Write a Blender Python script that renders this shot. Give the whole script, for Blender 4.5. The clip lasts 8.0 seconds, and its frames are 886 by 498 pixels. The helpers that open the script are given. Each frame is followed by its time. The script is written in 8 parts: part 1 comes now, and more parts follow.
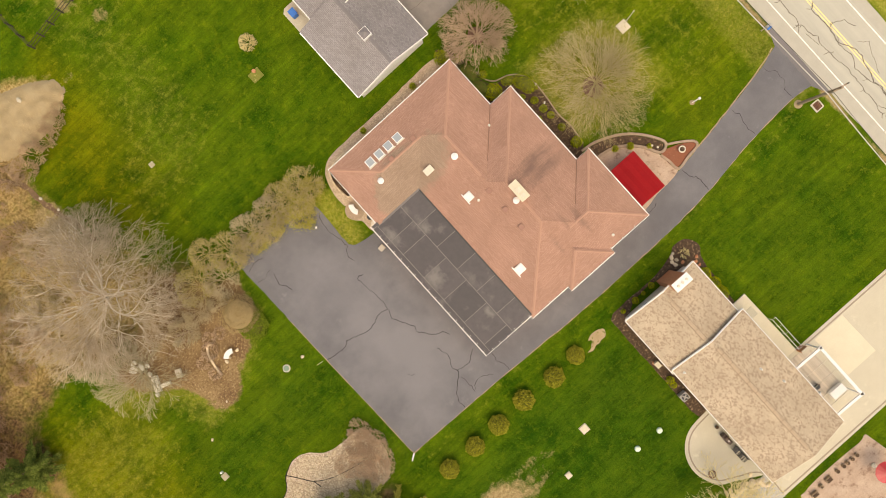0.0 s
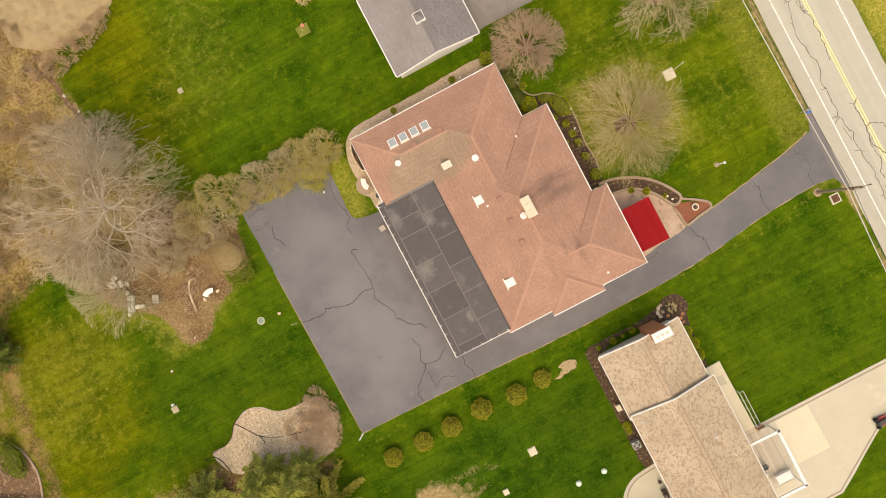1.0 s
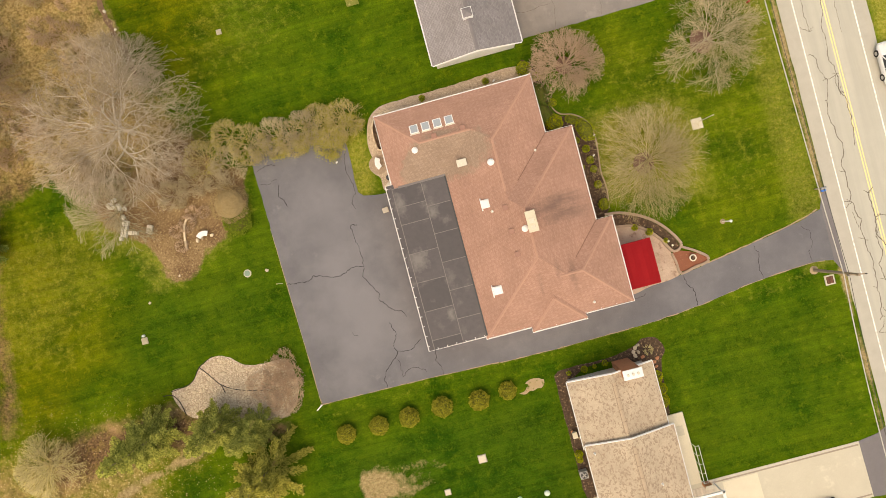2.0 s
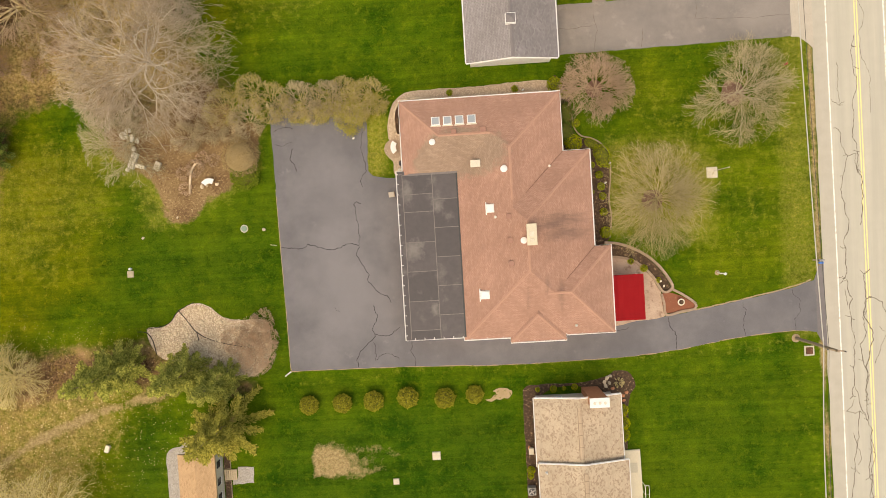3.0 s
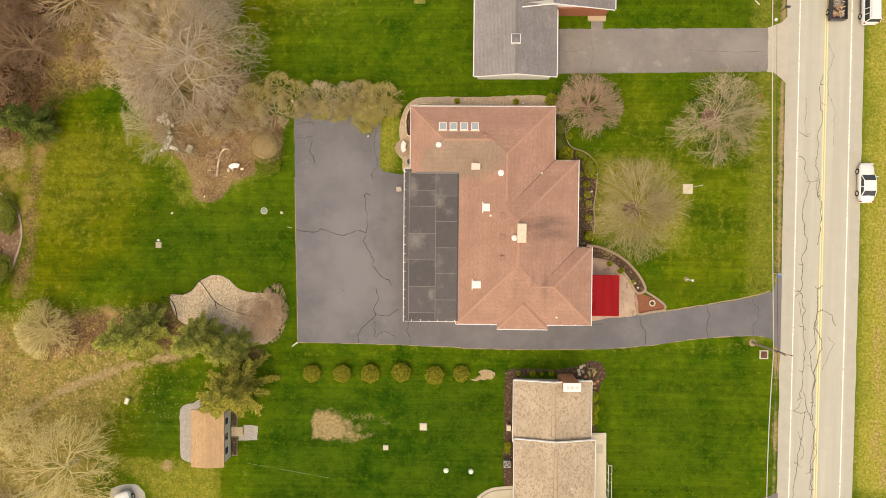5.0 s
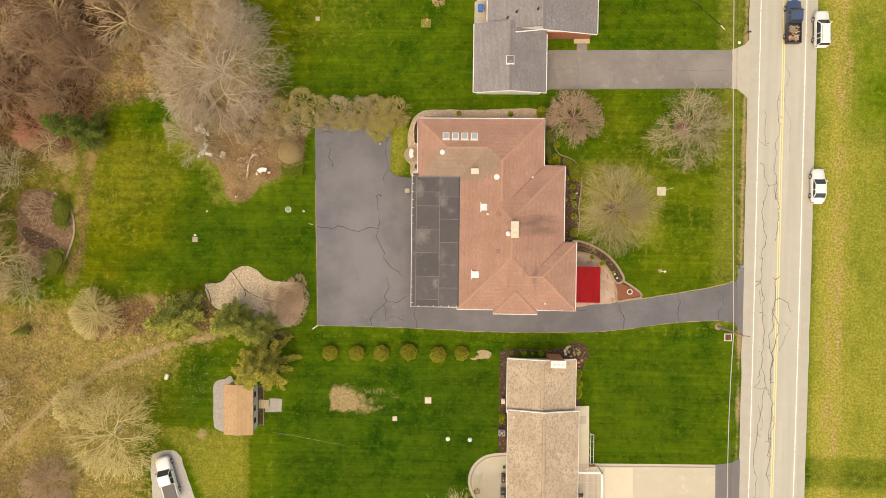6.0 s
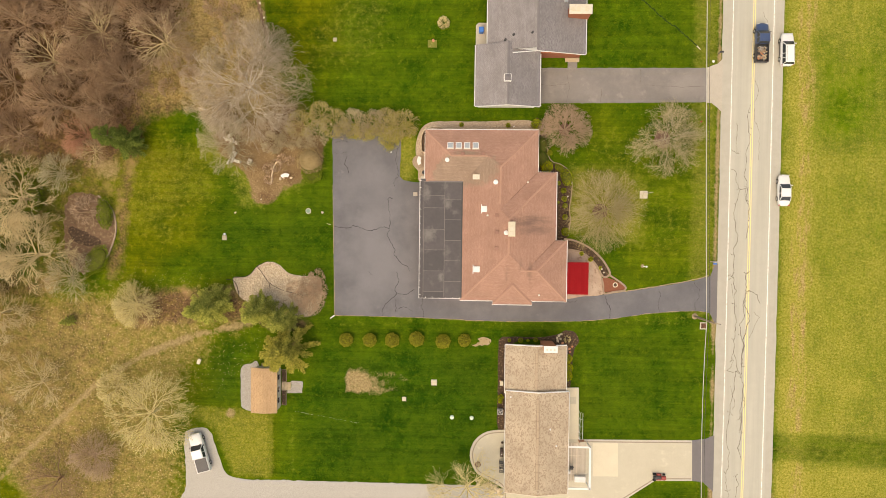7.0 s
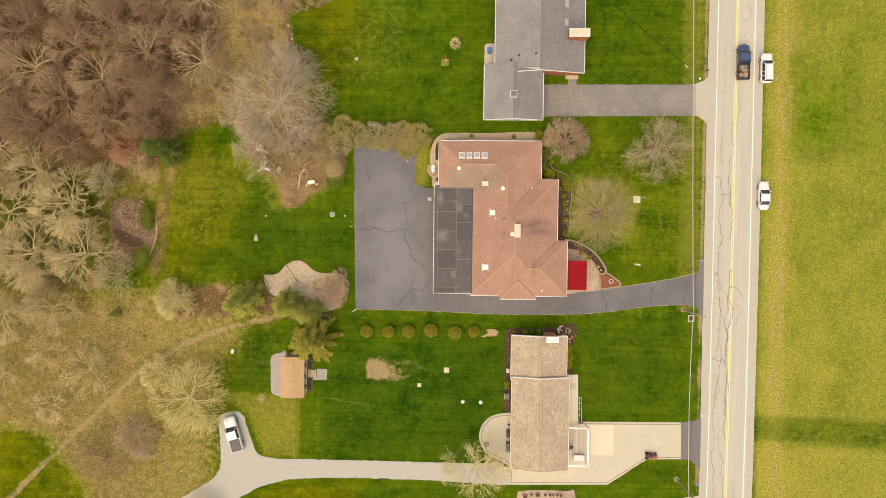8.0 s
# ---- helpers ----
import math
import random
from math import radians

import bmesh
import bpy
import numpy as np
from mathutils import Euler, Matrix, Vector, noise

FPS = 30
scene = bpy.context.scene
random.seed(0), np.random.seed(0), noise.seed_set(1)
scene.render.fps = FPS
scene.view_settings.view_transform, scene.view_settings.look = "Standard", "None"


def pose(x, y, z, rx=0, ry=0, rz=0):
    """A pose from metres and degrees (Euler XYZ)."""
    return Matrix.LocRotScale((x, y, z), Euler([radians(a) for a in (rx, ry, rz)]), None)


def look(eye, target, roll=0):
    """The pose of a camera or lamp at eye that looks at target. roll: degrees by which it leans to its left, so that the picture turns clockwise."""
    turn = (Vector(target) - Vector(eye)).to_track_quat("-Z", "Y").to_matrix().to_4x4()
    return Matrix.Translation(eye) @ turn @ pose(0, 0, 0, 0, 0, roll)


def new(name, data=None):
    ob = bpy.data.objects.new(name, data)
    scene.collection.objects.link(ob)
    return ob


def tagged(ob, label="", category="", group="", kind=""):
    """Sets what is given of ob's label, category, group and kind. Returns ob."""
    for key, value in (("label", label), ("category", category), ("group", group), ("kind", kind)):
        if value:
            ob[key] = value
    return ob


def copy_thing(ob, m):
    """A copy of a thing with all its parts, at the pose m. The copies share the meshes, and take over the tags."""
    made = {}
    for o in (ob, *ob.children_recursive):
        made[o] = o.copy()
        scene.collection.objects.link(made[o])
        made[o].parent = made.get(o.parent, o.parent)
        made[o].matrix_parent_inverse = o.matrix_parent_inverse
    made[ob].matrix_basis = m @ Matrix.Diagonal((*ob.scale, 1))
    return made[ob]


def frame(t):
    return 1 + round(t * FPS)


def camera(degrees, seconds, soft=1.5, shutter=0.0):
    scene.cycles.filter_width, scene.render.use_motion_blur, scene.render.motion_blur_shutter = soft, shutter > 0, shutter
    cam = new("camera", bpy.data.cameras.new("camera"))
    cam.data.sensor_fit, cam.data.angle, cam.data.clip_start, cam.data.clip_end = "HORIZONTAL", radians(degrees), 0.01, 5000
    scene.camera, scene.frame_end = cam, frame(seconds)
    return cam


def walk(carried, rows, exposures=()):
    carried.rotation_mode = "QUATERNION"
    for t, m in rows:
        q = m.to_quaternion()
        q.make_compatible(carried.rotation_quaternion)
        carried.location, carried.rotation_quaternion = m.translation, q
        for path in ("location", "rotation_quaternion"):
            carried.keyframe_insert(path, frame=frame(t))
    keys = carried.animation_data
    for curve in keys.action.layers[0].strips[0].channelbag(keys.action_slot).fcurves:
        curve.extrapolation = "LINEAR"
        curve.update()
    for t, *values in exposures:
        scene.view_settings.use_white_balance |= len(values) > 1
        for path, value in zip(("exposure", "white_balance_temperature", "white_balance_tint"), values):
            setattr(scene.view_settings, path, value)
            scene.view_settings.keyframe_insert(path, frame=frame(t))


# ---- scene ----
# camera: seconds, place in metres, small tilts and heading in degrees; it looks straight down
cam = camera(70.0, 8.0, soft=0.6)
PATH = [
    (0.0, 2.564, 0.481, 64.200, -1.289, 1.685, -41.993),
    (0.5, 2.561, 0.527, 64.422, -1.290, 1.672, -34.666),
    (1.0, 2.423, 0.553, 64.630, -1.258, 1.625, -27.649),
    (1.5, 2.413, 0.489, 64.860, -1.244, 1.599, -21.229),
    (3.0, 2.465, 0.267, 65.429, -1.229, 1.563, -3.408),
    (3.5, 2.439, 0.205, 65.609, -1.235, 1.513, 0.037),
    (4.0, 2.507, 0.177, 65.693, -1.267, 1.484, 0.137),
    (4.5, 2.599, 0.058, 68.221, -1.319, 1.463, 0.324),
    (6.0, 2.576, -0.611, 82.448, -1.387, 1.541, 0.656),
    (6.5, 2.489, -0.623, 87.056, -1.421, 1.578, 0.683),
    (7.0, 2.272, -0.683, 91.768, -1.429, 1.601, 0.668),
    (7.5, 1.828, -0.659, 96.449, -1.437, 1.598, 0.648),
    (8.0, 0.633, -0.479, 101.092, -1.439, 1.584, 0.634),
]
walk(cam, [(t, pose(x, y, z, rx, ry, rz)) for t, x, y, z, rx, ry, rz in PATH],
     exposures=[(0.0, 0.49, 8600, 10), (8.0, 0.44, 8600, 10)])

# ---- light: a bright overcast sky with a wide, weak sun ----
SUN_HEIGHT, SUN_TURN = 64.0, 205.0
world = bpy.data.worlds.new("overcast")
scene.world = world
world.use_nodes = True
wn, wl = world.node_tree.nodes, world.node_tree.links
sky = wn.new("ShaderNodeTexSky")
sky.sky_type, sky.sun_disc = "NISHITA", False
sky.sun_elevation, sky.sun_rotation = radians(SUN_HEIGHT), radians(SUN_TURN)
sky.air_density, sky.dust_density, sky.ozone_density = 1.0, 4.0, 1.0
wn["Background"].inputs["Strength"].default_value = 0.15
wl.new(sky.outputs[0], wn["Background"].inputs["Color"])
sun = new("sun", bpy.data.lights.new("sun", "SUN"))
sun.data.energy, sun.data.angle, sun.data.color = 0.95, radians(85), (1.0, 0.95, 0.87)
a, e = radians(SUN_TURN), radians(SUN_HEIGHT)
sun.matrix_basis = look((math.sin(a) * math.cos(e) * 80, math.cos(a) * math.cos(e) * 80, math.sin(e) * 80), (0, 0, 0))

# ---- tools ----
PLACE = {}


def thing(name, at=(0, 0, 0), rz=0.0, label="", category="", group="", kind=""):
    ob = new(name)
    ob.empty_display_size = 0.3
    ob.matrix_basis = pose(*at, 0, 0, rz)
    PLACE[ob] = ob.matrix_basis.copy()
    return tagged(ob, label, category, group, kind)


def part(name, bm, material, parent=None, label="", smooth=False, local=False, kind=""):
    """Links a bmesh, given in world metres (or in the parent's own with local), as one mesh."""
    if parent is not None and not local:
        bm.transform(PLACE[parent].inverted())
    me = bpy.data.meshes.new(name)
    bm.to_mesh(me)
    bm.free()
    me.materials.append(material)
    if smooth:
        me.polygons.foreach_set("use_smooth", [True] * len(me.polygons))
    ob = new(name, me)
    ob.parent = parent
    PLACE[ob] = PLACE[parent] if parent is not None else Matrix()
    return tagged(ob, label, kind=kind)


def raw(name, verts, faces, material, parent=None, label="", smooth=False, kind=""):
    me = bpy.data.meshes.new(name)
    me.from_pydata(verts, [], faces)
    me.materials.append(material)
    if smooth:
        me.polygons.foreach_set("use_smooth", [True] * len(me.polygons))
    ob = new(name, me)
    ob.parent = parent
    PLACE[ob] = PLACE[parent] if parent is not None else Matrix()
    return tagged(ob, label, kind=kind)


def box(bm, x0, x1, y0, y1, z0, z1, bevel=0.0, m=None):
    got = bmesh.ops.create_cube(bm, size=1)["verts"]
    bmesh.ops.transform(bm, matrix=Matrix.LocRotScale(((x0 + x1) / 2, (y0 + y1) / 2, (z0 + z1) / 2), None,
                                                      (abs(x1 - x0), abs(y1 - y0), abs(z1 - z0))), verts=got)
    if m is not None:
        bmesh.ops.transform(bm, matrix=m, verts=got)
    if bevel:
        edges = list({e for v in got for e in v.link_edges})
        bmesh.ops.bevel(bm, geom=edges, offset=bevel, segments=2, profile=0.5, affect="EDGES")
    return bm


def boxed(*a, **k):
    return box(bmesh.new(), *a, **k)


def cyl(bm, x, y, z0, z1, r0, r1=None, n=16, m=None):
    got = bmesh.ops.create_cone(bm, cap_ends=True, segments=n, radius1=r0, radius2=r0 if r1 is None else r1, depth=z1 - z0)["verts"]
    bmesh.ops.translate(bm, vec=(x, y, (z0 + z1) / 2), verts=got)
    if m is not None:
        bmesh.ops.transform(bm, matrix=m, verts=got)
    return bm


def ball(bm, x, y, z, rx, ry, rz, n=12):
    got = bmesh.ops.create_uvsphere(bm, u_segments=n, v_segments=max(6, n // 2), radius=1)["verts"]
    bmesh.ops.transform(bm, matrix=Matrix.LocRotScale((x, y, z), None, (rx, ry, rz)), verts=got)
    return bm


def tube(bm, pts, r, n=6, closed=False):
    """A round bar of radius r along points."""
    pts = [Vector(p) for p in pts]
    rings = []
    for i, p in enumerate(pts):
        if closed:
            d = pts[(i + 1) % len(pts)] - pts[i - 1]
        else:
            d = pts[min(i + 1, len(pts) - 1)] - pts[max(i - 1, 0)]
        q = d.to_track_quat("Z", "Y")
        rr = r[i] if isinstance(r, (list, tuple)) else r
        rings.append([bm.verts.new(p + q @ Vector((rr * math.cos(6.2832 * k / n), rr * math.sin(6.2832 * k / n), 0))) for k in range(n)])
    m = len(rings)
    for i in range(m if closed else m - 1):
        a, b = rings[i], rings[(i + 1) % m]
        for k in range(n):
            bm.faces.new((a[k], a[(k + 1) % n], b[(k + 1) % n], b[k]))
    if not closed:
        bm.faces.new(rings[0][::-1])
        bm.faces.new(rings[-1])
    return bm


def curve(pts, n=5, closed=False):
    """Catmull-Rom points through pts."""
    out, m = [], len(pts)
    for i in range(m if closed else m - 1):
        p = [np.array(pts[j % m] if closed else pts[min(max(j, 0), m - 1)], float) for j in (i - 1, i, i + 1, i + 2)]
        for k in range(n):
            t = k / n
            out.append(tuple(0.5 * (2 * p[1] + (p[2] - p[0]) * t + (2 * p[0] - 5 * p[1] + 4 * p[2] - p[3]) * t * t
                                    + (3 * p[1] - p[0] - 3 * p[2] + p[3]) * t ** 3)))
    if not closed:
        out.append(tuple(float(c) for c in pts[-1]))
    return out


def ragged(pts, step=0.4, by=0.05, seed=0):
    """The closed outline pts, divided into short steps and roughened sideways."""
    out = []
    for i, p in enumerate(pts):
        q = pts[(i + 1) % len(pts)]
        d = math.dist(p, q)
        k = max(1, int(d / step))
        for j in range(k):
            x, y = p[0] + (q[0] - p[0]) * j / k, p[1] + (q[1] - p[1]) * j / k
            w = by * noise.noise((x * 1.3 + seed * 9.1, y * 1.3, seed)) * 1.6
            v = by * noise.noise((x * 1.3, y * 1.3 + 40.7 + seed, seed)) * 1.6
            out.append((x + w, y + v))
    return out


def prism(bm, pts, z0, z1):
    lo = [bm.verts.new((x, y, z0)) for x, y in pts]
    hi = [bm.verts.new((x, y, z1)) for x, y in pts]
    n = len(pts)
    faces = [bm.faces.new(hi), bm.faces.new(lo[::-1])]
    faces += [bm.faces.new((lo[i], lo[(i + 1) % n], hi[(i + 1) % n], hi[i])) for i in range(n)]
    bmesh.ops.recalc_face_normals(bm, faces=faces)
    return bm


def slab(name, pts, z0, z1, material, parent=None, label="", kind=""):
    return part(name, prism(bmesh.new(), pts, z0, z1), material, parent, label, kind=kind)


def band(bm, pts, width, z0, z1, closed=False):
    """A low kerb of that width along a line."""
    n = len(pts)
    left, right = [], []
    for i, p in enumerate(pts):
        a = pts[i - 1] if (i or closed) else p
        b = pts[(i + 1) % n] if (i < n - 1 or closed) else p
        d = Vector((b[0] - a[0], b[1] - a[1])).normalized() * width / 2
        left.append((p[0] - d.y, p[1] + d.x))
        right.append((p[0] + d.y, p[1] - d.x))
    for i in range(n if closed else n - 1):
        j = (i + 1) % n
        q = [left[i], left[j], right[j], right[i]]
        lo = [bm.verts.new((*c, z0)) for c in q]
        hi = [bm.verts.new((*c, z1)) for c in q]
        bm.faces.new(hi)
        for k in range(4):
            bm.faces.new((lo[k], lo[(k + 1) % 4], hi[(k + 1) % 4], hi[k]))
    bmesh.ops.remove_doubles(bm, verts=bm.verts, dist=1e-4)
    bmesh.ops.recalc_face_normals(bm, faces=bm.faces)
    return bm


def crack(pts, width, z, seed, depth=4, wild=0.13):
    """A jagged sealed crack through the points, as a thin ribbon of uneven width."""
    rnd = random.Random(seed)
    line = [tuple(p) for p in pts]
    for k in range(depth):
        fine = [line[0]]
        for p, q in zip(line, line[1:]):
            d = math.dist(p, q)
            s = rnd.gauss(0, wild) * d
            fine += [((p[0] + q[0]) / 2 + (p[1] - q[1]) / d * s, (p[1] + q[1]) / 2 + (q[0] - p[0]) / d * s), q]
        line = fine
    bm, old = bmesh.new(), None
    for i, p in enumerate(line):
        a, b = line[max(i - 1, 0)], line[min(i + 1, len(line) - 1)]
        d = Vector((b[0] - a[0], b[1] - a[1])).normalized()
        w = width * rnd.uniform(0.35, 1.0) * (0.4 if i in (0, len(line) - 1) else 1) / 2
        pair = (bm.verts.new((p[0] - d.y * w, p[1] + d.x * w, z)), bm.verts.new((p[0] + d.y * w, p[1] - d.x * w, z)))
        if old:
            bm.faces.new((old[1], pair[1], pair[0], old[0]))
        old = pair
    return bm


# ---- materials ----
def material(name, rough=0.8, metal=0.0):
    m = bpy.data.materials.new(name)
    m.use_nodes = True
    n = m.node_tree.nodes["Principled BSDF"]
    n.inputs["Roughness"].default_value, n.inputs["Metallic"].default_value = rough, metal
    return m, m.node_tree, n


def noise_node(tree, vec, scale, detail=4.0, rough=0.6):
    n = tree.nodes.new("ShaderNodeTexNoise")
    n.inputs["Scale"].default_value, n.inputs["Detail"].default_value, n.inputs["Roughness"].default_value = scale, detail, rough
    if vec is not None:
        tree.links.new(vec, n.inputs["Vector"])
    return n.outputs["Fac"]


def ramp(tree, fac, lo, hi):
    n = tree.nodes.new("ShaderNodeMapRange")
    n.inputs["From Min"].default_value, n.inputs["From Max"].default_value = lo, hi
    tree.links.new(fac, n.inputs["Value"])
    return n.outputs["Result"]


def mix(tree, fac, a, b, kind="MIX"):
    n = tree.nodes.new("ShaderNodeMix")
    n.data_type, n.blend_type = "RGBA", kind
    for sock, val in ((n.inputs["Factor"], fac), (n.inputs[6], a), (n.inputs[7], b)):
        if isinstance(val, bpy.types.NodeSocket):
            tree.links.new(val, sock)
        elif isinstance(val, (int, float)):
            sock.default_value = val
        else:
            sock.default_value = (*val, 1)
    return n.outputs[2]


def calc(tree, op, a, b=0.0):
    n = tree.nodes.new("ShaderNodeMath")
    n.operation = op
    for sock, val in ((n.inputs[0], a), (n.inputs[1], b)):
        if isinstance(val, bpy.types.NodeSocket):
            tree.links.new(val, sock)
        else:
            sock.default_value = val
    return n.outputs[0]


def bump(tree, bsdf, height, strength=0.4, dist=0.02):
    n = tree.nodes.new("ShaderNodeBump")
    n.inputs["Strength"].default_value, n.inputs["Distance"].default_value = strength, dist
    tree.links.new(height, n.inputs["Height"])
    tree.links.new(n.outputs[0], bsdf.inputs["Normal"])


def place_of(tree):
    return tree.nodes.new("ShaderNodeNewGeometry").outputs["Position"]


def attr(tree, name):
    n = tree.nodes.new("ShaderNodeAttribute")
    n.attribute_name = name
    return n.outputs["Fac"]


def plain(name, c, c2=None, scale=3.0, fine=40.0, rough=0.8, metal=0.0, relief=0.3, spot=None, per=0.0):
    """A surface of colour c that drifts to c2 in patches, with a fine grain, relief, and spots of a third colour."""
    m, t, b = material(name, rough, metal)
    p = place_of(t)
    c2 = c2 or tuple(v * 0.75 for v in c)
    col = mix(t, ramp(t, noise_node(t, p, scale), 0.3, 0.7), c, c2)
    grain = noise_node(t, p, fine, 3.0)
    col = mix(t, 0.35, col, mix(t, ramp(t, grain, 0.25, 0.75), tuple(v * 0.6 for v in c), tuple(min(1, v * 1.35) for v in c)))
    if spot:
        col = mix(t, ramp(t, noise_node(t, p, spot[1], 5.0, 0.7), spot[2], spot[2] + 0.1), col, spot[0])
    if per:
        info = t.nodes.new("ShaderNodeObjectInfo")
        col = mix(t, per, col, mix(t, info.outputs["Random"], tuple(v * 0.5 for v in c), tuple(min(1, v * 1.5) for v in c)))
    t.links.new(col, b.inputs["Base Color"])
    if relief:
        bump(t, b, grain, relief, 0.015)
    if rough >= 0.7:
        b.inputs["Specular IOR Level"].default_value = 0.15
    return m


def shingles(name, c, dark, light, odd, width=0.30, row=0.145, patch=None, joint=0.4, torn=0.0):
    """Asphalt shingles in courses along the eaves, by the UV map in metres."""
    m, t, b = material(name, 0.92)
    uv = t.nodes.new("ShaderNodeTexCoord").outputs["UV"]
    p = place_of(t)
    if torn:
        ragged_uv = t.nodes.new("ShaderNodeVectorMath")
        ragged_uv.operation = "MULTIPLY_ADD"
        wobble = t.nodes.new("ShaderNodeTexNoise")
        wobble.inputs["Scale"].default_value = 5.0
        t.links.new(p, wobble.inputs["Vector"])
        t.links.new(wobble.outputs["Color"], ragged_uv.inputs[0])
        ragged_uv.inputs[1].default_value = (torn, torn, 0.0)
        t.links.new(uv, ragged_uv.inputs[2])
        uv = ragged_uv.outputs[0]
    br = t.nodes.new("ShaderNodeTexBrick")
    br.inputs["Scale"].default_value = 1.0
    br.inputs["Brick Width"].default_value, br.inputs["Row Height"].default_value = width, row
    br.inputs["Mortar Size"].default_value, br.inputs["Mortar Smooth"].default_value = 0.012, 0.3
    br.inputs["Color1"].default_value, br.inputs["Color2"].default_value = (0, 0, 0, 1), (1, 1, 1, 1)
    br.inputs["Mortar"].default_value = (0.3, 0.3, 0.3, 1)
    t.links.new(uv, br.inputs["Vector"])
    col = mix(t, ramp(t, br.outputs["Color"], 0.0, 1.0), dark, light)
    col = mix(t, 0.6, col, c)
    big = mix(t, ramp(t, noise_node(t, p, 0.35, 5.0), 0.35, 0.7), (0.88, 0.87, 0.86), (1.1, 1.1, 1.1))
    col = mix(t, 1.0, col, big, "MULTIPLY")
    if odd:
        col = mix(t, ramp(t, br.outputs["Color"], odd[1], odd[1] + 0.04), col, odd[0])
    col = mix(t, calc(t, "MULTIPLY", br.outputs["Fac"], joint), col, tuple(v * 0.4 for v in c))
    wave = t.nodes.new("ShaderNodeTexWave")
    wave.bands_direction = "Y"
    wave.inputs["Scale"].default_value, wave.inputs["Distortion"].default_value = 0.62, 1.5
    t.links.new(uv, wave.inputs["Vector"])
    col = mix(t, calc(t, "MULTIPLY", wave.outputs["Fac"], 0.10), col, tuple(v * 0.55 for v in c))
    if patch:
        col = patch(t, p, col)
    t.links.new(col, b.inputs["Base Color"])
    bump(t, b, calc(t, "ADD", noise_node(t, p, 60.0, 2.0), br.outputs["Fac"]), 0.35, 0.01)
    return m


def ellipse(t, p, x, y, rx, ry):
    """1 in the middle of an upright ellipse of the plan, 0 at its edge."""
    s = t.nodes.new("ShaderNodeSeparateXYZ")
    t.links.new(p, s.inputs[0])
    u = calc(t, "DIVIDE", calc(t, "SUBTRACT", s.outputs[0], x), rx)
    v = calc(t, "DIVIDE", calc(t, "SUBTRACT", s.outputs[1], y), ry)
    d = calc(t, "SQRT", calc(t, "ADD", calc(t, "MULTIPLY", u, u), calc(t, "MULTIPLY", v, v)))
    return calc(t, "SUBTRACT", 1.0, d)


def stretched(t, p, kx, ky):
    """The place, drawn out along x or y."""
    s = t.nodes.new("ShaderNodeMapping")
    s.inputs["Scale"].default_value = (kx, ky, 1.0)
    t.links.new(p, s.inputs["Vector"])
    return s.outputs[0]


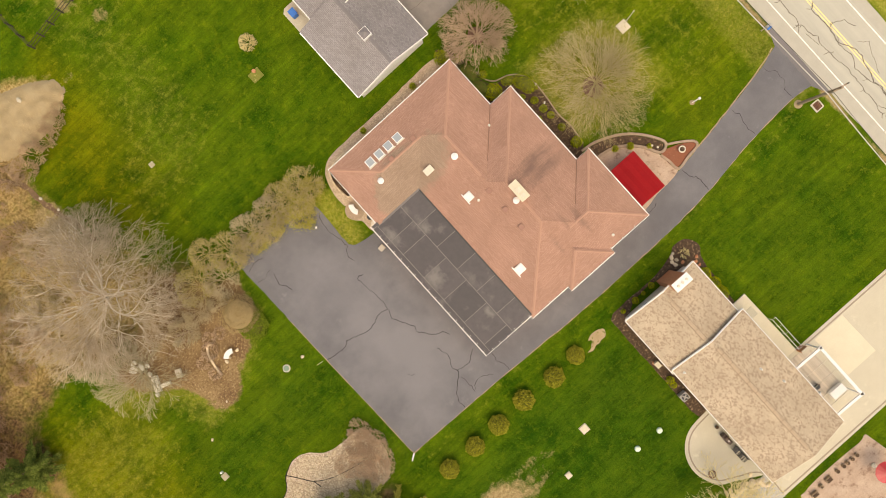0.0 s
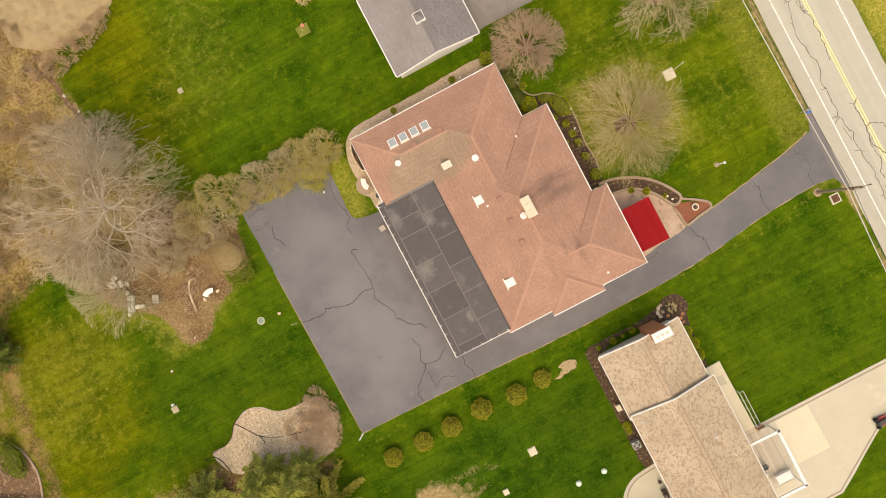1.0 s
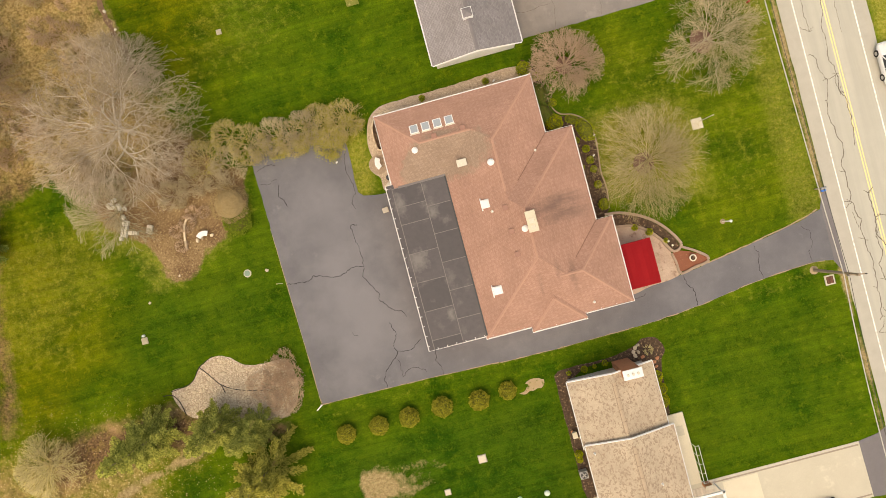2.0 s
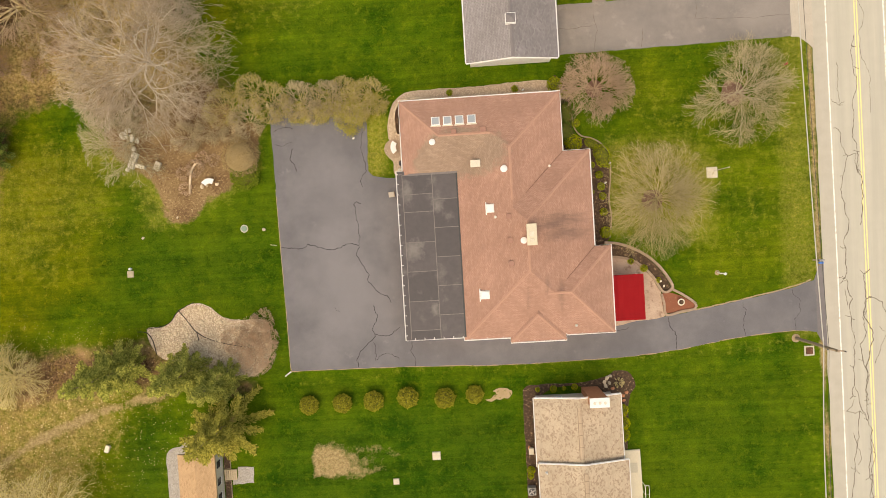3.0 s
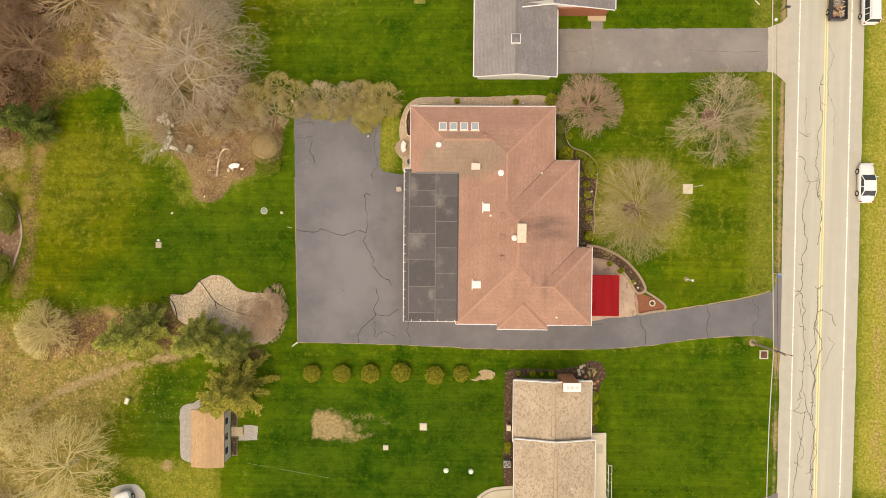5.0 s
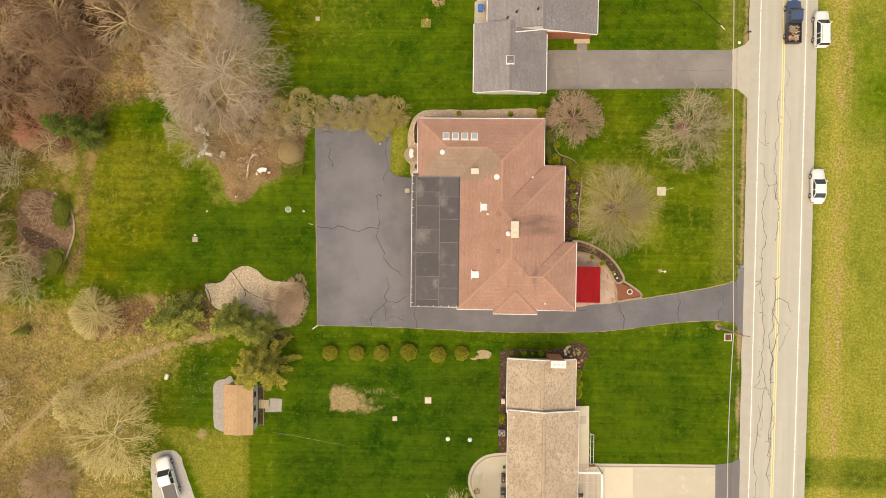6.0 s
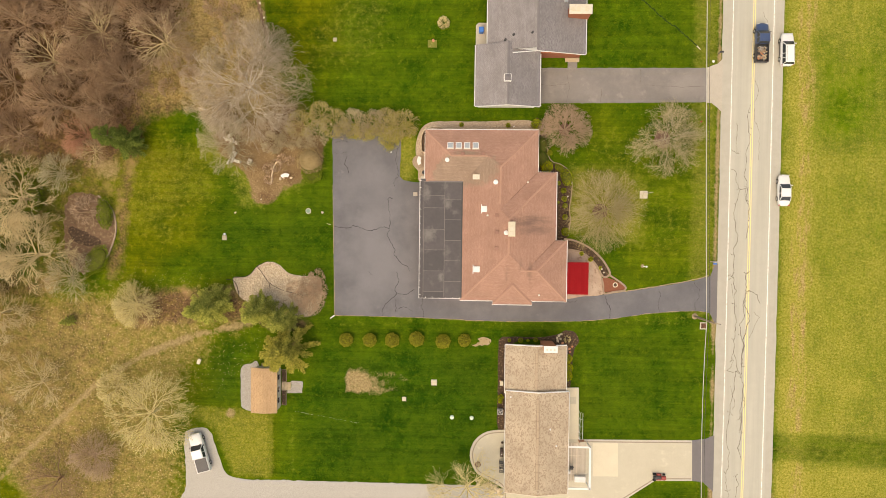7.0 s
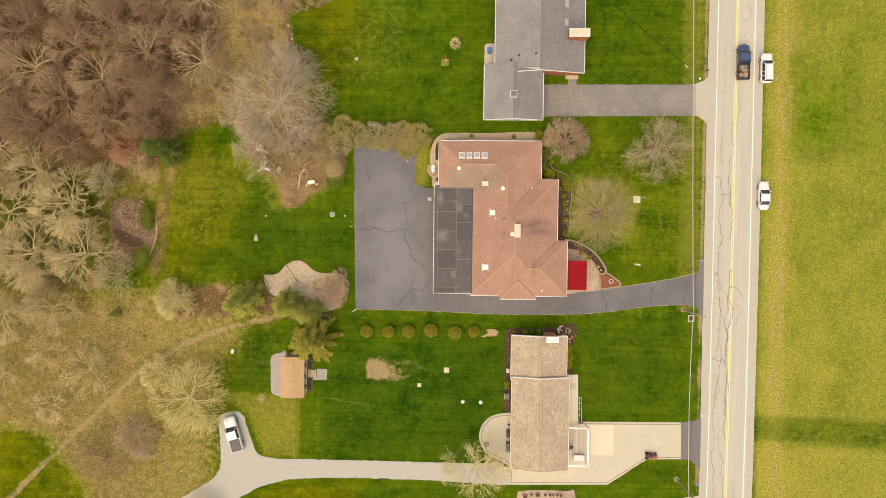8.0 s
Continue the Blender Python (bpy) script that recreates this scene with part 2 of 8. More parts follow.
def ground_material():
    m, t, b = material("lawn", 0.95)
    p = place_of(t)
    fine, mid, big = noise_node(t, p, 3.4, 5.0, 0.7), noise_node(t, p, 0.9, 5.0, 0.65), noise_node(t, p, 0.10, 4.0)
    tuft, clump = noise_node(t, p, 0.30, 5.0, 0.62), noise_node(t, p, 1.1, 6.0, 0.75)
    # clouds of lighter and darker turf, mowing lanes across the plot and the thin passes of the mower
    grass = mix(t, ramp(t, tuft, 0.36, 0.66), (0.022, 0.066, 0.004), (0.071, 0.128, 0.007))
    grass = mix(t, calc(t, "MULTIPLY", ramp(t, big, 0.40, 0.64), 0.55), grass, (0.099, 0.146, 0.009))
    grass = mix(t, calc(t, "MULTIPLY", ramp(t, mid, 0.52, 0.70), 0.35), grass, (0.115, 0.158, 0.008))
    grass = mix(t, calc(t, "MULTIPLY", ramp(t, mid, 0.48, 0.34), 0.45), grass, (0.016, 0.052, 0.003))
    lane = noise_node(t, stretched(t, p, 0.045, 0.62), 1.0, 3.0, 0.55)
    mown = calc(t, "SUBTRACT", 1.0, attr(t, "field"))
    grass = mix(t, mown, grass, mix(t, ramp(t, lane, 0.36, 0.64), (0.87, 0.88, 0.90), (1.14, 1.11, 1.07)), "MULTIPLY")
    passes = noise_node(t, stretched(t, p, 0.09, 2.6), 1.0, 2.0, 0.5)
    grass = mix(t, mown, grass, mix(t, ramp(t, passes, 0.36, 0.64), (0.88, 0.89, 0.91), (1.11, 1.09, 1.06)), "MULTIPLY")
    grass = mix(t, calc(t, "MULTIPLY", ramp(t, clump, 0.53, 0.64), 0.50), grass, (0.135, 0.170, 0.010))
    grass = mix(t, calc(t, "MULTIPLY", ramp(t, fine, 0.54, 0.68), 0.42), grass, (0.120, 0.165, 0.010))
    grass = mix(t, attr(t, "lush"), grass, mix(t, 1.0, grass, (0.55, 0.70, 0.95), "MULTIPLY"))
    grass = mix(t, attr(t, "olive"), grass, mix(t, 1.0, grass, (1.75, 1.10, 0.9), "MULTIPLY"))
    grass = mix(t, attr(t, "field"), grass, mix(t, 1.0, grass, (1.40, 1.34, 1.2), "MULTIPLY"))
    # drier, yellower grass, drawn out along the road in the field
    field = attr(t, "field")
    swath = noise_node(t, stretched(t, p, 1.5, 0.22), 0.9, 5.0, 0.7)
    dry = calc(t, "ADD", attr(t, "dry"), calc(t, "MULTIPLY", calc(t, "MULTIPLY", calc(t, "SUBTRACT", calc(t, "ADD", calc(t, "MULTIPLY", swath, 0.45), calc(t, "MULTIPLY", noise_node(t, p, 0.17, 4.0, 0.6), 0.55)), 0.48), field), 0.9))
    dry = calc(t, "ADD", dry, calc(t, "MULTIPLY", calc(t, "SUBTRACT", clump, 0.5), 0.8))
    straw = mix(t, ramp(t, fine, 0.34, 0.68), (0.18, 0.19, 0.012), (0.46, 0.395, 0.10))
    grass = mix(t, ramp(t, dry, 0.25, 1.0), grass, straw)
    sere = mix(t, ramp(t, fine, 0.38, 0.66), (0.23, 0.152, 0.05), (0.55, 0.41, 0.185))
    streak = calc(t, "MULTIPLY", calc(t, "MULTIPLY", calc(t, "SUBTRACT", swath, 0.5), field), 2.6)
    dead = calc(t, "ADD", calc(t, "ADD", attr(t, "sere"), streak), calc(t, "MULTIPLY", calc(t, "SUBTRACT", clump, 0.5), 1.4))
    dead = calc(t, "MULTIPLY", dead, ramp(t, attr(t, "sere"), 0.02, 0.25))
    grass = mix(t, ramp(t, dead, 0.3, 0.9), grass, sere)
    # fallen leaves and dead weeds
    lit = calc(t, "ADD", attr(t, "litter"), calc(t, "MULTIPLY", calc(t, "SUBTRACT", mid, 0.5), 0.8))
    leaves = mix(t, ramp(t, fine, 0.36, 0.68), (0.060, 0.034, 0.017), (0.29, 0.185, 0.095))
    leaves = mix(t, ramp(t, clump, 0.5, 0.68), leaves, (0.25, 0.185, 0.055))
    leaves = mix(t, ramp(t, tuft, 0.52, 0.64), leaves, (0.32, 0.205, 0.10))
    leaves = mix(t, ramp(t, attr(t, "litter"), 0.7, 1.0), leaves, mix(t, 1.0, leaves, (0.64, 0.58, 0.54), "MULTIPLY"))
    col = mix(t, ramp(t, lit, 0.35, 0.75), grass, leaves)
    vor = t.nodes.new("ShaderNodeTexVoronoi")
    vor.inputs["Scale"].default_value = 3.0
    t.links.new(p, vor.inputs["Vector"])
    fleck = calc(t, "MULTIPLY", calc(t, "LESS_THAN", vor.outputs["Distance"], calc(t, "MULTIPLY", mid, 0.34)), ramp(t, attr(t, "flecks"), 0.1, 0.9))
    col = mix(t, calc(t, "MULTIPLY", fleck, 0.75), col, (0.60, 0.47, 0.27))
    isle = calc(t, "ADD", attr(t, "island"), calc(t, "MULTIPLY", calc(t, "SUBTRACT", mid, 0.5), 1.0))
    speck = noise_node(t, p, 4.6, 4.0, 0.75)
    chips = mix(t, ramp(t, tuft, 0.38, 0.64), (0.160, 0.098, 0.050), (0.285, 0.195, 0.098))
    chips = mix(t, calc(t, "MULTIPLY", ramp(t, speck, 0.46, 0.36), 0.7), chips, (0.095, 0.052, 0.030))
    chips = mix(t, calc(t, "MULTIPLY", ramp(t, speck, 0.55, 0.64), 0.8), chips, (0.47, 0.36, 0.19))
    col = mix(t, ramp(t, isle, 0.4, 0.62), col, chips)
    # worn bare soil
    bare = calc(t, "ADD", attr(t, "bare"), calc(t, "MULTIPLY", calc(t, "SUBTRACT", clump, 0.5), 1.1))
    col = mix(t, ramp(t, bare, 0.42, 0.74), col, mix(t, ramp(t, fine, 0.3, 0.7), (0.22, 0.155, 0.065), (0.42, 0.325, 0.17)))
    grain = noise_node(t, p, 7.0, 4.0, 0.75)
    col = mix(t, 1.0, col, mix(t, ramp(t, grain, 0.36, 0.64), (0.79, 0.80, 0.80), (1.21, 1.20, 1.20)), "MULTIPLY")
    t.links.new(col, b.inputs["Base Color"])
    b.inputs["Specular IOR Level"].default_value = 0.0
    bump(t, b, calc(t, "ADD", fine, clump), 0.6, 0.06)
    return m


def asphalt_material(name, c, worn, dark, spots=0.62, bleached=()):
    m, t, b = material(name, 0.9)
    p = place_of(t)
    big, mid, fine = noise_node(t, p, 0.22, 4.0, 0.55), noise_node(t, p, 1.4, 5.0), noise_node(t, p, 45.0, 3.0)
    col = mix(t, ramp(t, big, 0.35, 0.68), c, worn)
    col = mix(t, calc(t, "MULTIPLY", ramp(t, mid, 0.35, 0.75), 0.35), col, dark)
    col = mix(t, ramp(t, noise_node(t, p, 0.55, 6.0, 0.7), spots, spots + 0.12), col, tuple(v * 1.15 for v in worn))
    for x, y, rx, ry, k in bleached:
        sun_worn = calc(t, "ADD", ellipse(t, p, x, y, rx, ry), calc(t, "MULTIPLY", calc(t, "SUBTRACT", big, 0.5), 1.2))
        col = mix(t, calc(t, "MULTIPLY", ramp(t, sun_worn, 0.0, 0.7), k), col, tuple(v * 1.22 for v in worn))
    col = mix(t, 0.22, col, mix(t, ramp(t, fine, 0.3, 0.7), tuple(v * 0.5 for v in c), tuple(v * 1.6 for v in c)))
    t.links.new(col, b.inputs["Base Color"])
    bump(t, b, fine, 0.4, 0.01)
    return m


def road_material():
    """Old sun-bleached asphalt, with the wheel tracks of two lanes drawn along y."""
    m, t, b = material("road_asphalt", 0.9)
    p = place_of(t)
    s = t.nodes.new("ShaderNodeSeparateXYZ")
    t.links.new(p, s.inputs[0])
    stretched = t.nodes.new("ShaderNodeCombineXYZ")
    t.links.new(calc(t, "MULTIPLY", s.outputs[0], 1.4), stretched.inputs[0])
    t.links.new(calc(t, "MULTIPLY", s.outputs[1], 0.05), stretched.inputs[1])
    lane = noise_node(t, stretched.outputs[0], 1.0, 3.0)
    fine, mid = noise_node(t, p, 30.0, 3.0), noise_node(t, p, 0.8, 5.0)
    col = mix(t, ramp(t, lane, 0.3, 0.7), (0.413, 0.402, 0.333), (0.505, 0.493, 0.408))
    col = mix(t, calc(t, "MULTIPLY", ramp(t, mid, 0.4, 0.75), 0.4), col, (0.395, 0.375, 0.315))
    shoulder = calc(t, "MAXIMUM", calc(t, "LESS_THAN", s.outputs[0], 40.45), calc(t, "GREATER_THAN", s.outputs[0], 46.6))
    col = mix(t, calc(t, "MULTIPLY", shoulder, 0.8), col, mix(t, ramp(t, mid, 0.3, 0.7), (0.46, 0.435, 0.36), (0.39, 0.365, 0.30)))
    col = mix(t, 0.2, col, mix(t, fine, (0.25, 0.23, 0.19), (0.75, 0.7, 0.6)))
    t.links.new(col, b.inputs["Base Color"])
    bump(t, b, fine, 0.3, 0.01)
    return m


def worn_paint(name, c, under, keep=0.45, scale=5.0):
    m, t, b = material(name, 0.7)
    p = place_of(t)
    col = mix(t, ramp(t, noise_node(t, p, scale, 5.0, 0.75), keep, keep + 0.12), c, under)
    t.links.new(col, b.inputs["Base Color"])
    return m


def pebble_material(name, pale, mid, dark, scale=7.0, gap=1.0):
    m, t, b = material(name, 0.9)
    p = place_of(t)
    v = t.nodes.new("ShaderNodeTexVoronoi")
    v.inputs["Scale"].default_value = scale
    t.links.new(p, v.inputs["Vector"])
    s = t.nodes.new("ShaderNodeSeparateColor")
    t.links.new(v.outputs["Color"], s.inputs[0])
    col = mix(t, ramp(t, s.outputs[0], 0.45, 0.75), mid, pale)
    col = mix(t, ramp(t, s.outputs[1], 0.7, 0.95), col, dark)
    col = mix(t, calc(t, "MULTIPLY", ramp(t, v.outputs["Distance"], 0.35, 0.75), gap), col, tuple(c * 0.35 for c in mid))
    col = mix(t, ramp(t, noise_node(t, p, 0.6, 4.0), 0.5, 0.9), col, mid)
    t.links.new(col, b.inputs["Base Color"])
    bump(t, b, v.outputs["Distance"], -0.6, 0.05)
    return m


def bark(name, c, c2):
    """Bark and twigs, a little different from tree to tree."""
    m, t, b = material(name, 0.9)
    p = place_of(t)
    info = t.nodes.new("ShaderNodeObjectInfo").outputs["Random"]
    col = mix(t, ramp(t, noise_node(t, p, 1.2, 4.0), 0.3, 0.7), c, c2)
    col = mix(t, 0.35, col, mix(t, info, tuple(v * 0.7 for v in c2), tuple(v * 1.25 for v in c)))
    col = mix(t, calc(t, "MULTIPLY", noise_node(t, p, 25.0, 3.0), 0.35), col, tuple(v * 0.55 for v in c2))
    t.links.new(col, b.inputs["Base Color"])
    return m


def leafy(name, c, c2, brown=None, spread=0.62):
    """Leaves or needles, each a little different."""
    m, t, b = material(name, 0.75)
    g = t.nodes.new("ShaderNodeNewGeometry")
    col = mix(t, g.outputs["Random Per Island"], c, c2)
    if brown:
        col = mix(t, ramp(t, noise_node(t, g.outputs["Position"], 0.8, 3.0), spread, spread + 0.12), col, brown)
    t.links.new(col, b.inputs["Base Color"])
    b.inputs["Specular IOR Level"].default_value = 0.0
    return m


def membrane():
    m, t, b = material("roof_membrane", 0.7)
    p = place_of(t)
    info = t.nodes.new("ShaderNodeObjectInfo").outputs["Random"]
    col = mix(t, info, (0.073, 0.065, 0.065), (0.104, 0.092, 0.091))
    col = mix(t, ramp(t, noise_node(t, p, 0.55, 5.0, 0.6), 0.56, 0.76), col, (0.17, 0.152, 0.14))
    col = mix(t, calc(t, "MULTIPLY", ramp(t, noise_node(t, p, 2.5, 5.0), 0.4, 0.8), 0.4), col, (0.045, 0.042, 0.045))
    for x, y, rx, ry in ((-2.55, 4.9, 0.75, 1.5), (-2.2, -0.9, 1.3, 1.3), (0.35, 3.4, 0.8, 0.9), (-0.5, -6.9, 0.5, 0.9)):
        spot = calc(t, "ADD", ellipse(t, p, x, y, rx, ry), calc(t, "MULTIPLY", calc(t, "SUBTRACT", noise_node(t, p, 2.2, 4.0), 0.5), 1.6))
        col = mix(t, calc(t, "MULTIPLY", ramp(t, spot, 0.0, 0.9), 0.6), col, (0.25, 0.225, 0.205))
    t.links.new(col, b.inputs["Base Color"])
    return m


def old_patch(t, p, col):
    """The greyer re-laid shingles by the flat roof, and the soot that has run from the chimney."""
    wob = calc(t, "MULTIPLY", calc(t, "SUBTRACT", noise_node(t, p, 1.4, 3.0), 0.5), 0.7)
    grey = calc(t, "ADD", calc(t, "MAXIMUM", ellipse(t, p, 3.2, 8.3, 4.6, 2.6), ellipse(t, p, 0.8, 7.6, 2.8, 2.0)), wob)
    col = mix(t, ramp(t, grey, 0.0, 0.2), col, mix(t, 1.0, col, (0.80, 0.98, 0.96), "MULTIPLY"))
    runs = calc(t, "MULTIPLY", calc(t, "SUBTRACT", noise_node(t, stretched(t, p, 0.5, 3.2), 1.0, 4.0, 0.7), 0.5), 1.5)
    falls = calc(t, "MULTIPLY", calc(t, "SUBTRACT", noise_node(t, stretched(t, p, 3.0, 0.6), 1.0, 4.0, 0.7), 0.5), 1.5)
    for x, y, rx, ry, k, way in ((12.5, 1.2, 3.3, 1.1, 0.60, runs), (12.9, -0.2, 2.9, 0.9, 0.55, runs), (11.2, 0.7, 1.9, 1.5, 0.35, runs), (11.9, -5.9, 0.5, 1.8, 0.45, falls), (10.6, -5.2, 0.4, 1.5, 0.35, falls), (8.7, -6.2, 0.35, 1.4, 0.35, falls)):
        soot = calc(t, "ADD", calc(t, "ADD", ellipse(t, p, x, y, rx, ry), wob), way)
        col = mix(t, calc(t, "MULTIPLY", ramp(t, soot, 0.0, 0.9), k), col, (0.12, 0.078, 0.062))
    return col


def glass_material(name, c=(0.02, 0.025, 0.03), rough=0.08):
    m, t, b = material(name, rough)
    b.inputs["Base Color"].default_value = (*c, 1)
    b.inputs["IOR"].default_value = 1.5
    return m


def paint_material(name, c, rough=0.3, coat=0.6):
    m, t, b = material(name, rough)
    p = place_of(t)
    col = mix(t, ramp(t, noise_node(t, p, 6.0, 4.0), 0.4, 0.8), c, tuple(v * 0.9 for v in c))
    t.links.new(col, b.inputs["Base Color"])
    b.inputs["Coat Weight"].default_value = coat
    return m


LAWN = ground_material()
LOT = asphalt_material("driveway_asphalt", (0.132, 0.129, 0.136), (0.195, 0.188, 0.193), (0.108, 0.105, 0.112), bleached=((-9.5, -5.0, 7.0, 8.0, 0.75), (-10.5, 4.0, 5.0, 7.0, 0.4)))
GREYDRIVE = asphalt_material("old_drive_asphalt", (0.205, 0.186, 0.172), (0.275, 0.245, 0.218), (0.125, 0.113, 0.105), 0.57, bleached=((34.5, 21.0, 3.5, 3.0, 0.6), (20.0, 20.5, 4.0, 3.0, 0.35)))
APRON = asphalt_material("apron_asphalt", (0.17, 0.155, 0.155), (0.20, 0.185, 0.18), (0.13, 0.12, 0.12))
ROAD = road_material()
TAR = plain("crack_tar", (0.018, 0.016, 0.017), (0.03, 0.027, 0.027), rough=0.6, relief=0)
ROADTAR = plain("road_crack", (0.125, 0.105, 0.082), (0.20, 0.17, 0.135), rough=0.8, relief=0)
WHITELINE = worn_paint("white_road_paint", (0.86, 0.84, 0.78), (0.48, 0.455, 0.375), 0.50, 3.2)
YELLOWLINE = worn_paint("yellow_road_paint", (0.84, 0.71, 0.30), (0.62, 0.56, 0.38), 0.54, 3.0)
WORNAPRON = plain("worn_apron", (0.50, 0.455, 0.375), (0.43, 0.39, 0.325), 0.8, 20.0)
CONCRETE = plain("concrete", (0.56, 0.515, 0.40), (0.50, 0.455, 0.345), 0.5, 30.0, spot=((0.61, 0.565, 0.44), 0.7, 0.58))
PALECONCRETE = plain("pale_concrete", (0.68, 0.615, 0.465), (0.62, 0.555, 0.415), 0.7, 30.0)
STAMPED = plain("stamped_concrete", (0.42, 0.305, 0.225), (0.55, 0.43, 0.33), 0.9, 8.0, spot=((0.29, 0.195, 0.14), 1.3, 0.54))
KERB = plain("kerb_stone", (0.35, 0.26, 0.185), (0.41, 0.315, 0.23), 2.0, 25.0, per=0.16)
BANDSTONE = plain("dark_band", (0.30, 0.245, 0.19), (0.36, 0.30, 0.235), 2.0, 25.0)
MULCH = plain("mulch", (0.055, 0.036, 0.023), (0.15, 0.095, 0.058), 4.0, 9.0, relief=0.9, spot=((0.36, 0.25, 0.155), 4.0, 0.57))
REDMULCH = plain("red_mulch", (0.27, 0.105, 0.06), (0.22, 0.085, 0.05), 2.0, 14.0, relief=0.9, spot=((0.36, 0.20, 0.12), 4.0, 0.62))
COVERBROWN = plain("brown_enamel", (0.10, 0.065, 0.05), (0.07, 0.045, 0.035), 3.0, 20.0, rough=0.5)
PEBBLES = pebble_material("pebbles", (0.74, 0.62, 0.45), (0.50, 0.385, 0.26), (0.36, 0.265, 0.175), 9.5, 0.35)
PEBBLEPATH = pebble_material("small_pebbles", (0.60, 0.47, 0.335), (0.49, 0.375, 0.26), (0.38, 0.285, 0.195), 10.0, 0.35)
GRAVEL = pebble_material("gravel", (0.50, 0.475, 0.42), (0.445, 0.42, 0.37), (0.385, 0.36, 0.315), 13.0, 0.2)
GREYGRAVEL = pebble_material("grey_gravel", (0.45, 0.42, 0.37), (0.38, 0.35, 0.31), (0.29, 0.265, 0.235), 11.0, 0.3)
SOIL = plain("bare_soil", (0.33, 0.245, 0.145), (0.41, 0.32, 0.20), 1.5, 14.0, relief=0.6)
PALESTONE = plain("pale_stone", (0.66, 0.60, 0.47), (0.53, 0.47, 0.36), 2.0, 20.0, per=0.4)
PATCHSOIL = plain("bare_patch", (0.36, 0.265, 0.15), (0.44, 0.335, 0.20), 1.5, 14.0, relief=0.6, spot=((0.10, 0.125, 0.015), 2.2, 0.56))
STONE = plain("garden_stone", (0.64, 0.53, 0.37), (0.52, 0.42, 0.29), 2.0, 20.0, per=0.5)
REDSHINGLE = shingles("red_brown_shingles", (0.415, 0.238, 0.172), (0.315, 0.172, 0.122), (0.505, 0.30, 0.222), None, 0.26, 0.11, patch=old_patch)
# darker speckled mix for the east slopes, a paler plain one for the west
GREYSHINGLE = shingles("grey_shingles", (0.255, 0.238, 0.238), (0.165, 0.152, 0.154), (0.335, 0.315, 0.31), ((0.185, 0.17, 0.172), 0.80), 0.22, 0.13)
GREYSHINGLE_LIGHT = shingles("grey_shingles_paler", (0.285, 0.262, 0.258), (0.21, 0.19, 0.188), (0.35, 0.325, 0.32), None, 0.30, 0.15, joint=0.6)
TANSHINGLE = shingles("tan_shingles", (0.505, 0.41, 0.293), (0.43, 0.34, 0.24), (0.57, 0.47, 0.34), ((0.325, 0.237, 0.165), 0.69), 0.20, 0.125, joint=0.25, torn=0.55)
ORANGESHINGLE = shingles("orange_shingles", (0.53, 0.35, 0.19), (0.44, 0.275, 0.145), (0.62, 0.43, 0.25), ((0.42, 0.26, 0.14), 0.80), 0.20, 0.12)
REDCAP = plain("ridge_shingle", (0.455, 0.268, 0.195), (0.40, 0.23, 0.165), 2.0, 30.0)
DARKSLOT = plain("vent_slot", (0.27, 0.20, 0.14), (0.33, 0.25, 0.175), 3.0, 30.0)
TANCAP = plain("tan_ridge_shingle", (0.49, 0.385, 0.275), (0.41, 0.315, 0.22), 2.0, 30.0)
GREYCAP = plain("grey_ridge_shingle", (0.20, 0.185, 0.185), (0.235, 0.215, 0.215), 2.0, 30.0)
MEMBRANE = membrane()
SEAM = plain("membrane_seam", (0.23, 0.205, 0.19), (0.15, 0.135, 0.13), 3.0, 30.0)
WHITE = plain("white_paint", (0.82, 0.805, 0.765), (0.76, 0.745, 0.70), 2.0, 30.0, rough=0.5, relief=0.05)
OFFWHITE = plain("weathered_white", (0.70, 0.64, 0.52), (0.60, 0.54, 0.43), 2.0, 20.0, relief=0.1)
SIDING = plain("pale_siding", (0.66, 0.60, 0.49), (0.60, 0.545, 0.44), 1.0, 30.0)
BRICK = plain("red_brick", (0.38, 0.145, 0.085), (0.30, 0.11, 0.065), 3.0, 22.0)
ORANGEBRICK = plain("orange_brick", (0.56, 0.26, 0.14), (0.48, 0.21, 0.115), 3.0, 22.0)
BROWNMETAL = plain("brown_metal", (0.33, 0.17, 0.12), (0.28, 0.14, 0.10), 3.0, 30.0, rough=0.5, relief=0.05)
DARKMETAL = plain("dark_metal", (0.035, 0.035, 0.037), (0.05, 0.05, 0.052), 3.0, 30.0, rough=0.5, relief=0.05)
GREYMETAL = plain("grey_metal", (0.36, 0.35, 0.33), (0.30, 0.29, 0.28), 3.0, 30.0, rough=0.45, relief=0.05)
SKYGLASS = glass_material("skylight_glass", (0.38, 0.42, 0.44), 0.15)
DARKGLASS = glass_material("dark_glass", (0.05, 0.056, 0.06), 0.08)
REDCANVAS = plain("red_canvas", (0.50, 0.022, 0.028), (0.46, 0.018, 0.024), 1.2, 60.0, rough=0.75, relief=0.1)
WOODPOLE = plain("weathered_wood", (0.36, 0.28, 0.195), (0.27, 0.205, 0.14), 2.0, 25.0)
DECKWOOD = plain("pale_wood", (0.56, 0.45, 0.30), (0.48, 0.38, 0.25), 2.0, 25.0)
CABLE = plain("cable", (0.55, 0.53, 0.47), (0.45, 0.43, 0.38), 2.0, 25.0, relief=0)
DARKCABLE = plain("dark_cable", (0.06, 0.06, 0.055), (0.08, 0.08, 0.07), 2.0, 25.0, relief=0)
GREENLID = plain("green_lid", (0.17, 0.27, 0.20), (0.22, 0.31, 0.23), 3.0, 30.0, rough=0.6)
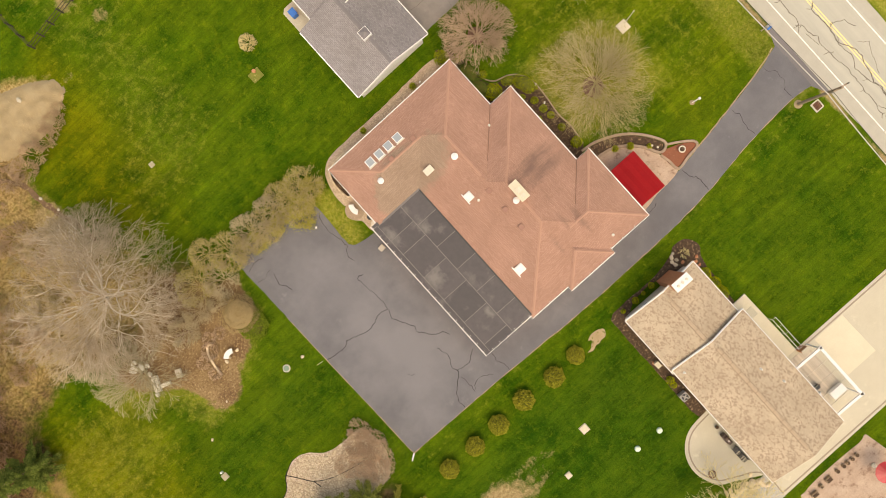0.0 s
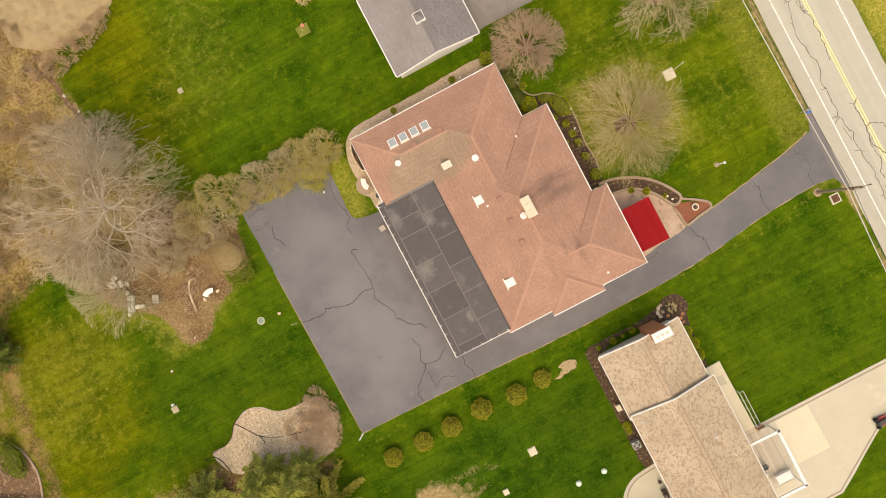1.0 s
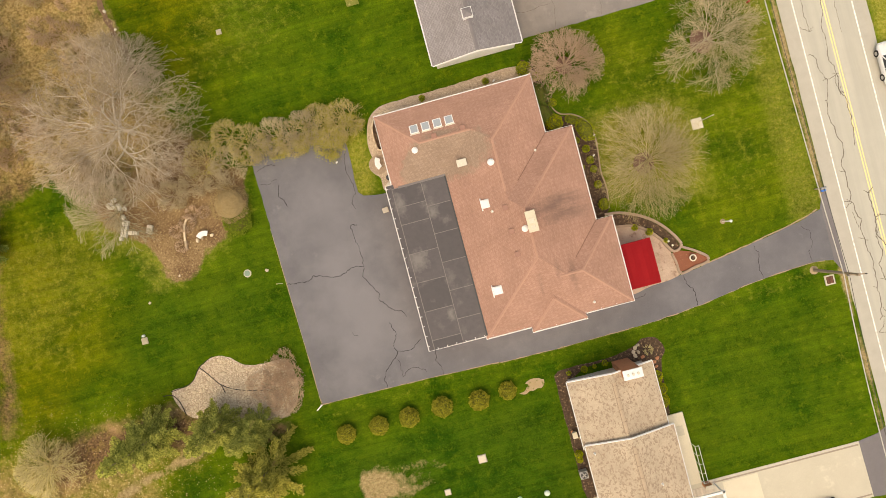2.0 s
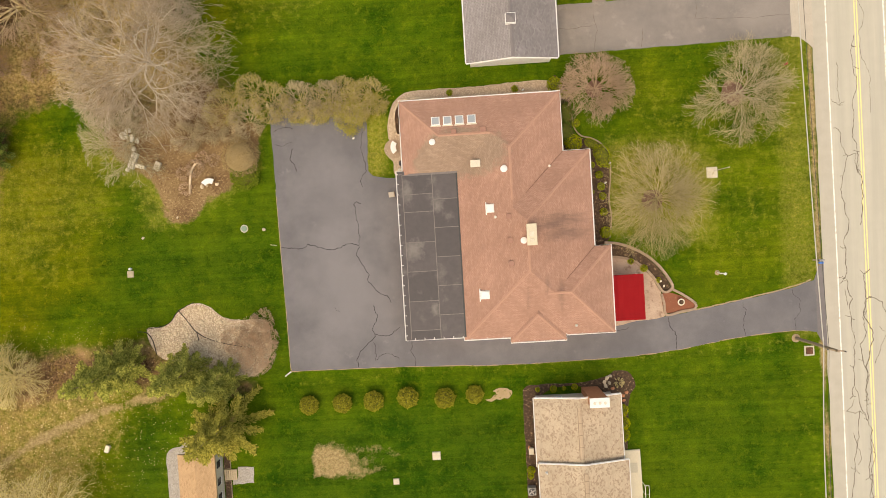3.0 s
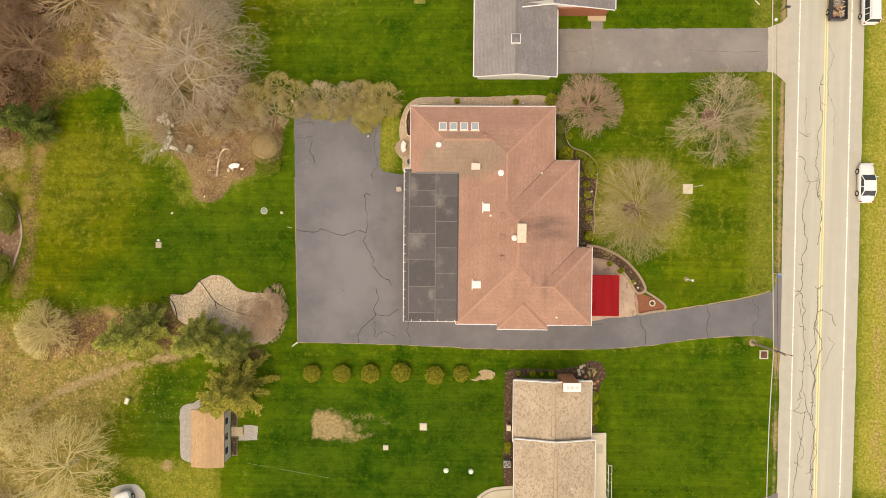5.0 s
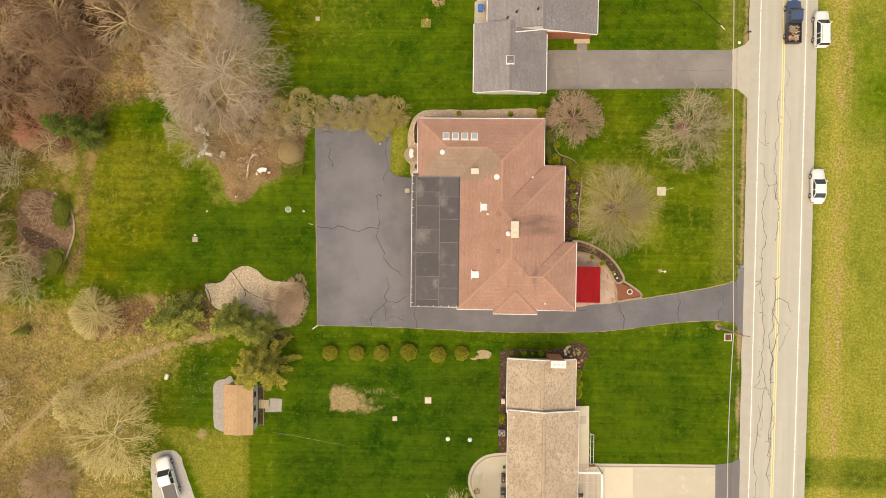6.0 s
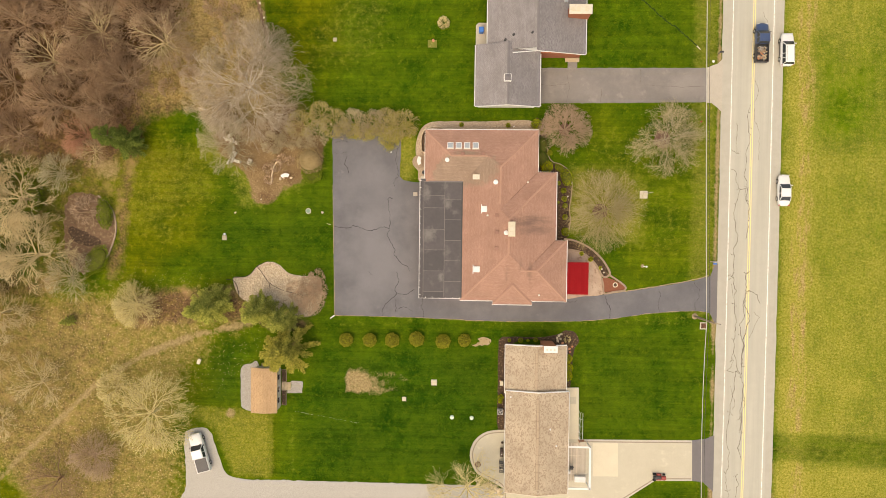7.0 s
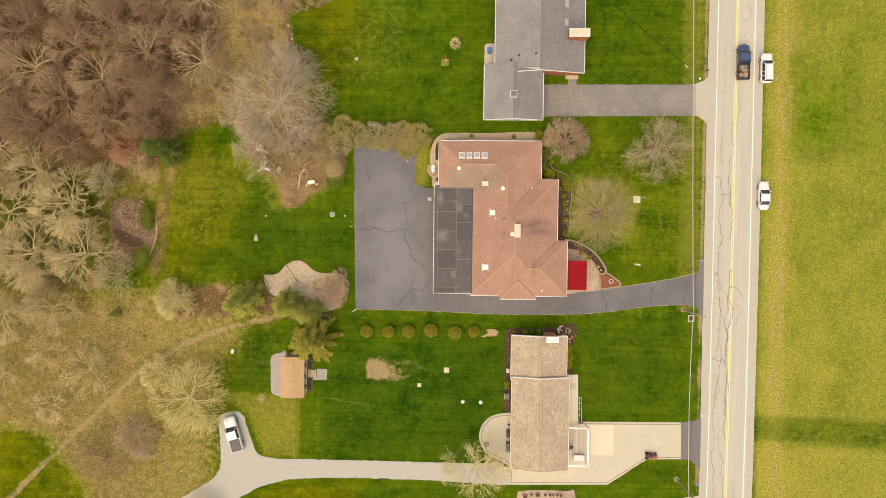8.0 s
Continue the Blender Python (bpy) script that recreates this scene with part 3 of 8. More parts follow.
PALEGREEN = plain("pale_green_plastic", (0.66, 0.78, 0.60), (0.60, 0.72, 0.55), 3.0, 30.0, rough=0.5, relief=0.05)
BLUE = plain("blue_plastic", (0.035, 0.19, 0.62), (0.03, 0.16, 0.52), 3.0, 30.0, rough=0.45, relief=0.05)
RUST = plain("rusty_grate", (0.20, 0.085, 0.05), (0.13, 0.06, 0.04), 6.0, 30.0)
BLACKEDGE = plain("black_edging", (0.03, 0.026, 0.022), (0.045, 0.04, 0.034), 3.0, 30.0, relief=0)
RUBBER = plain("tyre_rubber", (0.02, 0.02, 0.02), (0.03, 0.03, 0.03), 3.0, 40.0)
CHROME = material("wheel_metal", 0.3, 0.9)[0]
CHROME.node_tree.nodes["Principled BSDF"].inputs["Base Color"].default_value = (0.6, 0.6, 0.6, 1)
CARWHITE = paint_material("white_car_paint", (0.82, 0.815, 0.79))
CARBLUE = paint_material("blue_car_paint", (0.045, 0.075, 0.16))
LAMPRED = paint_material("red_lamp", (0.45, 0.02, 0.02))
LAMPCLEAR = paint_material("clear_lamp", (0.6, 0.6, 0.58))
TWIG_GREY = bark("grey_twigs", (0.64, 0.525, 0.375), (0.46, 0.36, 0.245))
TWIG_BROWN = bark("brown_twigs", (0.57, 0.405, 0.245), (0.41, 0.28, 0.165))
TWIG_RED = bark("reddish_twigs", (0.52, 0.375, 0.25), (0.38, 0.265, 0.17))
TWIG_OLIVE = bark("olive_brown_twigs", (0.58, 0.48, 0.29), (0.43, 0.345, 0.20))
TWIG_LIMB = bark("grey_limbs", (0.60, 0.52, 0.36), (0.48, 0.41, 0.27))
TWIG_WHITE = bark("white_bark", (0.84, 0.75, 0.60), (0.70, 0.60, 0.46))
TWIG_WARM = bark("warm_tan_twigs", (0.72, 0.58, 0.32), (0.56, 0.44, 0.23))
TWIG_ROSE = bark("rosy_twigs", (0.66, 0.48, 0.32), (0.51, 0.36, 0.235))
TWIG_TAN = bark("tan_twigs", (0.59, 0.49, 0.25), (0.46, 0.375, 0.185))
TWIG_DARK = bark("dark_twigs", (0.43, 0.28, 0.16), (0.30, 0.185, 0.105))
TWIG_PALE = bark("pale_bark", (0.78, 0.66, 0.34), (0.62, 0.52, 0.25))
TWIG_BUSH = bark("bush_twigs", (0.60, 0.485, 0.24), (0.46, 0.36, 0.17))
SPRUCE = leafy("spruce_needles", (0.145, 0.17, 0.03), (0.50, 0.49, 0.115), (0.38, 0.28, 0.10), 0.66)
SPRUCE_DARK = leafy("dark_spruce_needles", (0.065, 0.10, 0.02), (0.20, 0.24, 0.05))
COVER = leafy("ground_cover_leaves", (0.10, 0.15, 0.014), (0.22, 0.27, 0.03))
TANHEART = plain("dormant_heart", (0.36, 0.27, 0.135), (0.28, 0.21, 0.10), 3.0, 20.0)
SPRUCE_YELLOW = leafy("yellowing_needles", (0.18, 0.175, 0.028), (0.46, 0.41, 0.085), (0.38, 0.28, 0.095), 0.62)
YEW = leafy("yew_leaves", (0.13, 0.14, 0.016), (0.42, 0.385, 0.045), (0.34, 0.24, 0.07), 0.66)
BOX = leafy("shrub_leaves", (0.16, 0.205, 0.012), (0.36, 0.39, 0.022))
BUDS = leafy("tree_buds", (0.60, 0.52, 0.17), (0.78, 0.68, 0.27))
LIME = leafy("fresh_leaves", (0.32, 0.31, 0.05), (0.48, 0.43, 0.08))
DARKLEAF = leafy("dark_leaves", (0.06, 0.11, 0.018), (0.13, 0.17, 0.03))
STEM = plain("shrub_heart", (0.13, 0.135, 0.025), (0.09, 0.09, 0.02), 3.0, 20.0)

# ---- the ground: one sheet to the horizon, with its weeds, leaves and worn places ----
def inside(pts, X, Y):
    """Metres inside (+) or outside (-) a closed outline, for arrays of places."""
    best, odd = np.full(X.shape, 1e9), np.zeros(X.shape, bool)
    for (x0, y0), (x1, y1) in zip(pts, pts[1:] + pts[:1]):
        dx, dy = x1 - x0, y1 - y0
        s = np.clip(((X - x0) * dx + (Y - y0) * dy) / (dx * dx + dy * dy + 1e-9), 0, 1)
        best = np.minimum(best, np.hypot(X - x0 - s * dx, Y - y0 - s * dy))
        odd ^= ((y0 > Y) != (y1 > Y)) & (X < dx * (Y - y0) / (dy if dy else 1e-9) + x0)
    return np.where(odd, best, -best)


def near_line(pts, X, Y):
    best = np.full(X.shape, 1e9)
    for (x0, y0), (x1, y1) in zip(pts, pts[1:]):
        dx, dy = x1 - x0, y1 - y0
        s = np.clip(((X - x0) * dx + (Y - y0) * dy) / (dx * dx + dy * dy + 1e-9), 0, 1)
        best = np.minimum(best, np.hypot(X - x0 - s * dx, Y - y0 - s * dy))
    return best


def soft(d, w):
    return np.clip(0.5 + d / (2 * w), 0, 1)


WOODS = [(-200, 120), (-26.5, 120), (-26.6, 36), (-27, 27), (-23, 20), (-20, 14.5), (-27, 13), (-33, 14), (-38, 16.5), (-43, 16), (-47, 11), (-49, 4), (-51, -3),
         (-54, -8), (-58, -11), (-200, -11)]
LEAFY = [(-200, -9), (-58, -9), (-50, -8.5), (-31, -9.5), (-27, -12.5), (-33, -17), (-36, -22), (-37.5, -27), (-37.5, -30), (-37, -36), (-38, -44), (-60, -60), (-200, -60)]
xs = np.concatenate([[-3000, -900, -300, -160], np.arange(-110, 100.1, 0.8), [150, 300, 900, 3000]])
ys = np.concatenate([[-3000, -900, -300, -140], np.arange(-75, 70.1, 0.8), [120, 300, 900, 3000]])
GX, GY = np.meshgrid(xs, ys)
WOB = np.array([noise.noise((x * 0.25, y * 0.25, 3.0)) for x, y in zip(GX.ravel(), GY.ravel())]).reshape(GX.shape) * 1.6
litter = soft(inside(WOODS, GX, GY) + WOB, 2.0)
leafy_d = inside(LEAFY, GX, GY) + WOB
litter = np.maximum(litter, soft(leafy_d, 3.0) * (0.40 + 0.15 * soft(-49 - GX + WOB * 2, 6.0)))
litter = np.maximum(litter, soft(inside([(-47, -9.5), (-38, -8.6), (-31, -9), (-24, -12.5), (-19.5, -13.5), (-20, -15.8), (-24, -15.2), (-32, -14.2), (-46, -16)], GX, GY) + WOB * 0.7, 1.5) * 0.8)
brush = soft(inside([(-47, 16), (-42, 17.5), (-36, 17), (-27, 14.5), (-23, 20), (-27.5, 27), (-27, 60), (-40, 60), (-40, 32), (-44, 24)], GX, GY) + WOB, 2.5)
litter = litter * (1 - 0.55 * brush)
litter *= 1 - 0.52 * soft(inside([(-80, 11), (-60, 11.5), (-48, 9.5), (-49, -9), (-80, -11)], GX, GY) + WOB * 1.5, 3.0)
track = near_line([(-82, -54), (-72.8, -44.7), (-66.1, -38), (-57.6, -29.5), (-51, -23.3), (-43.6, -18.8), (-37.1, -16.2), (-30.7, -14.7), (-25, -13.2)], GX, GY)
litter = np.maximum(litter, soft(1.3 - track + WOB * 0.4, 1.2) * 0.5)
worn = near_line([(-44.9, 15.4), (-46.3, 9.5), (-47.2, 4.0), (-47.5, -2.6), (-49.3, -7.6)], GX, GY)
litter = np.maximum(litter, soft(1.5 - worn + WOB * 0.6, 1.4) * 0.68)
dry = soft(inside([(-60, 14), (-40, 15.5), (-33, 13), (-31, 4), (-36, -1), (-42, -4), (-60, -6)], GX, GY) + WOB * 1.5, 5.0) * 0.36
dry = np.maximum(dry, soft(leafy_d, 4.0) * 0.50)
field = soft(GX - 47.6, 0.5)
cut = soft(-29.0 - 0.025 * (GX - 48) - GY, 0.4) * soft(GY + 32.9 + 0.055 * (GX - 48), 0.5)
dry = np.maximum(dry, field * (0.55 + 0.10 * soft(-2 - GY, 15.0) + 0.12 * soft(-34 - GY, 1.0) + 0.10 * WOB / 1.6 - 0.30 * soft(inside([(52.5, 25), (52, 15), (57, 13), (61.5, 17), (61, 24)], GX, GY) + WOB, 3.0) - 0.06 * soft(GX - 56, 6.0) + 0.10 + 0.32 * np.exp(-((GX - 50.6) / 1.4) ** 2)) * (1 - 0.42 * cut))
dry = np.maximum(dry, soft(2.2 - np.abs(GX - 36.9), 1.2) * np.where(GY < -12, 0.22, 0.5) * ((GX > 34) & (GX < 39.2)))
dry = np.maximum(dry, soft(inside([(-16, -13.2), (36, -11.8), (36, -14.0), (-16, -14.8)], GX, GY), 0.8) * 0.28)
dry = np.maximum(dry, soft(inside([(17, 0), (28, -2), (29, 6), (26, 9), (18, 9)], GX, GY), 2.0) * 0.80)
dry = np.maximum(dry, soft(inside([(18, 17.5), (37, 17.8), (37.5, -5), (28, -7.5), (24, -3), (18.5, 8)], GX, GY) + WOB, 4.0) * 0.27)
dry = np.maximum(dry, soft(inside([(-7.2, 13.5), (-4.2, 13.5), (-4.4, 6.6), (-7.2, 6.6)], GX, GY), 0.5) * 0.65)
dry = np.maximum(dry, soft(inside([(-12, 17), (2, 17), (0, 34), (-9, 34)], GX, GY), 5.0) * 0.16)
dry = np.maximum(dry, brush * 0.5)
dry = np.maximum(dry, soft(inside([(-40, -26.5), (-25, -26.8), (-24.8, -37.2), (-31, -37), (-34, -30)], GX, GY), 0.7) * 0.6)
dry = np.maximum(dry, soft(inside([(-22.9, -27), (-21.8, -27), (-21.6, -37.2), (-22.9, -37.2)], GX, GY), 0.5) * 0.35)
hollow = soft(inside([(-74, -34), (-67.5, -34.3), (-64.5, -38), (-60.5, -44), (-60, -50), (-80, -50)], GX, GY) + WOB, 2.0)
sere = np.maximum(soft(leafy_d, 5.0) * 0.55, brush * 0.85) * (1 - hollow)
mound = soft(inside([(-27.5, 33), (-25.5, 36.8), (-20.3, 38.4), (-18.6, 40.5), (-21.5, 43.2), (-26, 46), (-60, 60), (-60, 40)], GX, GY) + WOB * 0.5, 1.0)
sere = np.maximum(sere, mound)
sere = np.maximum(sere, field * (1 - cut) * soft(1.2 - np.abs(GX - 51.0) + WOB * 0.8, 1.0) * 0.52)
lush = soft(inside([(-17, -17.3), (8, -17.3), (8.5, -29), (4, -36.8), (-20, -36.8), (-20.5, -26)], GX, GY) + WOB, 2.5) * 0.76
lush = np.maximum(lush, soft(inside([(-36, -18.5), (-30, -17), (-30, -26.5), (-34, -25)], GX, GY) + WOB * 0.6, 2.0) * 0.8)
olive = soft(inside([(-60, 14), (-43, 16.5), (-36, 11), (-34, 2), (-38, -3), (-44, -8), (-60, -9)], GX, GY) + WOB * 1.5, 4.0) * 0.75
olive = np.maximum(olive, soft(leafy_d, 3.0) * 0.8)
olive = np.maximum(olive, soft(inside([(-40, -26.5), (-25, -26.8), (-24.8, -37.2), (-31, -37), (-34, -30)], GX, GY), 1.0) * 0.5)
olive = np.maximum(olive, soft(inside([(-36, -44.5), (-29, -41.6), (-14, -40.6), (-16, -44), (-30, -52), (-42, -52)], GX, GY) + WOB, 1.5) * 0.9)
olive = np.maximum(olive, soft(inside([(-26.5, 36), (-26, 25), (-22, 21), (-17, 22), (-16, 32), (-17, 44)], GX, GY) + WOB * 1.5, 3.0) * 0.7)
olive = np.maximum(olive, soft(inside([(18, 17.5), (37, 17.8), (37.5, -5), (28, -7.5), (24, -3), (18.5, 8)], GX, GY) + WOB, 3.0) * 0.22)
lush = np.maximum(lush, soft(inside([(-34, 6), (-24, 2), (-17, 6), (-17, -12), (-21, -4.5), (-27, -4), (-33, -6.5), (-35, -1)], GX, GY) + WOB, 3.0) * 0.55)
lush = np.maximum(lush, soft(inside([(-24, 19), (-6, 16.5), (3.5, 16.5), (3.5, 27), (-8, 30), (-17, 29)], GX, GY) + WOB * 1.5, 4.0) * 0.12)
lush = np.maximum(lush, soft(inside([(19, -16), (35, -15), (35, -29.5), (19, -29.5)], GX, GY) + WOB, 3.0) * 0.42)
dry, litter = np.where(hollow > 0.5, dry * 0.3, dry), litter * (1 - 0.9 * hollow)
dry = np.maximum(dry, soft(inside([(-26.5, 21), (-18, 19.5), (-6, 23), (-4, 60), (-18, 60), (-19, 44), (-17, 38)], GX, GY) + WOB * 1.5, 5.0) * 0.30)
flecks = soft(leafy_d, 4.0) * soft(GX + 64, 8.0)
flecks = np.maximum(flecks, soft(inside([(-41, -15.5), (-28, -15.5), (-28.5, -22), (-36, -24), (-42, -22)], GX, GY) + WOB, 3.0) * 0.75)
bare = soft(inside([(-14.5, -20.5), (-11.9, -20.5), (-10.4, -21.6), (-9.0, -22.7), (-6.2, -22.9), (-5.9, -24.5), (-10, -24.6), (-14.6, -24.4)], GX, GY) + WOB * 0.15, 0.35)
bare *= soft(-9.6 - GX, 1.6) * 0.26 + 0.50
bare = np.maximum(bare, soft(inside([(-12, -20.3), (-5.2, -20.6), (-4.4, -22.8), (-8, -23.2), (-11, -21.6)], GX, GY), 0.5) * 0.43)
bare = np.maximum(bare, soft(1.0 - np.hypot((GX + 28.0) / 2.2, (GY - 29) / 3.2), 0.3) * 0.7)
bare = np.maximum(bare, soft(0.35 - np.abs(GX - 38.95) + WOB * 0.2, 0.3) * 0.9 * (np.abs(GY) < 70))
bare = np.maximum(bare, soft(0.35 - np.abs(GX - 47.9) + WOB * 0.2, 0.3) * 0.75 * (np.abs(GY) < 70))
bare = np.maximum(bare, soft(0.55 - track + WOB * 0.2, 0.6) * 0.9)
bare = np.maximum(bare, soft(1.0 - np.hypot((GX + 49.8) / 2.6, (GY - 8.3) / 2.2), 0.4) * 0.62)
for sx, sy, sr in ((-10.1, 41.9, 1.1), (-16.6, 39.6, 0.7), (-11.7, 45.3, 1.3)):
    bare = np.maximum(bare, soft(sr - np.hypot(GX - sx, GY - sy) + WOB * 0.3, 0.5) * 0.6)
bare = np.maximum(bare, soft(0.9 - np.hypot(GX + 31.3, GY + 27.6), 0.4) * 0.8)
island = soft(inside([(-28.5, 15.5), (-20.7, 15.5), (-18.0, 12.6), (-17.9, 9.2), (-20.7, 7.0), (-23.7, 5.9), (-25.0, 3.6), (-26.3, 2.9), (-27.8, 3.4), (-28.7, 6),
                      (-30, 8.3), (-33.0, 10.5), (-34.5, 13), (-32, 14.5)], GX, GY) + WOB * 0.35, 0.9)
dry = np.maximum(dry, soft(inside([(-37, 15), (-36, 9.5), (-32, 7), (-29.5, 3), (-27, 2), (-23, 5), (-17.3, 8), (-17.3, 13)], GX, GY) + WOB * 0.8, 2.0) * 0.55)
n_x, n_y = len(xs), len(ys)
quads = [(j * n_x + i, j * n_x + i + 1, (j + 1) * n_x + i + 1, (j + 1) * n_x + i) for j in range(n_y - 1) for i in range(n_x - 1)]
ground = raw("ground", np.stack([GX.ravel(), GY.ravel(), np.zeros(GX.size)], 1).tolist(), quads, LAWN,
             label="mown spring lawn running into leaf-strewn woodland floor", kind="structure")
ground["category"] = "ground"
for key, val in (("litter", litter), ("dry", dry), ("flecks", flecks), ("bare", bare), ("field", field * (1 - cut)), ("island", island), ("sere", sere), ("lush", lush), ("olive", olive)):
    ground.data.attributes.new(key, "FLOAT", "POINT").data.foreach_set("value", val.ravel().astype(np.float32))

# ---- the road ----
road = thing("road", (43.4, 0, 0), label="sun-bleached two-lane asphalt road with many cracks", category="road", kind="structure")
def bend(y):
    """How far the road's line drifts west towards the south."""
    return -0.00012 * min(max(-y, 0), 60) ** 2


YS = np.arange(-80, 80.1, 1.0)
edge_w = [(39.15 + 0.12 * noise.noise((0, y * 0.35, 1)), y) for y in YS]
edge_e = [(47.72 + 0.10 * noise.noise((9, y * 0.35, 1)) + bend(y), y) for y in YS[::-1]]
slab("carriageway", [(39.1, -900.0)] + edge_w + [(39.1, 900.0), (47.7, 900.0)] + edge_e + [(47.4, -900.0)], -0.2, 0.030, ROAD, road)


def painted(x, width, material, label):
    part("road_line", band(bmesh.new(), [(x + bend(y), y) for y in np.arange(-120, 120.1, 4.0)], width, 0.026, 0.034), material, road, label)


painted(40.58, 0.12, WHITELINE, "worn white edge line")
painted(46.31, 0.14, WHITELINE, "worn white edge line")
painted(43.43, 0.12, YELLOWLINE, "yellow double centre line")
painted(43.68, 0.12, YELLOWLINE, "yellow double centre line")
rnd = random.Random(5)


def road_crack(pts, w=0.085, forks=0):
    """A crack through the points, with short side cracks."""
    part("crack", crack(pts, w, 0.036, pts[0][1] + pts[0][0], 5, 0.075), ROADTAR, road)
    for _ in range(forks):
        x, y = rnd.choice(pts)
        part("crack", crack([(x, y), (x + rnd.choice((-1, 1)) * rnd.uniform(0.25, 0.6), y + rnd.uniform(-0.5, 0.5))], w * 0.8, 0.037, rnd.random(), 3, 0.1), ROADTAR, road)


# along the west wheel track
road_crack([(41.4, 15.5), (41.4, 13.4), (41.5, 11.2)], 0.06, 1)
road_crack([(40.75, 11.8), (41.5, 11.15), (41.85, 11.15)], 0.07)
road_crack([(40.8, 8.9), (41.25, 8.75), (41.5, 8.0), (41.55, 4.0)], 0.08)
road_crack([(41.55, 4.0), (41.65, 1.2), (41.5, -3.4), (41.5, -5.7), (41.15, -6.5)], 0.10, 4)
road_crack([(41.5, -6.6), (41.7, -10.4), (41.7, -15.6), (41.55, -18.5), (41.2, -18.8)], 0.10, 6)
road_crack([(41.2, -7.5), (41.4, -9.2)], 0.07)
road_crack([(41.8, -17.6), (42.2, -19.4), (42.9, -21.1), (43.3, -22.2)], 0.085, 1)
road_crack([(41.65, -18.8), (40.8, -20.0), (41.65, -20.3), (42.15, -20.0)], 0.075)
road_crack([(42.15, -20.0), (41.8, -23.2), (41.4, -26.0), (41.1, -28.0)], 0.095, 4)
road_crack([(41.35, -22.3), (41.7, -23.8), (42.1, -25.0), (41.75, -25.6)], 0.07)
road_crack([(41.1, -28.0), (41.3, -33.0), (41.05, -35.0), (41.3, -37.6), (41.15, -42.0)], 0.08, 4)
# beside the centre line
road_crack([(43.3, 18.1), (42.98, 17.1), (43.2, 16.9)], 0.07)
road_crack([(42.98, 17.1), (43.05, 15.0), (42.95, 11.8), (43.05, 6.4)], 0.08, 3)
road_crack([(43.05, 6.4), (42.95, 4.6), (43.08, -1.1)], 0.10, 3)
road_crack([(42.97, 6.3), (42.8, 5.2), (42.97, 4.2)], 0.07)
road_crack([(42.8, -5.7), (43.2, -6.1), (43.8, -5.6)], 0.085)
road_crack([(43.2, -6.1), (43.3, -8.6), (42.95, -10.2), (42.9, -15.6), (43.1, -19.0)], 0.12, 5)
road_crack([(43.1, -9.0), (43.15, -12.0), (42.75, -15.0), (42.85, -19.5), (43.0, -21.0)], 0.10, 3)
road_crack([(43.3, -8.65), (44.9, -9.0), (45.05, -9.8), (45.3, -10.2)], 0.09)
road_crack([(43.3, -22.0), (43.1, -24.4), (42.85, -26.7), (42.6, -31.2), (43.2, -33.0)], 0.10, 4)
road_crack([(43.35, -22.0), (43.4, -24.4), (43.15, -27.5), (42.75, -29.0)], 0.085, 2)
road_crack([(42.4, -35.3), (42.85, -36.6), (42.55, -38.5), (42.8, -42.3), (42.7, -52.0)], 0.095, 3)
road_crack([(41.6, 6.0), (42.3, 6.0), (42.95, 6.2)], 0.07)
# the east lane, thinner
road_crack([(43.75, 21.6), (44.4, 20.0), (44.55, 12.9), (44.6, 10.2)], 0.05)
road_crack([(44.4, -11.5), (45.3, -12.3), (44.65, -13.3), (43.9, -15.3)], 0.055)
road_crack([(44.7, 35.7), (45.65, 34.9), (45.5, 33.6), (44.2, 33.1)], 0.055)
road_crack([(44.8, 31.2), (45.4, 29.9), (45.5, 25.9)], 0.045)
road_crack([(43.8, -39.3), (44.55, -40.0), (44.6, -43.0)], 0.06)

# ---- the asphalt lot and driveway of the long house ----
drive = thing("driveway", (-8, -2, 0), label="dark grey asphalt car park and driveway with sealed cracks", category="driveway", kind="structure")
south = curve([(-15.98, -12.85), (-4.24, -13.0), (6.94, -13.35), (18.0, -13.2), (23.8, -12.78), (30.1, -11.85), (35.9, -11.45), (38.3, -11.75)], 6)
north = curve([(38.3, -6.35), (35.25, -7.2), (30.7, -8.08), (26.4, -8.8), (23.2, -9.28)], 6)
lot = south + north + [(17.0, -9.4), (-3.3, -9.4), (-3.3, 6.6), (-3.95, 6.58), (-5.3, 6.72), (-6.2, 6.9), (-6.62, 7.5), (-6.6, 9), (-6.5, 14.2), (-16.55, 14.2)]
slab("asphalt", ragged(lot, 0.5, 0.06, 1), -0.2, 0.040, LOT, drive)
slab("apron", [(38.2, -11.75), (38.95, -13.2), (39.2, -13.3), (39.2, -4.6), (38.7, -5.0), (38.2, -6.35)], -0.2, 0.036, APRON, drive, "greyer asphalt apron at the road")
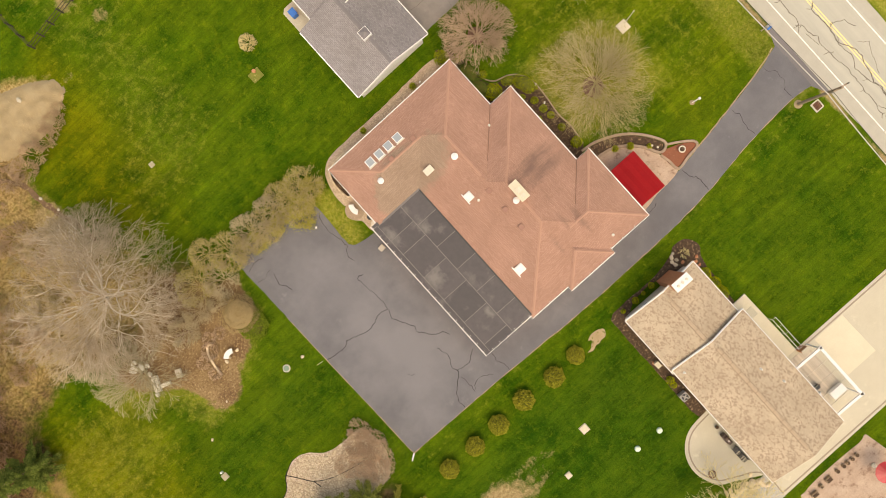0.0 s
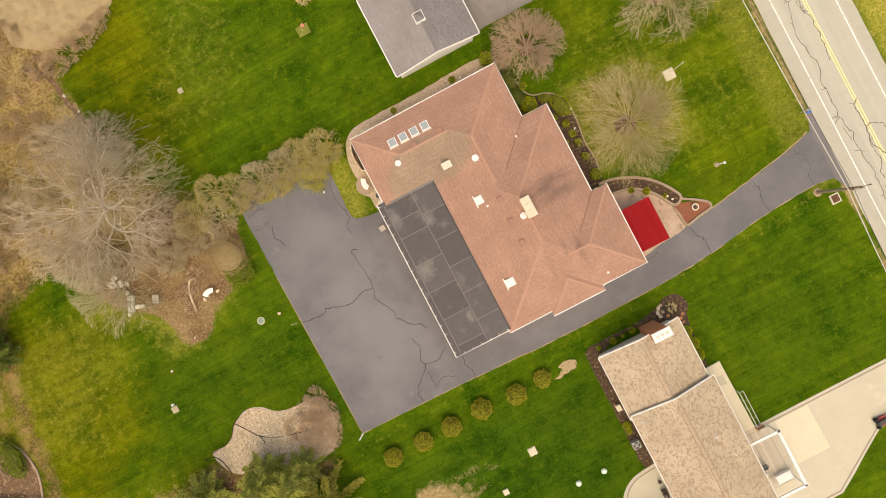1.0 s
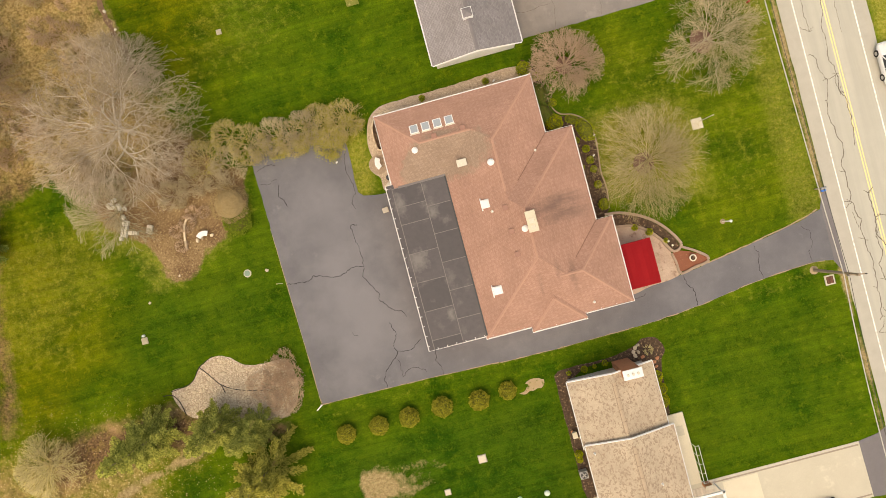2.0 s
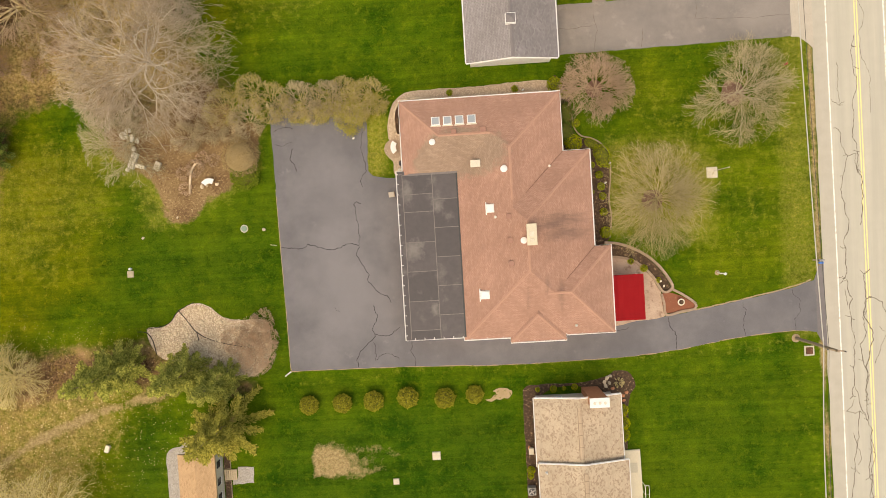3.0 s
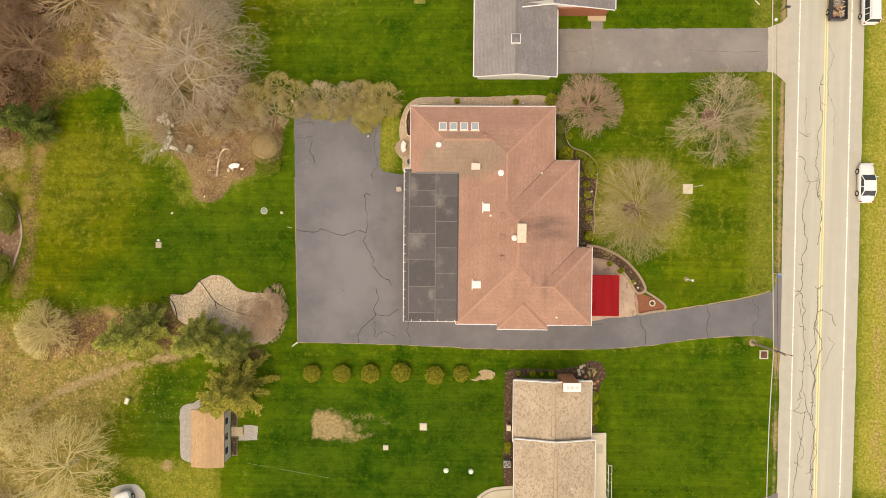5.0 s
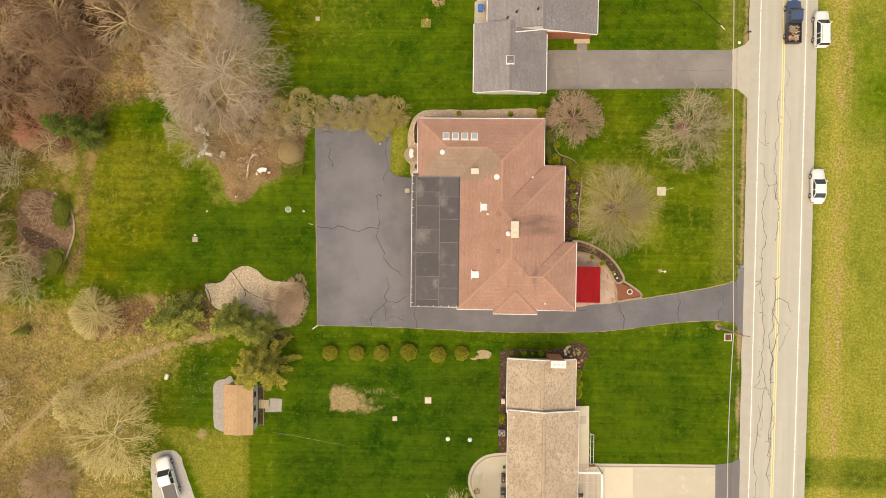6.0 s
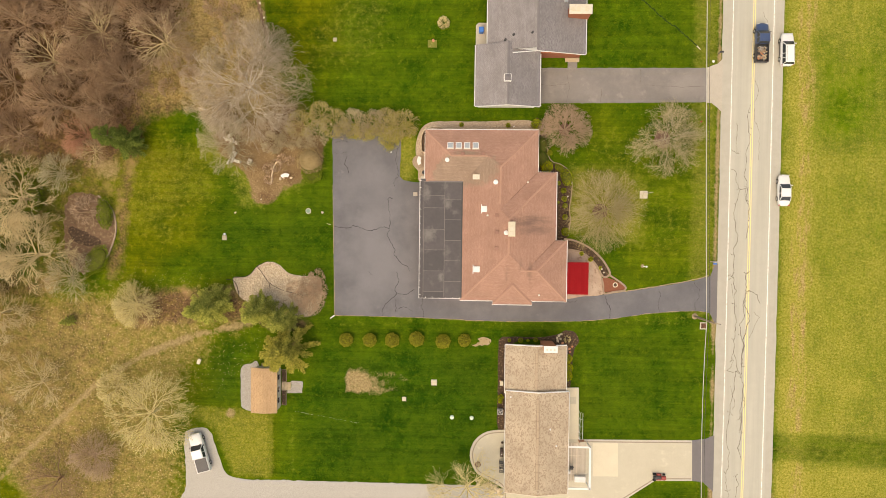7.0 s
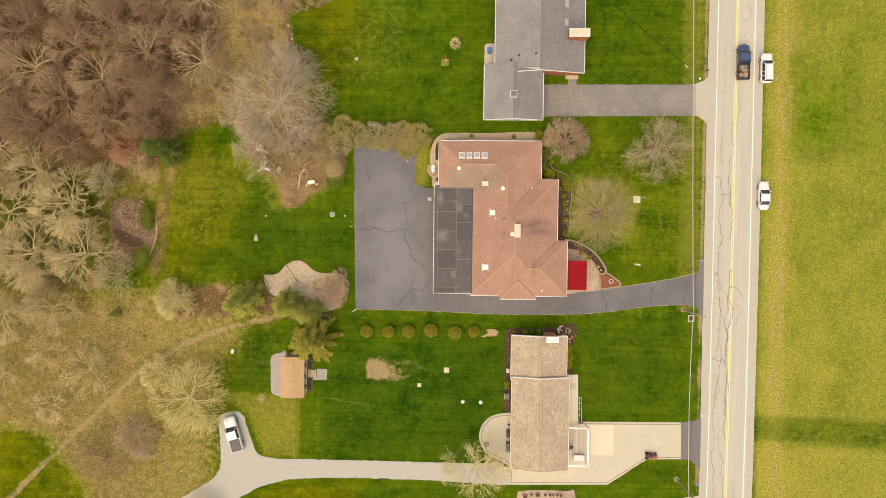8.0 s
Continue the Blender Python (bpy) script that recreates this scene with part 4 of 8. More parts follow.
for k, (pts, w) in enumerate((
        ([(-16.3, 0.15), (-14.0, -0.1), (-11.5, -0.35), (-9.9, -0.2), (-8.0, -0.1)], 0.10), ([(-8.0, -0.1), (-8.0, 2.0), (-8.2, 3.9)], 0.07),
        ([(-8.0, -0.3), (-7.2, -3.2), (-6.7, -4.9), (-5.1, -6.3)], 0.09), ([(-7.0, -6.4), (-6.8, -8.2), (-7.0, -9.4), (-9.0, -12.9)], 0.09),
        ([(-7.0, -9.5), (-5.5, -9.7), (-4.3, -8.9)], 0.08), ([(-7.2, -10.3), (-7.1, -12.2), (-4.6, -12.3)], 0.06), ([(-3.05, -9.6), (-3.0, -13.1)], 0.08),
        ([(-6.7, 12), (-6.9, 8.4), (-7.3, 5.8)], 0.07), ([(-16.2, 10.8), (-14.4, 10.9)], 0.05),
        ([(23.3, -9.4), (23.9, -10.9), (23.9, -12.7)], 0.09), ([(30.9, -8.2), (31.0, -11.7)], 0.06), ([(36.0, -7.2), (36.1, -11.4)], 0.05),
        ([(7.3, -11.0), (10.8, -10.7), (12.3, -10.7)], 0.06), ([(17.4, -10.4), (19.2, -10.2)], 0.06), ([(-11.0, -6.4), (-10.5, -6.9)], 0.04))):
    part("crack", crack(pts, w, 0.045, k + 3, 4, 0.12), TAR, drive)
part("crack", crack([(-16.3, 13.6), (-12.5, 13.75), (-9.5, 13.9)], 0.09, 0.045, 71, 5, 0.10), TAR, drive)
part("crack", crack([(-16.2, 12.2), (-14.2, 12.3)], 0.08, 0.045, 72, 4, 0.12), TAR, drive)
part("crack", crack([(-14.3, 10.3), (-14.7, 9.2), (-14.1, 7.9)], 0.11, 0.046, 73, 4, 0.12), TAR, drive)
part("crack", crack([(-7.6, 4.2), (-8.1, 4.4), (-8.4, 4.1), (-8.2, 3.85)], 0.09, 0.046, 74, 3, 0.12), TAR, drive)

# ---- the neighbour's old drive, the concrete drive and the gravel track ----
old_drive = thing("driveway", (25, 20.7, 0), label="worn grey asphalt driveway with joints", category="driveway", kind="structure")
slab("asphalt", ragged([(12.9, 18.1), (37.1, 18.4), (37.1, 23.25), (12.9, 23.15)], 0.5, 0.05, 2), -0.2, 0.036, GREYDRIVE, old_drive)
slab("apron", [(37.05, 18.35), (37.8, 18.3), (38.7, 17.6), (39.25, 17.0), (39.25, 24.6), (38.6, 23.9), (37.05, 23.3)], -0.2, 0.034, WORNAPRON, old_drive, "pale worn apron")
slab("path", [(17.3, 23.0), (18.65, 23.0), (18.65, 24.6), (17.3, 24.6)], -0.2, 0.032, GREYDRIVE, old_drive)
for k, pts in enumerate(([(17.2, 18.2), (17.3, 22.4)], [(13.2, 20.7), (17.2, 20.8)], [(27.5, 20.8), (37.0, 20.6)], [(27.6, 23.1), (27.6, 20.9)], [(22, 18.3), (22.2, 20.2)])):
    part("crack", crack(pts, 0.045, 0.040, k + 40, 4, 0.05), ROADTAR, old_drive)
concrete_drive = thing("driveway", (28, -35, 0), label="pale concrete driveway with a darker brick border", category="driveway", kind="structure")
CD = [(9.0, -37.2), (17.3, -37.2), (17.3, -30.45), (36.1, -30.25), (36.2, -36.15), (30.85, -36.27), (28.4, -37.9), (26.6, -39.2), (24.6, -40.5), (9.2, -40.85)]
slab("paving", CD, -0.2, 0.036, CONCRETE, concrete_drive)
slab("panel", [(21.8, -30.95), (25.45, -30.88), (25.55, -35.75), (21.9, -35.8)], 0.0, 0.042, PALECONCRETE, concrete_drive, "paler newer concrete panel")
part("border", band(bmesh.new(), [(20.2, -30.75), (36.0, -30.58)], 0.16, 0.0, 0.041), BANDSTONE, concrete_drive)
part("border", band(bmesh.new(), [(36.1, -35.85), (30.8, -35.97), (26.5, -38.85), (24.5, -40.2), (9.4, -40.5)], 0.16, 0.0, 0.041), BANDSTONE, concrete_drive)
slab("apron", [(36.1, -30.25), (38.1, -29.95), (39.25, -29.4), (39.25, -37.7), (37.75, -36.3), (36.2, -36.15)], -0.2, 0.033, APRON, concrete_drive, "asphalt apron at the road")
patio = thing("patio", (6.8, -33, 0), label="rounded pale concrete patio with a dark border", category="patio", kind="structure")
PW = curve([(9.15, -29.2), (6.4, -29.6), (4.6, -31.05), (4.0, -33.3), (4.95, -35.6), (6.5, -36.5), (9.2, -38.0)], 6)
slab("paving", PW, -0.2, 0.036, CONCRETE, patio)
part("border", band(bmesh.new(), curve([(9.0, -29.6), (6.5, -29.95), (4.95, -31.25), (4.4, -33.3), (5.25, -35.3), (6.7, -36.15), (9.0, -37.6), (9.25, -40.6)], 6), 0.15, 0.0, 0.041), BANDSTONE, patio)
gravel_pts = curve([(-38.2, -31.0), (-36.3, -29.9), (-34.4, -30.4), (-33.0, -34.0), (-31.0, -37.1), (-22.3, -37.4), (-4.0, -37.5), (9.1, -37.9), (9.2, -40.85), (-4.0, -40.4),
                    (-21.3, -40.4), (-29.6, -41.5), (-35.2, -44.2), (-46, -51), (-52, -50), (-44.5, -44.3), (-38.6, -40.2), (-38.0, -36)], 5, True)
gravel = slab("gravel_track", ragged(gravel_pts, 0.4, 0.12, 4), -0.2, 0.028, GRAVEL, None, "pale grey gravel track with a turning place", kind="structure")
gravel["category"] = "gravel track"
yard = slab("paved_yard", curve([(10.0, -52), (10.2, -42.9), (11.0, -41.9), (13.6, -41.65), (18.2, -41.7), (19.5, -42.3), (20.0, -52)], 4, True), -0.2, 0.03, STAMPED, None,
            "brown paved yard with a pale rim", kind="structure")
yard["category"] = "yard"
far_drive = slab("concrete_drive", [(30, -46), (33.5, -43.2), (36.5, -42.4), (39.2, -42.0), (39.2, -49), (30, -49)], -0.2, 0.032, CONCRETE, None, "pale concrete driveway", kind="structure")
far_drive["category"] = "driveway"

# ---- roofs ----
def roof_face(bm, uv, pts, along):
    """One roof plane with a UV map in metres: u along the eave, v up the slope."""
    f = bm.faces.new([bm.verts.new(p) for p in pts])
    z0 = min(p[2] for p in pts)
    for loop in f.loops:
        c = loop.vert.co
        run = c.y if along == "x" else c.x
        loop[uv].uv = (c.x if along == "x" else c.y, run * 1.04)
    return f


def hip(x0, x1, y0, y1, z, slope):
    """A closed hipped roof over a rectangle, with a fascia and soffit."""
    bm = bmesh.new()
    uv = bm.loops.layers.uv.new("UVMap")
    w, d = x1 - x0, y1 - y0
    h = min(w, d) / 2
    top = z + h * slope
    if w >= d:
        a, b = (x0 + h, y0 + h, top), (x1 - h, y0 + h, top)
        roof_face(bm, uv, [(x0, y0, z), (x1, y0, z), b, a], "x")
        roof_face(bm, uv, [(x1, y1, z), (x0, y1, z), a, b], "x")
        roof_face(bm, uv, [(x1, y0, z), (x1, y1, z), b], "y")
        roof_face(bm, uv, [(x0, y1, z), (x0, y0, z), a], "y")
    else:
        a, b = (x0 + h, y0 + h, top), (x0 + h, y1 - h, top)
        roof_face(bm, uv, [(x0, y0, z), (x1, y0, z), a], "x")
        roof_face(bm, uv, [(x1, y1, z), (x0, y1, z), b], "x")
        roof_face(bm, uv, [(x1, y0, z), (x1, y1, z), b, a], "y")
        roof_face(bm, uv, [(x0, y1, z), (x0, y0, z), a, b], "y")
    c = [(x0, y0), (x1, y0), (x1, y1), (x0, y1)]
    for p, q in zip(c, c[1:] + c[:1]):
        bm.faces.new([bm.verts.new(v) for v in ((*p, z - 0.18), (*q, z - 0.18), (*q, z), (*p, z))])
    bm.faces.new([bm.verts.new((*p, z - 0.18)) for p in c[::-1]])
    bmesh.ops.remove_doubles(bm, verts=bm.verts, dist=1e-4)
    return bm, (a, b)


def gable(x0, x1, y0, y1, z, slope, side=None, thick=0.2):
    """One or both slopes of a gabled roof whose ridge runs along y; side 'w' or 'e' for one slope."""
    bm = bmesh.new()
    uv = bm.loops.layers.uv.new("UVMap")
    xm, top = (x0 + x1) / 2, z + (x1 - x0) / 2 * slope
    for s, xe in (("w", x0), ("e", x1)):
        if side and s != side:
            continue
        q = [(xe, y0, z), (xe, y1, z), (xm, y1, top), (xm, y0, top)]
        if s == "w":
            q = [q[1], q[0], q[3], q[2]]
        roof_face(bm, uv, q, "y")
        low = [(p[0], p[1], p[2] - thick) for p in q]
        bm.faces.new([bm.verts.new(p) for p in low[::-1]])
        for i in range(4):
            j = (i + 1) % 4
            bm.faces.new([bm.verts.new(p) for p in (low[i], low[j], q[j], q[i])])
    bmesh.ops.remove_doubles(bm, verts=bm.verts, dist=1e-4)
    return bm


def cap(a, b, width=0.26, lift=0.02):
    """Cap shingles along a ridge or a hip, laid one over the next."""
    bm = bmesh.new()
    a, b = Vector(a), Vector(b)
    d = b - a
    n = max(2, int(d.length / 0.28))
    side = Vector((d.y, -d.x, 0)).normalized() * width / 2
    old = None
    for i in range(n):
        for at, up in ((i / n, lift + 0.025), ((i + 1) / n, lift)):
            p = a + d * at
            ring = [bm.verts.new(v) for v in (p + side + Vector((0, 0, up - 0.035)), p + Vector((0, 0, up + 0.01)), p - side + Vector((0, 0, up - 0.035)))]
            if old:
                bm.faces.new((old[0], ring[0], ring[1], old[1]))
                bm.faces.new((old[1], ring[1], ring[2], old[2]))
            old = ring
    bmesh.ops.recalc_face_normals(bm, faces=bm.faces)
    return bm


def gutter(pts, z, r=0.075):
    """A white gutter along the eaves: a shallow trough with a rolled rim."""
    return tube(bmesh.new(), [(x, y, z) for x, y in pts], r, 6)


def wall_ring(c, z1, t=0.25):
    bm = bmesh.new()
    for (x0, y0), (x1, y1) in zip(c, c[1:] + c[:1]):
        if abs(x1 - x0) > abs(y1 - y0):
            box(bm, min(x0, x1) - t / 2, max(x0, x1) + t / 2, y0 - t / 2, y0 + t / 2, 0, z1)
        else:
            box(bm, x0 - t / 2, x0 + t / 2, min(y0, y1) + t / 2, max(y0, y1) - t / 2, 0, z1)
    return bm


def flat_cap_vent(house, x, y, z, r=0.32, material=None):
    """A round white roof ventilator: a low drum under a domed lid."""
    v = part("roof_vent", cyl(bmesh.new(), x, y, z - 0.25, z + 0.12, r * 0.75), material or WHITE, house, "white round roof ventilator")
    lid = bmesh.new()
    cyl(lid, x, y, z + 0.12, z + 0.17, r, r, 20)
    cyl(lid, x, y, z + 0.17, z + 0.24, r, r * 0.45, 20)
    part("lid", lid, material or WHITE, v)
    return v


def window(house, x, y, z, w, h, axis, out):
    """A window proud of a wall: axis x or y is the wall's run, out the side it faces."""
    def bar(u0, u1, z0, z1, d0, d1):
        a, b = sorted((out * d0, out * d1))
        return (x + u0, x + u1, y + a, y + b, z0, z1) if axis == "x" else (x + a, x + b, y + u0, y + u1, z0, z1)
    win = part("window", boxed(*bar(-w / 2, w / 2, z, z + h, 0.0, 0.04)), DARKGLASS, house, "dark window pane")
    fr = bmesh.new()
    for u0, u1, z0, z1 in ((-w / 2 - 0.07, w / 2 + 0.07, z - 0.07, z), (-w / 2 - 0.07, w / 2 + 0.07, z + h, z + h + 0.07), (-w / 2 - 0.07, -w / 2, z, z + h), (w / 2, w / 2 + 0.07, z, z + h), (-0.03, 0.03, z, z + h)):
        box(fr, *bar(u0, u1, z0, z1, 0.0, 0.08))
    part("frame", fr, WHITE, win)


# ---- the long house with the red-brown hipped roof ----
SLOPE, EAVE = 0.30, 2.95
house = thing("house", (6, 2, 0), label="long single-storey house with red-brown hipped shingle roof", category="house")
BLOCKS = [(-2.82, 12.94, 6.35, 13.76, -0.006), (2.36, 12.95, -3.0, 13.77, 0.0), (2.34, 15.55, -10.08, 7.92, 0.003), (2.6, 17.12, -10.075, -1.55, -0.004), (6.9, 12.32, -10.58, -4.0, -0.002)]
ridges = []
for x0, x1, y0, y1, dz in BLOCKS:
    bm, ab = hip(x0, x1, y0, y1, EAVE + dz, SLOPE)
    part("roof", bm, REDSHINGLE, house)
    ridges.append(ab)
corners = [(-2.4, 13.3), (12.5, 13.3), (12.5, 7.5), (15.1, 7.5), (15.1, -2.0), (16.7, -2.0), (16.7, -9.6), (-3.0, -9.6), (-3.0, 6.9), (-2.4, 6.9)]
part("wall", wall_ring(corners, 2.78), ORANGEBRICK, house)


def top_at(x, y):
    """The height of the hipped roof over a place."""
    return max([EAVE + dz + SLOPE * min(x - x0, x1 - x, y - y0, y1 - y) for x0, x1, y0, y1, dz in BLOCKS if x0 <= x <= x1 and y0 <= y <= y1] or [EAVE])


DECKGREY = plain("grey_boards", (0.50, 0.44, 0.36), (0.42, 0.365, 0.295), 2.0, 20.0)


def hip_line(x, y, dx, dy, run):
    return cap((x, y, EAVE), (x + dx * run, y + dy * run, EAVE + SLOPE * run), 0.27)


for x, y, dx, dy, run in ((-2.82, 13.76, 1, -1, 3.70), (12.95, 13.77, -1, -1, 5.29), (15.55, 7.92, -1, -1, 6.6), (2.34, -10.08, 1, 1, 6.6), (17.12, -1.55, -1, -1, 4.26),
                          (17.12, -10.07, -1, 1, 4.26), (6.9, -10.58, 1, 1, 2.71), (12.32, -10.58, -1, 1, 2.71)):
    part("ridge_cap", hip_line(x, y, dx, dy, run), REDCAP, house)
for a, b in (((0.88, 10.055), (5.9, 10.055)), ((7.655, 8.48), (7.655, 3.4)), ((8.945, 1.32), (8.945, -3.48)), ((10.6, -5.81), (12.86, -5.81))):
    part("ridge_cap", cap((*a, top_at(*a)), (*b, top_at(*b)), 0.27), REDCAP, house)
VALLEY = plain("valley_shingle", (0.27, 0.155, 0.115), (0.22, 0.125, 0.09), 2.0, 30.0)
for x, y, run in ((12.94, 7.92, 3.9), (15.55, -1.55, 3.0)):
    part("valley", cap((x, y, EAVE), (x - run, y - run, EAVE + SLOPE * run), 0.07, 0.035), VALLEY, house)
G = EAVE - 0.03
for pts in ([(-2.88, 6.95), (-2.88, 13.83), (13.0, 13.83), (13.0, 7.99), (15.61, 7.99), (15.61, -1.49), (17.18, -1.49), (17.18, -10.14), (12.38, -10.14), (12.38, -10.65), (6.84, -10.65), (6.84, -10.14), (2.28, -10.14), (2.28, -9.86)],
            [(2.28, -9.88), (-3.52, -9.88), (-3.52, 6.95), (-2.86, 6.95)]):
    part("gutter", gutter(pts, G, 0.06 if pts[0][0] < -2 and pts[0][1] > 0 else 0.045), WHITE, house, "white eaves gutter")
for i in range(17):
    part("gutter_strap", boxed(-3.50, -3.30, -9.4 + i, -9.34 + i, G + 0.05, G + 0.10), WHITE, house)
for i in range(6):
    part("gutter_strap", boxed(-2.6 + i * 0.95, -2.54 + i * 0.95, -9.86, -9.66, G + 0.05, G + 0.10), WHITE, house)
for i in range(9):
    part("gutter_strap", boxed(3.0 + i * 1.55, 3.05 + i * 1.55, -10.5 if 6.9 < 3.0 + i * 1.55 < 12.3 else -10.05, -9.95, G + 0.05, G + 0.07), WHITE, house)
# the flat roof, laid in sheets
flat = part("flat_roof", boxed(-3.42, 2.55, -9.78, 6.9, 2.6, 2.98), MEMBRANE, house, "dark flat membrane roof with lapped seams")
COLS = [(-3.40, -2.95, [-9.76, 6.6]), (-2.93, -0.02, [-9.76, -8.9, -6.0, -3.05, -0.15, 2.85, 4.6, 6.5]), (0.0, 2.52, [-9.76, -7.45, -4.55, -1.7, 1.2, 4.0, 6.5])]
for x0, x1, cuts in COLS:
    for y0, y1 in zip(cuts, cuts[1:]):
        part("roof_sheet", boxed(x0, x1, y0, y1 - 0.02, 2.98, 2.99), MEMBRANE, flat)
        part("seam", boxed(x0, x1, y1 - 0.045, y1 + 0.02, 2.991, 2.996), SEAM, flat)
for x in (-2.94, -0.01):
    part("seam", boxed(x - 0.035, x + 0.035, -9.76, 6.5, 2.997, 3.0), SEAM, flat)
part("flashing", boxed(-2.3, 2.5, 6.42, 6.62, 2.99, 3.04), SEAM, flat, "grey metal flashing strip")
part("flashing", boxed(2.36, 2.50, -9.76, 6.45, 2.99, 3.06), DARKMETAL, flat)
# skylights, vents and chimney
for x in (0.70, 1.86, 3.02, 4.20):
    m = Matrix.Translation((x, 11.47, top_at(x, 11.47))) @ Matrix.Rotation(math.atan(SLOPE) * -1, 4, "X")
    sk = part("skylight", box(bmesh.new(), -0.42, 0.42, -0.45, 0.45, -0.1, 0.12, 0.02, m), WHITE, house, "white-framed roof skylight")
    part("pane", box(bmesh.new(), -0.33, 0.33, -0.36, 0.36, 0.1, 0.135, 0.0, m), SKYGLASS, sk)
    part("flashing", box(bmesh.new(), -0.5, 0.5, -0.56, -0.45, -0.05, 0.06, 0.0, m), OFFWHITE, sk)
for x, y, r in ((0.28, 9.44, 0.31), (7.0, 6.4, 0.34), (8.48, -0.55, 0.32)):
    flat_cap_vent(house, x, y, top_at(x, y) + 0.1, r)
for x, y, w, d in ((5.53, 2.72, 0.36, 0.42), (4.55, -5.67, 0.44, 0.42)):
    z = top_at(x, y)
    v = part("roof_fan", boxed(x - w, x + w, y - d, y + d, z - 0.2, z + 0.16, 0.03), WHITE, house, "white square roof fan housing")
    part("lid", boxed(x - w * 0.8, x + w * 0.8, y - d * 0.8, y + d * 0.8, z + 0.16, z + 0.24, 0.03), WHITE, v)
    for s in (-1, 1):
        part("flange", boxed(x + s * (w + 0.06) - 0.05, x + s * (w + 0.06) + 0.05, y - d - 0.2, y + d + 0.2, z - 0.2, z + 0.1), WHITE, v)
z = top_at(4.3, 7.1)
v = part("vent_box", boxed(3.92, 4.72, 6.85, 7.42, z - 0.3, z + 0.42, 0.04), WHITE, house, "white metal vent box")
part("lid", boxed(3.84, 4.80, 6.78, 7.48, z + 0.42, z + 0.5, 0.02), OFFWHITE, v)
for x, y in ((2.42, 10.28), (5.26, 10.36), (7.22, 1.83), (7.22, -0.5), (7.22, -2.74)):
    z = top_at(x, y)
    v = part("box_vent", boxed(x - 0.2, x + 0.2, y - 0.2, y + 0.2, z - 0.2, z + 0.13, 0.03), BROWNMETAL, house, "small brown box vent")
    part("hood", boxed(x - 0.26, x + 0.26, y - 0.24, y + 0.26, z + 0.13, z + 0.19, 0.02), BROWNMETAL, v)
for x, y in ((5.97, 1.84), (11.5, 6.5), (13.32, -9.2)):
    z = top_at(x, y)
    v = part("vent_pipe", cyl(bmesh.new(), x, y, z - 0.2, z + 0.4, 0.07, n=10), WHITE, house)
    part("collar", cyl(bmesh.new(), x, y, z - 0.1, z + 0.06, 0.2, 0.12, n=12), OFFWHITE, v)
z = top_at(9.2, 0)
ch = part("chimney", boxed(8.80, 9.60, -0.97, 0.90, z - 1.2, z + 0.75, 0.02), ORANGEBRICK, house, "low brick chimney with a pale concrete cap")
part("chimney_cap", boxed(8.72, 9.68, -1.05, 0.98, z + 0.75, z + 0.88, 0.03), PALECONCRETE, ch)
part("flue", boxed(8.95, 9.45, -0.22, 0.28, z + 0.88, z + 1.0, 0.03), OFFWHITE, ch)
part("flue", boxed(9.0, 9.4, -0.8, -0.42, z + 0.88, z + 0.97, 0.03), OFFWHITE, ch)
for y in (8.5, 2.5, -1.0, -5.0):
    window(house, -3.12 if y < 6.9 else -2.52, y, 1.0, 1.3, 1.1, "y", -1)
for x in (-0.5, 5.0, 9.6, 14.5):
    window(house, x, -9.72, 1.0, 1.4, 1.1, "x", -1)
for y in (11.5, 4.5, 0.5):
    window(house, 15.22 if y < 7 else 12.62, y, 0.9, 1.6, 1.2, "y", 1)
for x in (0.5, 5.0, 9.5):
    window(house, x, 13.42, 1.0, 1.4, 1.1, "x", 1)

# the red entrance awning
awning = thing("awning", (18.7, -6.85, 0), label="red canvas entrance awning on slim posts", category="awning")
bm = bmesh.new()
rows = []
for i in range(13):
    x = 17.2 + 3.08 * i / 12
    zz = 2.62 - 0.16 * i / 12
    rows.append([bm.verts.new((x, -9.1 + 4.5 * j / 16, zz + 0.02 * math.cos(6.2832 * i / 4))) for j in range(17)])
for a, b in zip(rows, rows[1:]):
    for j in range(16):
        bm.faces.new((a[j], b[j], b[j + 1], a[j + 1]))
bmesh.ops.solidify(bm, geom=bm.faces[:], thickness=0.03)
part("canopy", bm, REDCANVAS, awning)
for y in (-9.1, -4.6):
    part("valance", boxed(17.2, 20.28, y - 0.015, y + 0.015, 2.2, 2.5), REDCANVAS, awning)
part("valance", boxed(20.27, 20.30, -9.1, -4.6, 2.16, 2.46), REDCANVAS, awning)
for x, y in ((20.2, -9.0), (20.2, -4.7), (17.35, -9.0), (17.35, -4.7)):
    part("post", cyl(bmesh.new(), x, y, 0.03, 2.45, 0.035, n=10), WHITE, awning)

# ---- the grey neighbour: a gabled house and its garage ----
grey = thing("house", (11, 27, 0), label="grey-shingled gabled house with attached garage and brick chimney", category="house")
GS = 0.29
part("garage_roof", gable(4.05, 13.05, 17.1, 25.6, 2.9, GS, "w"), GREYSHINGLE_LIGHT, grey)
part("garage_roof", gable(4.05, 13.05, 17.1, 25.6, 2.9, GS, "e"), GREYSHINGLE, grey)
part("ridge_cap", cap((8.55, 17.1, 2.9 + 4.5 * GS), (8.55, 25.6, 2.9 + 4.5 * GS), 0.34), GREYCAP, grey)
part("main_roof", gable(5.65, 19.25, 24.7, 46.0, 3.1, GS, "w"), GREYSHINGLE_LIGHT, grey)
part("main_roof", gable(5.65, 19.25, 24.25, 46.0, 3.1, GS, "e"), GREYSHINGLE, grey)
